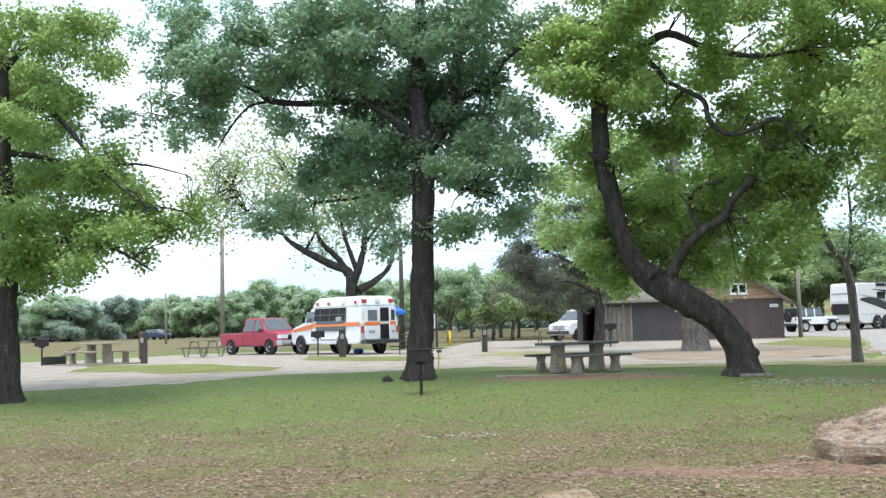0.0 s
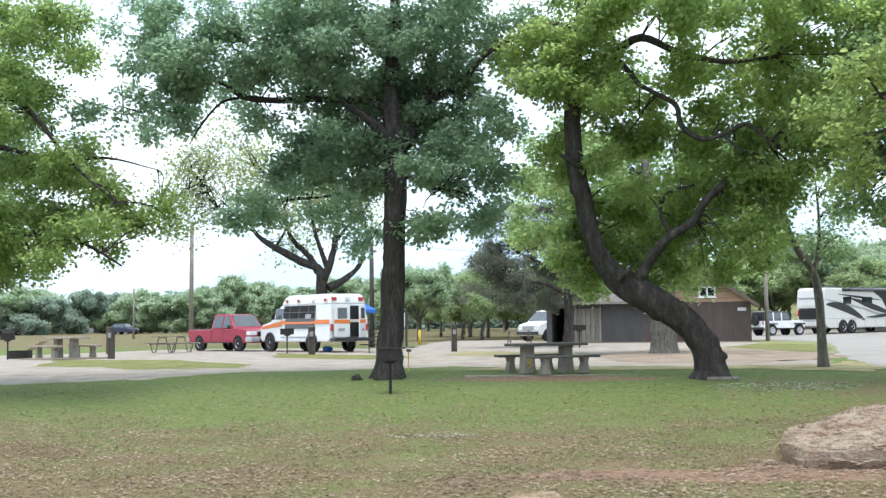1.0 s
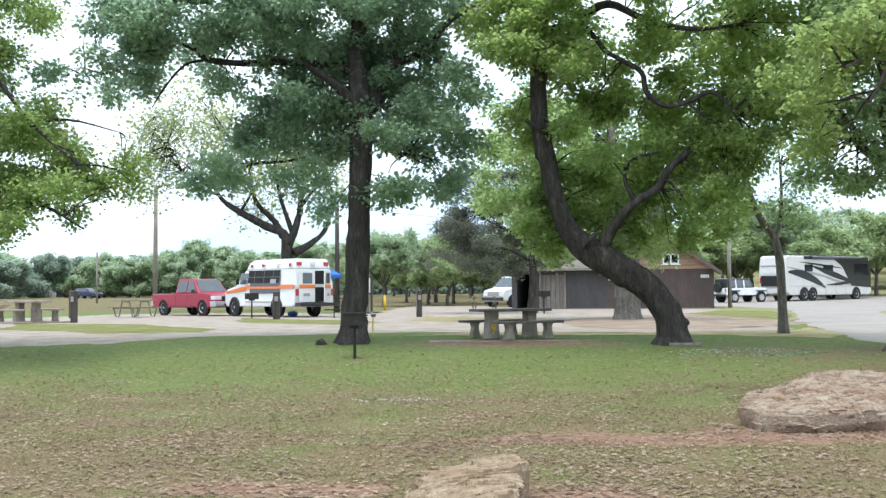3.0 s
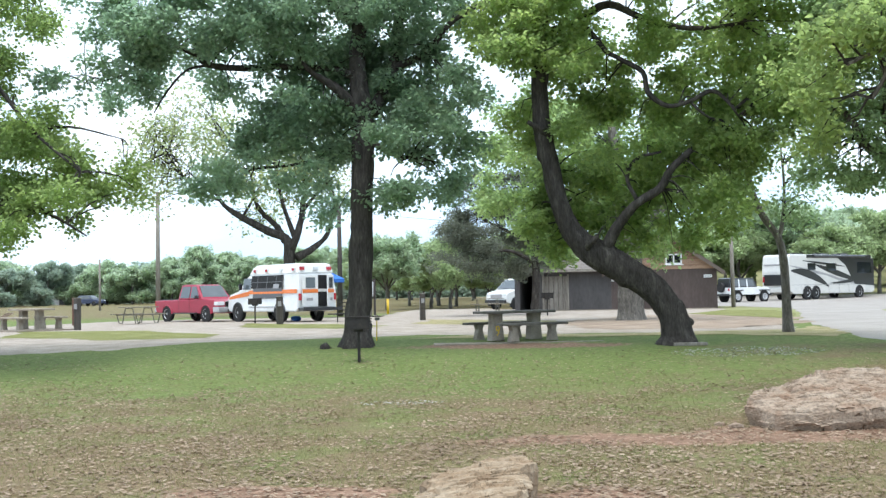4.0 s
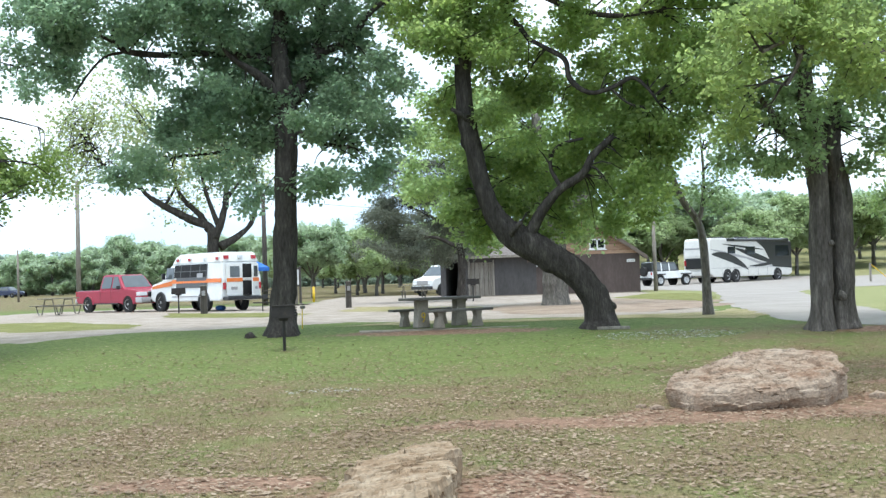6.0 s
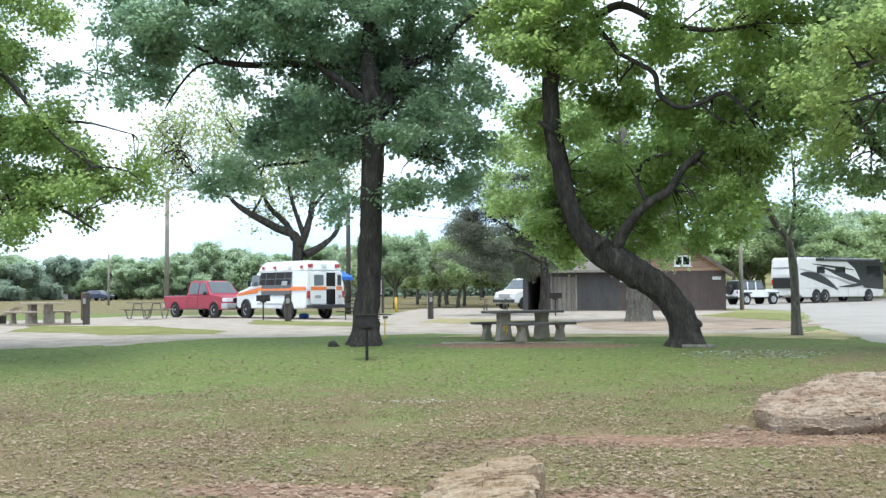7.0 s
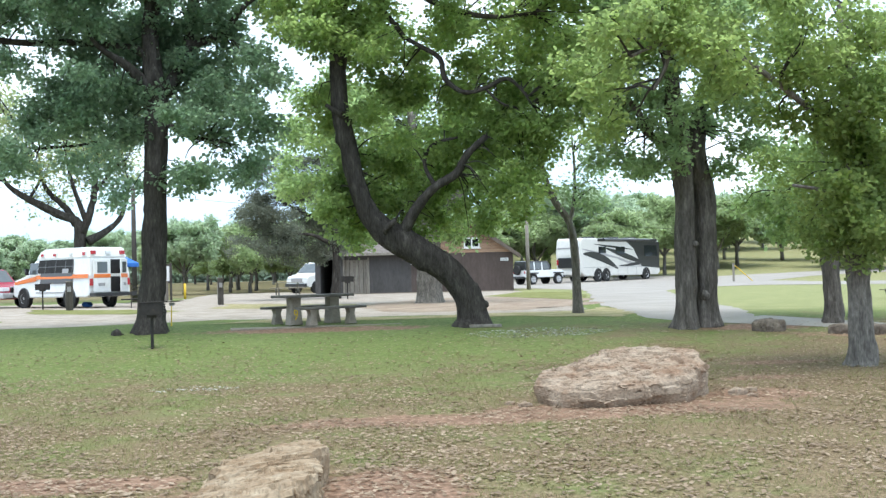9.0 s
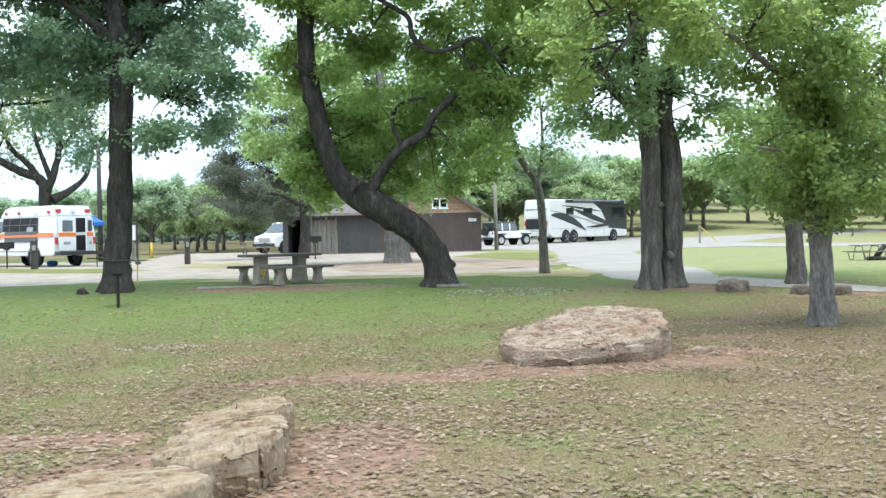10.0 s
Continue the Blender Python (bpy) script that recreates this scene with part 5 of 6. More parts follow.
def boulder(label, outline, seed, z0, pits=1.0, mat=ROCK, lump=1.0, fine=1.0):
    """A split sandstone block from its plan (x, y, height at that corner): broken sides in beds, a pitted top with ledges."""
    cx = sum(p[0] for p in outline) / len(outline)
    cy = sum(p[1] for p in outline) / len(outline)
    n_round, n_up, n_in = int(240 * fine), int(24 * fine), int(44 * fine)
    loop = []
    m = len(outline)
    for k in range(n_round):
        f = k / n_round * m
        i, t = int(f), f - int(f)
        a, b = outline[i % m], outline[(i + 1) % m]
        loop.append([a[q] + (b[q] - a[q]) * t for q in range(3)])
    span = min(1, max(math.hypot(p[0] - cx, p[1] - cy) for p in outline))
    mid_h = sum(p[2] for p in outline) / m * 1.05

    def top_z(x, y, h):
        steps = 0.016 * broken(Vector((x * 2.6, y * 4.2, 0)), seed) + 0.007 * broken(Vector((x * 7, y * 11, 3)), seed)
        d = noise.noise(Vector((x * 8, y * 14, seed + 3)))
        pit = max(-0.05, min(0, d + 0.2) * 0.45)
        return h + (steps * lump + pit + 0.006 * noise.noise(Vector((x * 21, y * 21, seed)))) * pits * span

    bm = bmesh.new()
    rings = []
    for u in range(n_up + 1):
        f = u / n_up
        ring = []
        for x, y, h in loop:
            d = Vector((x - cx, y - cy, 0))
            ln = d.length
            d /= ln
            z = h * f
            chip = 0.04 * lump * broken(Vector((x * 2.2, y * 2.2, z * 2.6)), seed) + 0.02 * broken(Vector((x * 6, y * 6, z * 7)), seed + 2)
            low = 0.07 * lump * noise.noise(Vector((x * 1.8, y * 1.8, z * 2 + seed)))
            under = -0.12 * max(0, 0.5 - f) * (1 + 1.4 * noise.noise(Vector((x * 1.7, y * 1.7, seed + 20))))
            brow = -0.04 * max(0, f - 0.86) / 0.14
            r = ln + (chip + low + under + brow) * span
            px, py = cx + d.x * r, cy + d.y * r
            ring.append(bm.verts.new((px, py, z0 + (top_z(px, py, h) if u == n_up else z))))
        rings.append(ring)
    for q in range(1, n_in):
        f = 1 - q / n_in
        ring = []
        for k, (x, y, h) in enumerate(loop):
            e = rings[n_up][k].co
            px, py = cx + (e.x - cx) * f, cy + (e.y - cy) * f
            ring.append(bm.verts.new((px, py, z0 + top_z(px, py, h * f + mid_h * (1 - f)))))
        rings.append(ring)
    for r0, r1 in zip(rings, rings[1:]):
        for k in range(n_round):
            bm.faces.new((r0[k], r0[(k + 1) % n_round], r1[(k + 1) % n_round], r1[k]))
    bm.faces.new(rings[-1])
    bmesh.ops.recalc_face_normals(bm, faces=list(bm.faces))
    return tagged(mesh_ob("boulder", bm, mat), label, "boulder", "sandstone boulders")


boulder("broad tan sandstone boulder with a sloping top in red soil", [(2.36, 13.75, 0.36), (2.5, 13.35, 0.29), (2.56, 13.22, 0.28), (3.0, 13.12, 0.29), (3.5, 13.14, 0.32), (4.0, 13.28, 0.37), (4.4, 13.7, 0.43), (4.66, 14.25, 0.45), (4.6, 14.75, 0.59), (4.0, 14.95, 0.64), (3.45, 14.85, 0.62), (2.9, 14.4, 0.48), (2.5, 14.15, 0.41)], 3.1, -0.56, 1.2)
boulder("long split tan sandstone slab lying in leaf litter", [(-0.18, 9.5, 0.30), (-0.06, 9.0, 0.32), (-0.14, 8.3, 0.34), (-0.12, 7.6, 0.34), (-0.25, 7.0, 0.35), (-0.62, 6.9, 0.29), (-0.95, 7.5, 0.24), (-0.90, 8.2, 0.25), (-0.86, 8.9, 0.25), (-0.5, 9.35, 0.29)], 8.4, -0.53, 0.9, ROCK_TAN)
boulder("low pale sandstone block against a longer slab", [(-1.55, 6.3, 0.22), (-0.8, 6.1, 0.24), (-0.5, 6.55, 0.27), (-0.72, 6.98, 0.26), (-1.3, 7.1, 0.22), (-1.65, 6.7, 0.2)], 5.7, -0.53, 0.9, ROCK_TAN)
for label, x, y, w, h, sd in (("small tan boulder at the road's edge", 9.0, 23.5, 0.40, 0.27, 1.2), ("small reddish boulder at the road's edge", 10.25, 22.8, 0.28, 0.22, 2.2), ("small tan boulder behind a tree at the roadside", 10.9, 22.6, 0.34, 0.22, 6.3)):
    boulder(label, [(x - w, y, h * 0.8), (x - w * 0.4, y - w * 0.6, h), (x + w * 0.6, y - w * 0.5, h), (x + w, y + 0.1, h * 0.9), (x + w * 0.3, y + w * 0.7, h * 1.1), (x - w * 0.6, y + w * 0.6, h)], sd, gz(y) - 0.04, mat=ROCK_GREY_SHADED, fine=0.4)


for x, y, w, sd in ((4.95, 14.0, 0.13, 3.3), (5.2, 14.25, 0.1, 4.1), (2.2, 13.5, 0.09, 5.2), (5.05, 13.75, 0.07, 6.4), (2.05, 13.75, 0.07, 7.4)):
    boulder("small clod of broken reddish stone beside the boulder", [(x - w, y, w * 0.5), (x - w * 0.3, y - w * 0.7, w * 0.7), (x + w * 0.8, y - w * 0.4, w * 0.6), (x + w, y + w * 0.3, w * 0.5), (x, y + w * 0.8, w * 0.8)], sd, -0.51, 0.3, fine=0.25)


# ---- poles and small site things ----
def pole(label, x, y, h, r, mat, lean=0.0, arm=False):
    top = thing("utility_pole", label, "utility pole", pose(x, y, gz(y, x)), "utility poles")
    part("shaft", bm_tube([(0, 0, -0.2), (lean * 0.5, 0, h / 2), (lean, 0, h)], [r * 1.1, r * 0.95, r * 0.8], 10), mat, top, smooth=True)
    if arm:
        part("crossarm", bm_box(lean, 0, h - 0.5, 1.6, 0.1, 0.12, 0.01), mat, top)
    return top


pole("tall pale wooden utility pole behind the pickup", -28.35, 84.5, 9.2, 0.17, OLD_WOOD, 0.05)
pole("dark wooden utility pole beside the ambulance", -10.6, 61.5, 6.0, 0.13, POST_WOOD)
pole("wooden utility pole beside the brown building", 11.35, 68.5, 4.9, 0.12, OLD_WOOD, -0.05)
pole("distant wooden pole by the road", 36.5, 112, 4.6, 0.12, OLD_WOOD)
pole("distant wooden pole on the field", -47.0, 121, 5.5, 0.12, OLD_WOOD)


def cable(a, b, sag, r=0.011):
    pts = [Vector(a).lerp(Vector(b), k / 14) - Vector((0, 0, sag * 4 * (k / 14) * (1 - k / 14))) for k in range(15)]
    return tagged(mesh_ob("power_line", bm_tube(pts, r, 5), IRON), "thin dark power line between poles", "power line")


cable((-28.3, 84.5, 8.9), (-70, 80, 7.0), 0.7)
cable((-10.6, 61.5, 5.9), (-28.3, 84.5, 8.9), 0.5)
cable((11.3, 68.5, 4.85), (36.5, 112, 5.0), 0.5)
cable((11.3, 68.5, 4.7), (-10.6, 61.5, 5.7), 0.4)

bol = thing("bollard", "yellow painted steel bollard on the gravel", "bollard", pose(-8.75, 67.0, 0.0))
part("tube", bm_tube([(0, 0, -0.05), (0, 0, 0.85)], 0.075, 12), YELLOW, bol, smooth=True)
part("cap", bm_lathe([(0.078, 0.84), (0.07, 0.88), (0.02, 0.9)], "z", 12), YELLOW, bol)
rod = thing("marker_rod", "thin yellow marker rod beside the oak", "rod", pose(-3.96, 28.0, 0))
part("shaft", bm_tube([(0, 0, -0.05), (0.01, 0, 0.5)], 0.014, 8), YELLOW, rod)
part("tap", bm_box(0.02, 0, 0.52, 0.12, 0.06, 0.07, 0.01), GALV, rod)
post = thing("marker_post", "thin rusty red marker post beside the gravel", "post", pose(-20.75, 50.2, 0))
part("shaft", bm_box(0, 0, 0.62, 0.07, 0.07, 1.3, 0.01), RUST_RED, post)
guy = thing("guy_wire", "yellow sheathed guy wire by the road", "guy wire", pose(28.0, 80, gz(80, 28.0)))
part("sheath", bm_tube([(0, 0, 1.25), (1.4, 0, 0)], 0.03, 8), YELLOW, guy)
part("anchor", bm_tube([(0, 0, 0), (0, 0, 1.3)], 0.08, 8), OLD_WOOD, guy)

board = thing("notice_board", "white notice board on two dark posts", "notice board", pose(-8.8, 58.5, 0, 0, 0, -6) @ Matrix.Diagonal((0.8, 1, 1, 1)))
for sx in (-0.62, 0.62):
    part("post", bm_box(sx, 0, 0.95, 0.12, 0.12, 2.0, 0.01), POST_WOOD, board)
part("panel", bm_box(0.05, -0.02, 1.42, 1.0, 0.05, 0.75, 0.008), WHITE_PAINT, board)
part("frame", bm_box(0, 0.03, 1.42, 1.36, 0.04, 0.95, 0.008), POST_WOOD, board)
part("lower_panel", bm_box(0.1, 0.0, 0.55, 0.7, 0.05, 0.95, 0.008), OLD_WOOD, board)

tent = thing("canopy_tent", "blue pop-up canopy behind the ambulance", "canopy", pose(-10.45, 57.5, 0, 0, 0, 10) @ Matrix.Diagonal((0.62, 0.62, 0.94, 1)))
bm = bmesh.new()
c0 = [bm.verts.new((sx * 1.2, sy * 1.2, 1.9)) for sx, sy in ((-1, -1), (1, -1), (1, 1), (-1, 1))]
c1 = [bm.verts.new((sx * 1.2, sy * 1.2, 2.08)) for sx, sy in ((-1, -1), (1, -1), (1, 1), (-1, 1))]
peak = bm.verts.new((0, 0, 2.5))
for k in range(4):
    bm.faces.new((c0[k], c0[(k + 1) % 4], c1[(k + 1) % 4], c1[k]))
    bm.faces.new((c1[k], c1[(k + 1) % 4], peak))
part("canopy", bm, BLUE_CANVAS, tent)
for sx in (-1.15, 1.15):
    for sy in (-1.15, 1.15):
        part("leg", bm_tube([(sx, sy, 0), (sx, sy, 1.95)], 0.02, 6), GALV, tent)


# ---- vehicles: x ahead, y to the left ----
def wheel(parent, x, y, r, width, rim=ALLOY, spokes=6):
    s = 1 if y > 0 else -1
    bm = bm_lathe([(r * 0.62, -width / 2), (r * 0.94, -width / 2), (r, -width * 0.32), (r, width * 0.32), (r * 0.94, width / 2), (r * 0.62, width / 2)], "y", 28, cap=False)
    w = part("wheel", bm, TYRE, parent, "black tyre", smooth=False)
    w.matrix_basis = pose(x, y, r)
    part("rim", bm_lathe([(r * 0.2, s * width * 0.36), (r * 0.55, s * width * 0.34), (r * 0.64, s * width * 0.50), (r * 0.64, s * width * 0.1)], "y", 24), rim, w)
    part("hub", bm_lathe([(r * 0.17, s * width * 0.3), (r * 0.15, s * width * 0.46), (r * 0.05, s * width * 0.48)], "y", 12), GREY_PAINT, w)
    for k in range(spokes):
        an = 2 * math.pi * k / spokes
        part("rim_hole", bm_box(math.cos(an) * r * 0.4, s * width * 0.40, math.sin(an) * r * 0.4, r * 0.10, 0.02, r * 0.10), BLACK_PAINT, w)
    return w


def both(fn):
    for s in (1, -1):
        fn(s)


def arch(parent, x, y, r, mat=BLACK_PAINT):
    s = 1 if y > 0 else -1
    pts = [(x + math.cos(a) * r, y, r * 0.86 + math.sin(a) * r) for a in [math.pi * k / 10 for k in range(11)]]
    part("wheel_arch", bm_tube(pts, 0.035, 6), mat, parent)
    # flat disc on the body side, the well's shade painted near-black
    part("arch_well", bm_lathe([(r, y - 0.06 * s), (r, y + 0.012 * s)], "y", 20, at=(x, 0, r * 0.86)), SHADOWED, parent)


def pickup(label, m):
    top = thing("pickup_truck", label, "pickup truck", m)
    w = 0.90
    body = [(-2.60, 0.55), (-2.60, 1.02), (-0.75, 1.04), (0.85, 1.06), (1.05, 1.10), (1.7, 1.06), (2.35, 0.98), (2.55, 0.86), (2.58, 0.50), (2.45, 0.38), (-2.45, 0.42)]
    part("body", bm_prism(body, -w, w, bevel=0.05), RED_PAINT, top)
    cab = [(-0.72, 1.03), (-0.60, 1.72), (-0.35, 1.77), (0.45, 1.76), (0.66, 1.70), (1.22, 1.08)]
    part("cab", bm_prism(cab, -w + 0.03, w - 0.03, bevel=0.04, top=(1.04, 0.17, 1.78)), RED_PAINT, top)
    part("bed_floor", bm_box(-1.7, 0, 1.035, 1.65, 1.5, 0.05, 0.01), BLACK_PAINT, top)
    part("windscreen", bm_panel([(1.13, -0.74, 1.14), (1.13, 0.74, 1.14), (0.70, 0.62, 1.69), (0.70, -0.62, 1.69)], 0.035), CAR_GLASS, top)
    part("rear_window", bm_panel([(-0.71, 0.7, 1.16), (-0.71, -0.7, 1.16), (-0.64, -0.6, 1.66), (-0.64, 0.6, 1.66)], 0.03), CAR_GLASS, top)

    def side(s):
        y0, y1 = s * (w - 0.045), s * (w - 0.18)
        for name, a, b, c, d in (("front_window", 0.30, 1.00, 0.62, 0.30), ("rear_door_window", -0.55, 0.20, 0.20, -0.48)):
            q = [(a, y0, 1.12), (b, y0, 1.12), (c, y1, 1.66), (d, y1, 1.66)]
            part(name, bm_panel(q if s < 0 else q[::-1], 0.022), CAR_GLASS, top)
        part("mirror", bm_box(0.95, s * 1.0, 1.16, 0.10, 0.18, 0.16, 0.03), BLACK_PAINT, top)
        for x in (0.25, -0.62):
            part("door_seam", bm_box(x, s * (w + 0.001), 0.76, 0.012, 0.012, 0.56), BLACK_PAINT, top)
        for x in (0.38, -0.50):
            part("door_handle", bm_box(x, s * (w + 0.015), 0.95, 0.16, 0.03, 0.04, 0.008), RED_PAINT, top)
        part("headlight", bm_box(2.41, s * 0.735, 0.84, 0.36, 0.36, 0.18, 0.03), CLEAR_LENS, top)
        part("tail_light", bm_box(-2.585, s * 0.84, 0.86, 0.06, 0.14, 0.30, 0.01), RED_LENS, top)
        for x in (1.58, -1.62):
            arch(top, x, s * (w + 0.0), 0.42, RED_PAINT)
            wheel(top, x, s * (w - 0.09), 0.365, 0.25)
        part("step", bm_box(-0.05, s * (w + 0.04), 0.40, 1.9, 0.14, 0.05, 0.015), BLACK_PAINT, top)

    both(side)
    part("grille", bm_box(2.575, 0, 0.80, 0.05, 1.0, 0.26, 0.02), BLACK_PAINT, top)
    for y in (-0.2, 0.2):
        part("grille_bar", bm_box(2.60, y, 0.80, 0.04, 0.06, 0.26, 0.01), ALLOY, top)
    part("grille_surround", bm_box(2.59, 0, 0.935, 0.05, 1.05, 0.05, 0.012), ALLOY, top)
    part("front_bumper", bm_box(2.44, 0, 0.55, 0.48, 1.90, 0.26, 0.05), ALLOY, top)
    part("air_intake", bm_box(2.685, 0, 0.52, 0.02, 0.9, 0.12, 0.005), BLACK_PAINT, top)
    part("rear_bumper", bm_box(-2.68, 0, 0.55, 0.16, 1.7, 0.2, 0.03), ALLOY, top)
    return top


def ambulance(label, m):
    top = thing("ambulance_van", label, "ambulance", m)
    w = 1.02
    body = [(-2.95, 0.50), (-2.98, 1.30), (-2.85, 2.02), (1.05, 2.02), (1.25, 1.95), (1.95, 1.32), (2.75, 1.16), (2.92, 1.02), (2.95, 0.50), (2.7, 0.42), (-2.8, 0.42)]
    part("body", bm_prism(body, -w, w, bevel=0.06, top=(1.2, 0.13, 2.05)), WHITE_PAINT, top)
    roof = [(-2.88, 2.00), (-2.80, 2.36), (-2.6, 2.42), (0.55, 2.42), (0.9, 2.30), (1.15, 2.0)]
    part("raised_roof", bm_prism(roof, -w + 0.09, w - 0.09, bevel=0.05, top=(2.02, 0.10, 2.42)), WHITE_PAINT, top, "white fibreglass raised roof")
    part("windscreen", bm_panel([(1.90, -0.84, 1.38), (1.90, 0.84, 1.38), (1.32, 0.74, 1.92), (1.32, -0.74, 1.92)], 0.04), CAR_GLASS, top)

    def side(s):
        def plate(name, x0, x1, z0, z1, mat, out=0.012, lab=""):
            f = lambda z: s * (w - 0.13 * min(max((z - 1.2) / 0.85, 0), 1) - 0.004)
            q = [(x0, f(z0), z0), (x1, f(z0), z0), (x1, f(z1), z1), (x0, f(z1), z1)]
            return part(name, bm_panel(q if s < 0 else q[::-1], out), mat, top, lab)

        plate("orange_stripe", -2.92, 1.05, 1.18, 1.34, ORANGE, 0.010, "orange reflective stripe")
        q = [(1.05, s * (w - 0.0), 1.10), (2.80, s * (w + 0.0), 0.96), (2.80, s * (w + 0.0), 1.08), (1.05, s * (w - 0.0), 1.30)]
        part("hood_stripe", bm_panel(q if s < 0 else q[::-1], 0.010), ORANGE, top)
        plate("cab_window", 0.95, 1.62, 1.38, 1.86, CAR_GLASS)
        if s > 0:
            plate("side_window", -1.75, 0.92, 1.42, 1.96, SHADOWED, 0.016)
            plate("side_opening", -1.75, 0.70, 0.98, 1.42, HATCH, 0.020, "grey open equipment hatch")
            for x in (-1.75, -1.2, -0.45, 0.35):
                plate("window_bar", x, x + 0.035, 1.42, 1.96, HATCH, 0.026)
            plate("window_rail", -1.75, 0.92, 1.66, 1.69, HATCH, 0.024)
            plate("shelf_box", -1.45, -1.0, 1.40, 1.58, GREY_PAINT, 0.03)
        else:
            plate("side_window", -1.6, 0.3, 1.4, 1.9, DARK_GLASS, 0.016)
        part("mirror", bm_box(1.55, s * 1.16, 1.5, 0.1, 0.16, 0.26, 0.03), BLACK_PAINT, top)
        for x in (-2.55, -1.55, -0.35, 0.62):
            part("light_base", bm_box(x, s * (w - 0.12), 2.16, 0.26, 0.09, 0.17, 0.015), WHITE_PAINT, top)
            part("marker_light", bm_box(x, s * (w - 0.065), 2.16, 0.17, 0.05, 0.12, 0.015), RED_LENS if x in (-2.55, -0.35, 0.62) else CLEAR_LENS, top)
        for x, r in ((2.05, 0.40), (-1.55, 0.40)):
            arch(top, x, s * w, 0.44)
            wheel(top, x, s * (w - 0.10), 0.385, 0.26)
        part("rub_rail", bm_box(-0.2, s * (w + 0.012), 0.62, 2.5, 0.03, 0.05, 0.008), GREY_PAINT, top)
        part("headlight", bm_box(2.90, s * 0.76, 0.92, 0.10, 0.34, 0.20, 0.02), CLEAR_LENS, top)

    both(side)
    part("grille", bm_box(2.945, 0, 0.88, 0.05, 1.1, 0.3, 0.02), BLACK_PAINT, top)
    part("front_bumper", bm_box(3.02, 0, 0.55, 0.18, 1.96, 0.22, 0.04), GREY_PAINT, top)
    # flat plate on the closed body; the interior's shade is its dark colour
    part("rear_opening", bm_panel([(-2.99, 0.78, 0.62), (-2.99, -0.78, 0.62), (-2.92, -0.70, 1.92), (-2.92, 0.70, 1.92)], 0.02), SHADOWED, top, "dark open rear doorway")
    # rear doors: one nearly shut, one swung out
    for s, swing in ((1, 5), (-1, 36)):
        door = bmesh.new()
        bm_box(0, -s * 0.39, 1.27, 0.05, 0.78, 1.32, 0.02, bm=door)
        d = part("rear_door", door, WHITE_PAINT, top)
        d.matrix_basis = pose(-3.03, s * 0.82, 0, 0, 0, -s * swing)
        part("door_window", bm_box(-0.03, -s * 0.40, 1.60, 0.02, 0.46, 0.44, 0.01), CAR_GLASS, d)
        part("door_stripe", bm_box(-0.03, -s * 0.39, 1.26, 0.015, 0.76, 0.15), ORANGE, d)
        part("door_plate", bm_box(-0.03, -s * 0.36, 0.92, 0.015, 0.30, 0.12), GREY_PAINT, d)
    part("rear_bumper", bm_box(-3.22, 0, 0.52, 0.44, 2.0, 0.14, 0.02), BLACK_PAINT, top, "black tread-plate rear step")
    for y in (-0.85, 0.85):
        part("tail_light", bm_box(-3.0, y * 1.06, 1.02, 0.06, 0.13, 0.28, 0.01), RED_LENS, top)
    for y in (-0.9, 0, 0.9):
        part("roof_light", bm_box(-2.86, y * 0.78, 2.20, 0.10, 0.22, 0.15, 0.02), RED_LENS if y else CLEAR_LENS, top)
    return top


pickup("faded red crew-cab pickup truck parked on gravel", pose(-16.35, 55.2, 0.02, 0, 0, -38))
ambulance("white retired ambulance van with orange stripe and open doors", pose(-11.7, 51.85, 0.02, 0, 0, 135) @ Matrix.Diagonal((1, 1, 1.05, 1)))
rack = thing("cargo_rack", "black folding cargo rack behind the ambulance", "rack", pose(-8.35, 48.9, 0.0, 0, 0, 127))
for k in range(4):
    part("rail", bm_tube([(-0.5, -0.5, 0.35 + 0.16 * k), (-0.5, 0.5, 0.35 + 0.16 * k)], 0.022, 6), IRON, rack)
for y in (-0.5, 0.5):
    part("upright", bm_tube([(-0.5, y, 0), (-0.5, y, 1.0)], 0.025, 6), IRON, rack)
part("deck", bm_box(-0.1, 0, 0.34, 0.8, 1.1, 0.05, 0.01), IRON, rack)
bag = tagged(mesh_ob("duffel_bag", bm_lathe([(0.05, -0.4), (0.17, -0.38), (0.2, -0.2), (0.19, 0.2), (0.16, 0.38), (0.05, 0.4)], "y", 14), BLUE_CANVAS), "blue and white bag on the gravel under the ambulance", "bag")
bag.matrix_basis = pose(-10.9, 51.4, 0.12, 0, 0, 40) @ Matrix.Diagonal((0.6, 0.8, 0.6, 1))


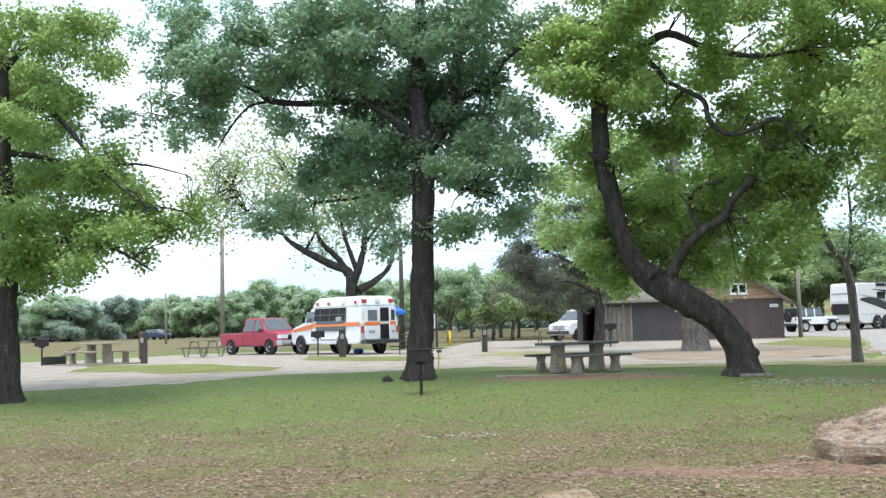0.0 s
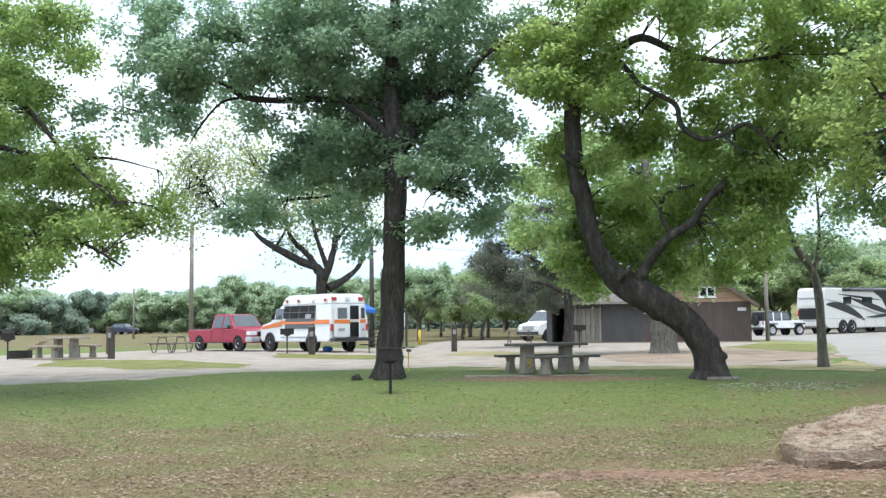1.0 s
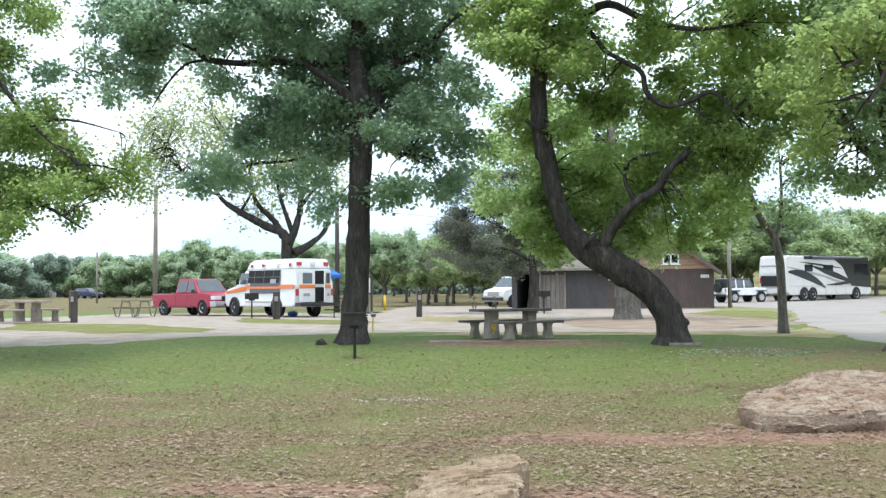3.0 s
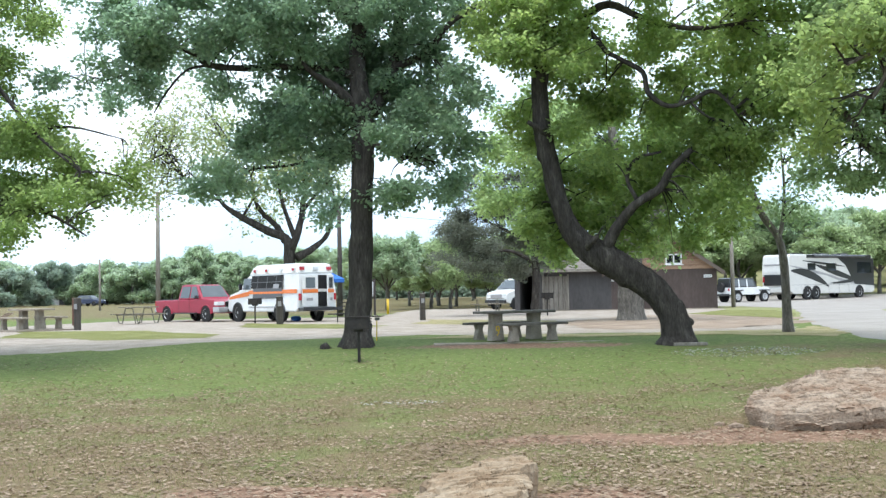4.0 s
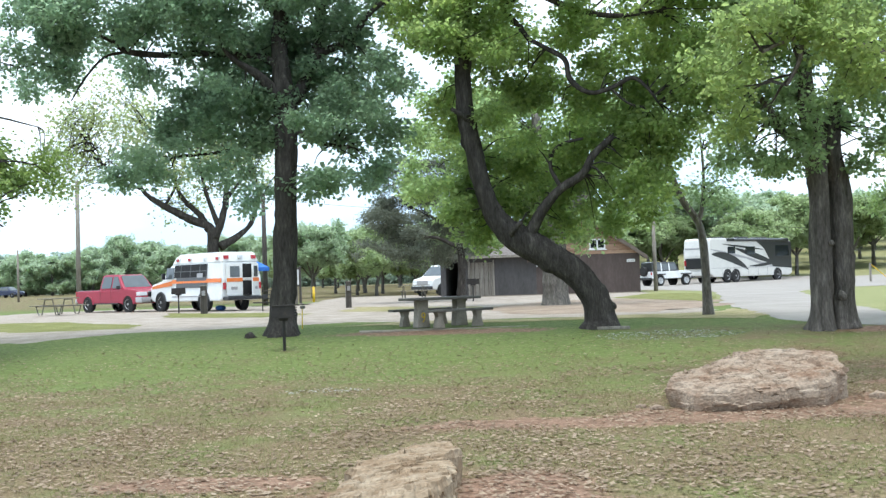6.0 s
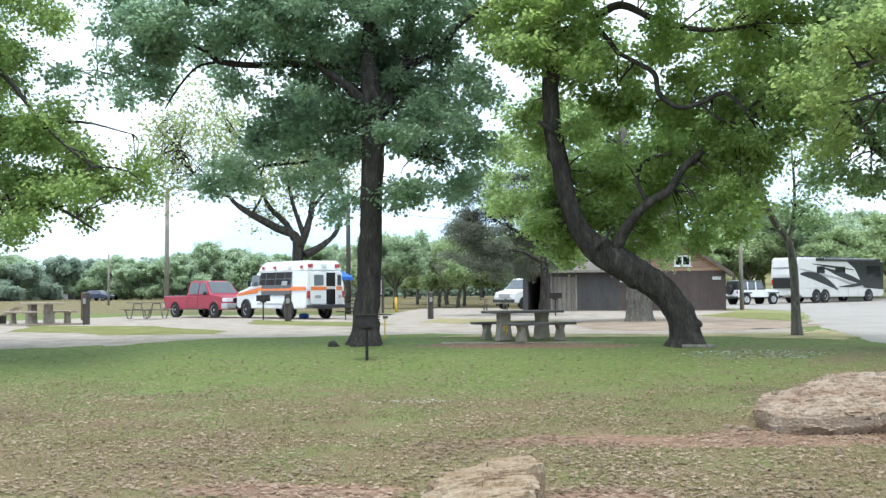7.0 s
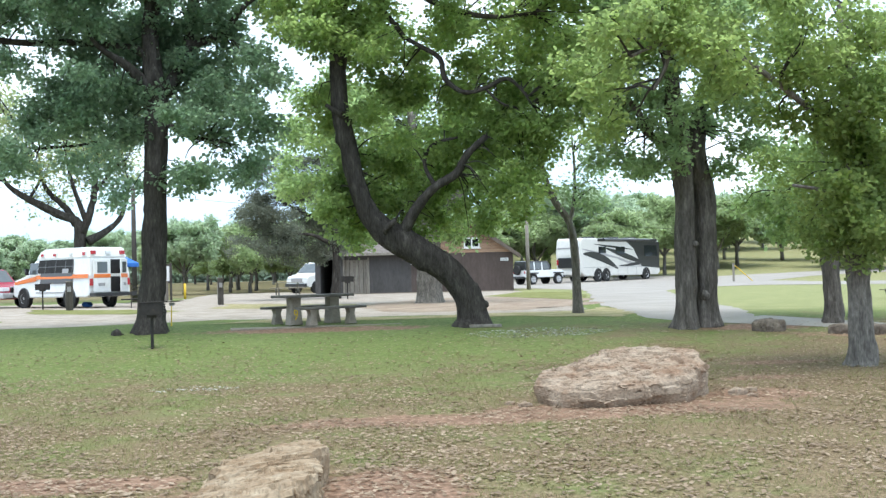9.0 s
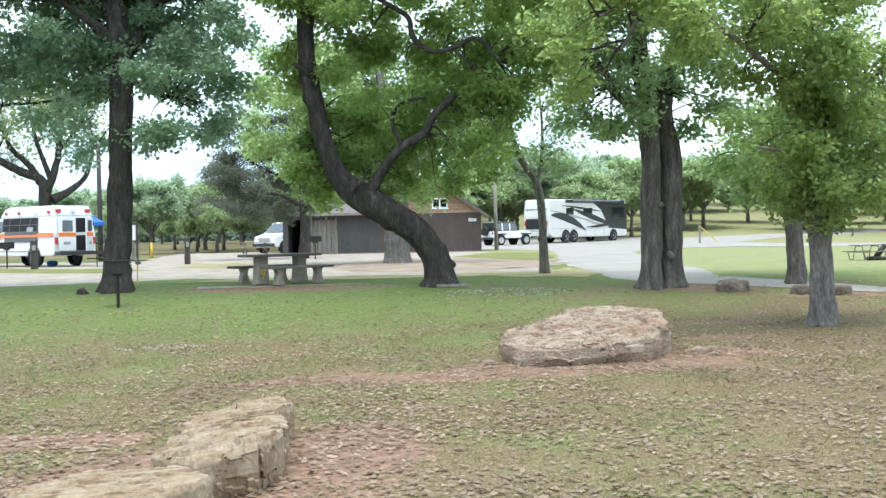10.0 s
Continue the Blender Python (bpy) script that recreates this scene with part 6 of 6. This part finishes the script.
def van(label, m):
    top = thing("white_van", label, "van", m)
    w = 0.98
    prof = [(-2.8, 0.5), (-2.82, 1.3), (-2.7, 2.0), (0.9, 2.05), (1.2, 1.98), (1.9, 1.30), (2.65, 1.12), (2.8, 0.95), (2.82, 0.5), (2.6, 0.4), (-2.6, 0.4)]
    part("body", bm_prism(prof, -w, w, bevel=0.06, top=(1.2, 0.14, 2.05)), WHITE_PAINT, top)
    part("windscreen", bm_panel([(1.86, -0.82, 1.36), (1.86, 0.82, 1.36), (1.28, 0.72, 1.92), (1.28, -0.72, 1.92)], 0.04), CAR_GLASS, top)

    def side(s):
        q = [(0.85, s * (w - 0.03), 1.36), (1.6, s * (w - 0.03), 1.36), (1.25, s * (w - 0.11), 1.84), (0.85, s * (w - 0.11), 1.84)]
        part("cab_window", bm_panel(q if s < 0 else q[::-1], 0.012), CAR_GLASS, top)
        part("headlight", bm_box(2.74, s * 0.74, 0.93, 0.12, 0.36, 0.2, 0.02), CLEAR_LENS, top)
        part("turn_signal", bm_box(2.72, s * 0.90, 0.80, 0.12, 0.12, 0.1, 0.02), AMBER_LENS, top)
        part("mirror", bm_box(1.5, s * 1.12, 1.45, 0.1, 0.16, 0.24, 0.03), BLACK_PAINT, top)
        for x in (1.95, -1.65):
            arch(top, x, s * w, 0.43)
            wheel(top, x, s * (w - 0.1), 0.37, 0.25)

    both(side)
    part("grille", bm_box(2.80, 0, 0.88, 0.05, 1.05, 0.28, 0.02), GREY_PAINT, top)
    part("front_bumper", bm_box(2.88, 0, 0.55, 0.18, 1.9, 0.22, 0.04), BLACK_PAINT, top)
    return top


van("white cargo van parked beside the brown building", pose(-0.8, 78.5, gz(78, -0.8), 0, 0, 226))


def motorhome(label, m):
    top = thing("motorhome", label, "motorhome", m)
    w, L, H = 1.27, 5.7, 3.55
    prof = [(-L, 0.75), (-L - 0.05, 2.2), (-L + 0.1, H - 0.15), (-L + 0.3, H), (L - 0.5, H), (L - 0.12, H - 0.3), (L, 1.6), (L, 0.6), (L - 0.3, 0.42), (-L + 0.6, 0.42)]
    part("body", bm_prism(prof, -w, w, bevel=0.09), CREAM, top)

    def side(s):
        y = s * w

        def swoosh(name, pts, mat, out=0.012):
            q = [(x, y, z) for x, z in pts]
            part(name, bm_panel(q if s < 0 else q[::-1], out), mat, top)

        def ribbon(name, x0, x1, zf, hf, mat, out=0.012, n=14):
            up = [(x0 + (x1 - x0) * k / n, zf(k / n) + hf(k / n) / 2) for k in range(n + 1)]
            dn = [(x0 + (x1 - x0) * k / n, zf(k / n) - hf(k / n) / 2) for k in range(n, -1, -1)]
            q = [(x, y, z) for x, z in dn[::-1] + up[::-1]]
            part(name, bm_panel(q if s < 0 else q[::-1], out), mat, top)

        ribbon("black_swoosh", -5.4, -0.6, lambda t: 2.25 - 1.25 * t * t, lambda t: 0.10 + 0.55 * math.sin(math.pi * t) ** 0.8, BLACK_PAINT, 0.012)
        ribbon("grey_swoosh", -5.5, 0.4, lambda t: 2.65 - 0.9 * t, lambda t: 0.05 + 0.16 * math.sin(math.pi * t), GREY_PAINT, 0.010)
        ribbon("black_swoosh", -2.4, 3.4, lambda t: 2.75 - 1.35 * t, lambda t: 0.08 + 0.40 * math.sin(math.pi * t), BLACK_PAINT, 0.014)
        ribbon("grey_swoosh", -1.2, 3.9, lambda t: 2.0 - 0.75 * math.sin(1.6 * t), lambda t: 0.04 + 0.18 * math.sin(math.pi * t), GREY_PAINT, 0.008)
        ribbon("black_swoosh", -3.9, 1.6, lambda t: 3.05 - 0.45 * t, lambda t: 0.04 + 0.13 * math.sin(math.pi * t), BLACK_PAINT, 0.009)
        ribbon("black_swoosh", -0.4, 4.9, lambda t: 1.25 + 0.7 * t * t, lambda t: 0.05 + 0.22 * math.sin(math.pi * t), BLACK_PAINT, 0.011)
        swoosh("black_nose", [(2.9, 1.15), (5.62, 1.0), (5.62, 3.25), (0.4, 3.40), (1.7, 2.7)], BLACK_PAINT, 0.016)
        swoosh("side_window", [(3.3, 2.05), (5.3, 2.05), (5.2, 2.95), (3.3, 2.95)], DARK_GLASS, 0.024)
        swoosh("side_window", [(-0.9, 2.25), (0.4, 2.25), (0.4, 2.85), (-0.9, 2.85)], DARK_GLASS, 0.024)
        swoosh("side_window", [(-3.3, 2.3), (-2.3, 2.3), (-2.3, 2.85), (-3.3, 2.85)], DARK_GLASS, 0.024)
        part("awning", bm_tube([(-2.6, y + s * 0.10, 3.42), (4.2, y + s * 0.10, 3.42)], 0.09, 10), BLACK_PAINT, top)
        part("slide_roof", bm_box(0.9, y + s * 0.03, 3.40, 8.6, 0.1, 0.26, 0.03), BLACK_PAINT, top)
        for x in (-4.1, -3.0, -1.9, -0.6, 0.8, 2.1):
            part("bay_seam", bm_box(x, y + s * 0.004, 0.82, 0.02, 0.014, 0.62), GREY_PAINT, top)
        part("sill_line", bm_box(0, y + s * 0.006, 1.14, 2 * L - 0.6, 0.016, 0.03), GREY_PAINT, top)
        for x in (-2.3, -3.4, 3.55):
            arch(top, x, y, 0.56)
            wheel(top, x, s * (w - 0.11), 0.50, 0.3, ALLOY, 8)

    both(side)
    part("rear_cap_window", bm_box(-L - 0.045, 0, 1.55, 0.06, 2.05, 0.85, 0.10), BLACK_PAINT, top, "black rear cap panel")
    part("rear_upper_band", bm_box(-L - 0.0, 0, 2.75, 0.06, 2.2, 0.12, 0.03), GREY_PAINT, top)
    for s in (-1, 1):
        part("tail_light", bm_box(-L - 0.07, s * 1.08, 1.6, 0.06, 0.16, 0.42, 0.02), RED_LENS, top)
    part("rear_bumper", bm_box(-L - 0.06, 0, 0.72, 0.2, 2.4, 0.3, 0.05), CREAM, top)
    for x in (-3.2, 0.2, 2.8):
        part("roof_unit", bm_box(x, 0, H + 0.06, 1.0, 0.9, 0.16, 0.05), BLACK_PAINT, top)
    part("windscreen", bm_panel([(L + 0.0, -1.1, 1.75), (L + 0.0, 1.1, 1.75), (L - 0.13, 1.1, 3.1), (L - 0.13, -1.1, 3.1)], 0.03), DARK_GLASS, top)
    return top


RV = pose(23.0, 96.6, gz(96.6, 23.0), 0, 0, 41)
motorhome("cream motorhome with black and grey swooshes on the road", RV)


def jeep(label, m):
    top = thing("off_road_car", label, "car", m)
    w = 0.80
    prof = [(-1.95, 0.55), (-1.95, 1.10), (0.55, 1.12), (0.75, 1.16), (1.75, 1.08), (1.85, 0.98), (1.85, 0.55)]
    part("body", bm_prism(prof, -w, w, bevel=0.04), WHITE_PAINT, top)
    cab = [(-1.93, 1.1), (-1.86, 1.80), (-1.7, 1.84), (0.25, 1.82), (0.38, 1.77), (0.66, 1.13)]
    part("hardtop", bm_prism(cab, -w + 0.02, w - 0.02, bevel=0.03, top=(1.15, 0.09, 1.84)), BLACK_PAINT, top)
    part("windscreen", bm_panel([(0.65, -0.68, 1.18), (0.65, 0.68, 1.18), (0.40, 0.62, 1.74), (0.40, -0.62, 1.74)], 0.03), CAR_GLASS, top)

    def side(s):
        for x0, x1 in ((-0.25, 0.42), (-1.0, -0.33), (-1.8, -1.1)):
            q = [(x0, s * (w - 0.022), 1.2), (x1, s * (w - 0.022), 1.2), (x1 - (0.14 if x1 > 0.3 else 0), s * (w - 0.085), 1.70), (x0, s * (w - 0.085), 1.70)]
            part("window", bm_panel(q if s < 0 else q[::-1], 0.014), CAR_GLASS, top)
        for x in (-0.29, -1.05):
            q = [(x - 0.05, s * (w - 0.02), 1.12), (x + 0.05, s * (w - 0.02), 1.12), (x + 0.05, s * (w - 0.085), 1.74), (x - 0.05, s * (w - 0.085), 1.74)]
            part("door_frame", bm_panel(q if s < 0 else q[::-1], 0.02), WHITE_PAINT, top)
        for x in (1.30, -1.25):
            part("fender", bm_box(x, s * (w + 0.06), 0.88, 0.95, 0.2, 0.09, 0.03), BLACK_PAINT, top)
            wheel(top, x, s * (w - 0.02), 0.40, 0.25)
            arch(top, x, s * w, 0.46)
        part("headlight", bm_lathe([(0.1, -0.02), (0.1, 0.03)], "y", 14, at=(1.84, s * 0.5, 0.95)), CLEAR_LENS, top)
        part("tail_light", bm_box(-1.97, s * 0.7, 0.95, 0.06, 0.12, 0.2, 0.01), RED_LENS, top)

    both(side)
    sp = part("spare_wheel", bm_lathe([(0.2, -0.12), (0.36, -0.12), (0.38, 0.0), (0.36, 0.12), (0.2, 0.12)], "y", 22), TYRE, top)
    sp.matrix_basis = pose(-2.08, 0.1, 1.12, 0, 0, 90)
    part("front_bumper", bm_box(1.97, 0, 0.58, 0.18, 1.5, 0.18, 0.03), BLACK_PAINT, top)
    part("rear_bumper", bm_box(-2.02, 0, 0.55, 0.16, 1.5, 0.16, 0.03), BLACK_PAINT, top)
    part("tow_bar", bm_tube([(2.0, 0, 0.55), (2.9, 0, 0.6)], 0.04, 6), IRON, top)
    return top


jeep("white off-road car with a black hard top behind the motorhome", RV @ pose(-9.4, 0.15, -0.08, 0, 0, -12))


def estate_car(label, mat, m):
    top = thing("parked_car", label, "car", m, "far parked cars")
    w = 0.9
    prof = [(-2.3, 0.45), (-2.32, 1.0), (-2.1, 1.08), (1.1, 1.05), (2.1, 0.95), (2.3, 0.8), (2.3, 0.4), (-2.2, 0.4)]
    part("body", bm_prism(prof, -w, w, bevel=0.05), mat, top)
    cab = [(-2.15, 1.05), (-1.85, 1.62), (-1.5, 1.70), (0.1, 1.68), (0.35, 1.6), (1.05, 1.04)]
    part("cabin", bm_prism(cab, -w + 0.04, w - 0.04, bevel=0.04, top=(1.06, 0.16, 1.7)), mat, top)

    def side(s):
        for x0, x1, x2, x3 in ((-0.55, 0.75, 0.25, -0.5), (-1.75, -0.65, -0.6, -1.55)):
            q = [(x0, s * (w - 0.05), 1.13), (x1, s * (w - 0.05), 1.13), (x2, s * (w - 0.17), 1.58), (x3, s * (w - 0.17), 1.58)]
            part("window", bm_panel(q if s < 0 else q[::-1], 0.02), CAR_GLASS, top)
        for x in (1.4, -1.4):
            wheel(top, x, s * (w - 0.08), 0.35, 0.22)
            arch(top, x, s * w, 0.40)
        part("headlight", bm_box(2.2, s * 0.68, 0.78, 0.2, 0.3, 0.14, 0.02), CLEAR_LENS, top)

    both(side)
    part("windscreen", bm_panel([(0.98, -0.7, 1.10), (0.98, 0.7, 1.10), (0.40, 0.62, 1.58), (0.40, -0.62, 1.58)], 0.04), CAR_GLASS, top)
    return top


estate_car("dark navy estate car parked far across the field", NAVY_PAINT, pose(-71.0, 179, gz(179, -71), 0, 0, -20))
estate_car("silver car parked far off by the trees", GREY_PAINT, pose(-93.5, 185, gz(185, -93.5), 0, 0, 20))


# ---- the brown wash house ----
B = pose(10.04, 66.0, 0, 0, 0, -8)
house = thing("wash_house", "brown board wash house with a cedar gable", "building", B)
# front walls: brown under the gable, grey on the low wing
part("wall", bm_box(-2.95, 3.0, 1.12, 5.9, 6.0, 2.28, 0.01), BROWN_WALL, house, "brown painted board wall")
bm = bmesh.new()
for cx, sx in ((-7.15, 2.5), (-10.05, 0.5)):
    bm_box(cx, 0.15, 1.12, sx, 0.3, 2.28, bm=bm)
bm_box(-9.1, 0.15, 2.15, 1.4, 0.3, 0.22, bm=bm)
bm_box(-10.8, 0.15, 2.15, 1.0, 0.3, 0.22, bm=bm)
bm_box(-11.35, 2.6, 1.12, 0.3, 5.2, 2.28, bm=bm)
bm_box(-8.6, 5.1, 1.12, 5.4, 0.3, 2.28, bm=bm)
part("wing_wall", bm, GREY_WALL, house, "dark grey board wall")
for k in range(24):
    part("batten", bm_box(-5.75 + 0.25 * k, -0.012, 1.12, 0.03, 0.024, 2.2), BROWN_WALL, house)
door = part("door", bm_box(-9.1, 0.18, 1.0, 1.36, 0.08, 2.0, 0.01), OLD_WOOD, house, "silvered plank door")
for k in range(4):
    part("plank_joint", bm_box(-9.1 - 0.41 + 0.27 * k, 0.136, 1.0, 0.018, 0.01, 1.96), SHADOWED, door)
for x in (-9.82, -8.38):
    part("door_post", bm_box(x, -0.02, 1.06, 0.10, 0.10, 2.12, 0.01), OLD_WOOD, house)
part("floor_slab", bm_box(-5.75, 2.6, 0.02, 11.4, 5.3, 0.06), CONCRETE_DARK, house)
# cedar gable, board over board
PEAK, EAVE, HALF = 4.30, 2.26, 2.95
n_board = 11
for k in range(n_board):
    z0 = EAVE + (PEAK - EAVE) * k / n_board
    z1 = EAVE + (PEAK - EAVE) * (k + 1) / n_board
    h0, h1 = HALF * (1 - k / n_board), HALF * (1 - (k + 1) / n_board)
    q = [(-HALF - h0, -0.02, z0), (-HALF + h0, -0.02, z0), (-HALF + h1, 0.0, z1 - 0.012), (-HALF - h1, 0.0, z1 - 0.012)]
    part("siding_board", bm_panel(q, 0.03), SIDING, house)
part("gable_back", bm_panel([(-2 * HALF, 0.05, EAVE), (0, 0.05, EAVE), (-HALF, 0.05, PEAK)], 0.02), FASCIA, house)
win = part("window", bm_box(-2.35, -0.045, 2.82, 0.92, 0.05, 0.62, 0.008), WHITE_PAINT, house, "white-framed small window")
for x in (-2.56, -2.14):
    part("pane", bm_box(x, -0.076, 2.83, 0.33, 0.012, 0.44), DARK_GLASS, win)
part("window_sill", bm_box(-2.35, -0.09, 2.50, 1.1, 0.12, 0.05, 0.01), WHITE_PAINT, house)
for s in (-1, 1):
    over = 1.16
    a = (-HALF + s * HALF * over, EAVE - (PEAK - EAVE) * (over - 1))
    q = [(-HALF, -0.45, PEAK + 0.10), (a[0], -0.45, a[1] + 0.10), (a[0], 6.3, a[1] + 0.10), (-HALF, 6.3, PEAK + 0.10)]
    part("roof", bm_panel(q if s < 0 else q[::-1], 0.07), SHINGLE, house)
    q = [(-HALF, -0.47, PEAK - 0.08), (a[0], -0.47, a[1] - 0.08), (a[0], -0.47, a[1] + 0.16), (-HALF, -0.47, PEAK + 0.17)]
    part("bargeboard", bm_panel(q[::-1] if s < 0 else q, 0.04), FASCIA, house)
q = [(-11.75, -0.5, 2.30), (-5.6, -0.5, 2.30), (-5.6, 2.8, 2.98), (-11.75, 2.8, 2.98)]
part("wing_roof", bm_panel(q, 0.08), SHINGLE, house)
q = [(-5.6, 5.8, 2.30), (-11.75, 5.8, 2.30), (-11.75, 2.8, 2.98), (-5.6, 2.8, 2.98)]
part("wing_roof", bm_panel(q, 0.08), SHINGLE, house)
part("wing_fascia", bm_box(-8.68, -0.52, 2.30, 6.15, 0.05, 0.16, 0.01), OLD_WOOD, house)
for x, z, sx in ((-0.48, 1.83, 0.46), (-5.72, 1.72, 0.32)):
    sg = part("sign", bm_box(x, -0.04, z, sx, 0.03, 0.17, 0.006), WHITE_PAINT, house, "small white wall sign")
    for k in range(4):
        part("letter_bar", bm_box(x - sx * 0.3 + sx * 0.2 * k, -0.058, z, sx * 0.11, 0.006, 0.07), GREY_PAINT, sg)

# low pale sheds far behind the left-hand trees
for x, y, sx in ((-116, 233, 14), (-96, 236, 11)):
    shed = thing("far_shed", "low pale metal shed far beyond the field", "shed", pose(x, y, gz(y, x), 0, 0, 20), "far sheds")
    part("wall", bm_box(0, 0, 1.2, sx, 4, 2.4, 0.03), GREY_PAINT, shed)
    bm = bm_prism([(-2.3, 2.35), (2.3, 2.35), (0, 3.0)], -sx / 2 - 0.2, sx / 2 + 0.2)
    r = part("roof", bm, WHITE_PAINT, shed)
    r.matrix_basis = pose(0, 0, 0, 0, 0, 90)
    for k in range(3):
        part("door", bm_box(-sx * 0.3 + sx * 0.3 * k, -2.02, 1.0, 1.4, 0.05, 2.0, 0.01), SHADOWED, shed)


# ---- roots, sticks, leaf litter and grass ----
stump = bm_tube([(0, 0, -0.1), (0.02, 0, 0.05), (0.05, 0.02, 0.085)], [0.16, 0.14, 0.08], 12, wob=0.5, seed=4)
ob = tagged(mesh_ob("stump", stump, BARK, True), "low broken stump beside the oak trunk", "stump")
ob.matrix_basis = pose(-4.85, 25.95, gz(25.95))
edge = tagged(mesh_ob("landscape_timber", bm_box(0, 0, 0.02, 0.72, 0.09, 0.07, 0.02), OLD_WOOD), "grey landscape timber lying by the leaning oak", "timber")
edge.matrix_basis = pose(3.25, 25.4, gz(25.5) + 0.01, 0, 0, 3)


def scatter(name, label, category, n, box, size, mat, seed, shape):
    """Loose pieces strewn over a stretch of ground as one mesh."""
    rng = np.random.default_rng(seed)
    x0, x1, y0, y1 = box
    y = y0 + (y1 - y0) * rng.random(n * 3) ** 1.0
    x = x0 + (x1 - x0) * rng.random(n * 3)
    inside = np.abs(x) < y * 0.55 + 1.0
    x, y = x[inside][:n], y[inside][:n]
    keep = np.array([shape["keep"](a, b) for a, b in zip(x, y)]) > rng.random(len(x))
    x, y = x[keep], y[keep]
    z = np.array([gz(b) for b in y])
    n = len(x)
    an = rng.random(n) * 2 * math.pi
    s = size * rng.uniform(0.55, 1.4, n)
    c, d = np.cos(an), np.sin(an)
    p = np.stack([x, y, z], 1)
    a = np.stack([c, d, np.zeros(n)], 1)
    b = np.stack([-d, c, np.zeros(n)], 1)
    up = np.array([0, 0, 1.0])
    if shape["kind"] == "leaf":
        curl = shape.get("curl", 0.3)
        t1, t2 = rng.uniform(-0.1, curl, (n, 1)), rng.uniform(-0.1, curl, (n, 1))
        s = s[:, None]
        base = p + up * 0.012
        v = np.stack([base - a * s * 0.5 + up * s * t1 * 0.5, base + b * s * 0.3 + up * s * t2 * 0.6, base + a * s * 0.5 + up * s * t2, base - b * s * 0.3 + up * s * 0.15], 1)
        k = 4
    else:
        s = s[:, None]
        lean = rng.normal(size=(n, 3)) * (0.8, 0.8, 0)
        v = np.stack([p + a * s * 0.06 - up * 0.01, p - a * s * 0.06 - up * 0.01, p + up * s + lean * s], 1)
        k = 3
    me = bpy.data.meshes.new(name)
    me.vertices.add(k * n)
    me.vertices.foreach_set("co", v.reshape(-1))
    me.loops.add(k * n)
    me.loops.foreach_set("vertex_index", np.arange(k * n, dtype=np.int32))
    me.polygons.add(n)
    me.polygons.foreach_set("loop_start", np.arange(0, k * n, k, dtype=np.int32))
    me.update(calc_edges=True)
    me.materials.append(mat)
    return tagged(new(name, me), label, category, kind="stuff")


def clump(x, y, scale, seed):
    return noise.noise(Vector((x * scale, y * scale, seed))) * 0.5 + 0.5


def bare(x, y):
    return max(1.2 - ((x - cx) / rx) ** 2 - ((y - cy) / ry) ** 2 for cx, cy, rx, ry in SOIL)


# burls and knots on the trunks
for x, y, z, r in ((3.27, 25.72, 0.39, 0.10), (3.05, 25.68, 0.80, 0.10), (7.86, 24.22, 0.50, 0.11), (7.64, 24.1, 1.6, 0.07)):
    bm = bmesh.new()
    bmesh.ops.create_icosphere(bm, subdivisions=3, radius=r)
    for v in bm.verts:
        v.co *= 1 + 0.3 * noise.noise(v.co * 9)
    ob = mesh_ob("burl", bm, BARK_GREY if x > 5 else BARK, True)
    ob.matrix_basis = pose(x, y, z)
    tagged(ob, "rounded bark burl on an oak trunk", "burl")

STONES = leaf_material("grey_stone_chips", (0.22, 0.21, 0.20), (0.44, 0.43, 0.41), (0.72, 0.71, 0.69), 0.0, 0.8)
DEAD_LEAF = leaf_material("dry_fallen_leaves", (0.10, 0.07, 0.046), (0.265, 0.195, 0.132), (0.54, 0.435, 0.325), 0.2, 0.8)
BLADE = leaf_material("grass_blades", (0.13, 0.138, 0.054), (0.195, 0.195, 0.082), (0.285, 0.26, 0.14), 0.3, 0.7)
scatter("fallen_leaves", "dry brown oak leaves strewn over the lawn", "leaf litter", 150000, (-14, 14, 5.2, 25), 0.056, DEAD_LEAF, 41,
        {"kind": "leaf", "keep": lambda x, y: min(1, max(0.10, (clump(x, y, 0.7, 3) * 1.9 - 0.35))) * (1.0 if y < 12 else max(0.05, 1 - (y - 12) / 14))})
scatter("stone_chips", "loose grey stone chips on the lawn", "stone chips", 2000, (2.2, 6.3, 22.8, 25.6), 0.05, STONES, 43,
        {"kind": "leaf", "curl": 0.12, "keep": lambda x, y: 1.0 if ((x - 4.25) / 1.6) ** 2 + ((y - 24.2) / 0.75) ** 2 < 0.45 + 1.1 * clump(x, y, 1.2, 4) else 0.0})
scatter("stone_chips", "small spill of grey stone chips", "stone chips", 500, (-3.2, -1.2, 16.4, 17.6), 0.045, STONES, 44,
        {"kind": "leaf", "curl": 0.12, "keep": lambda x, y: 1.0 if ((x + 2.2) / 0.8) ** 2 + ((y - 17.0) / 0.35) ** 2 < 0.3 + 1.2 * clump(x, y, 2, 4) else 0.0})
scatter("grass", "short green lawn grass in loose tufts", "grass", 240000, (-14, 14, 5.2, 24), 0.045, BLADE, 42,
        {"kind": "blade", "keep": lambda x, y: 0.0 if bare(x, y) > 0.15 else min(1, max(0.12, clump(x, y, 0.9, 8) * 1.9 - 0.4)) * (1 if y < 14 else max(0, 1 - (y - 14) / 9.5))})
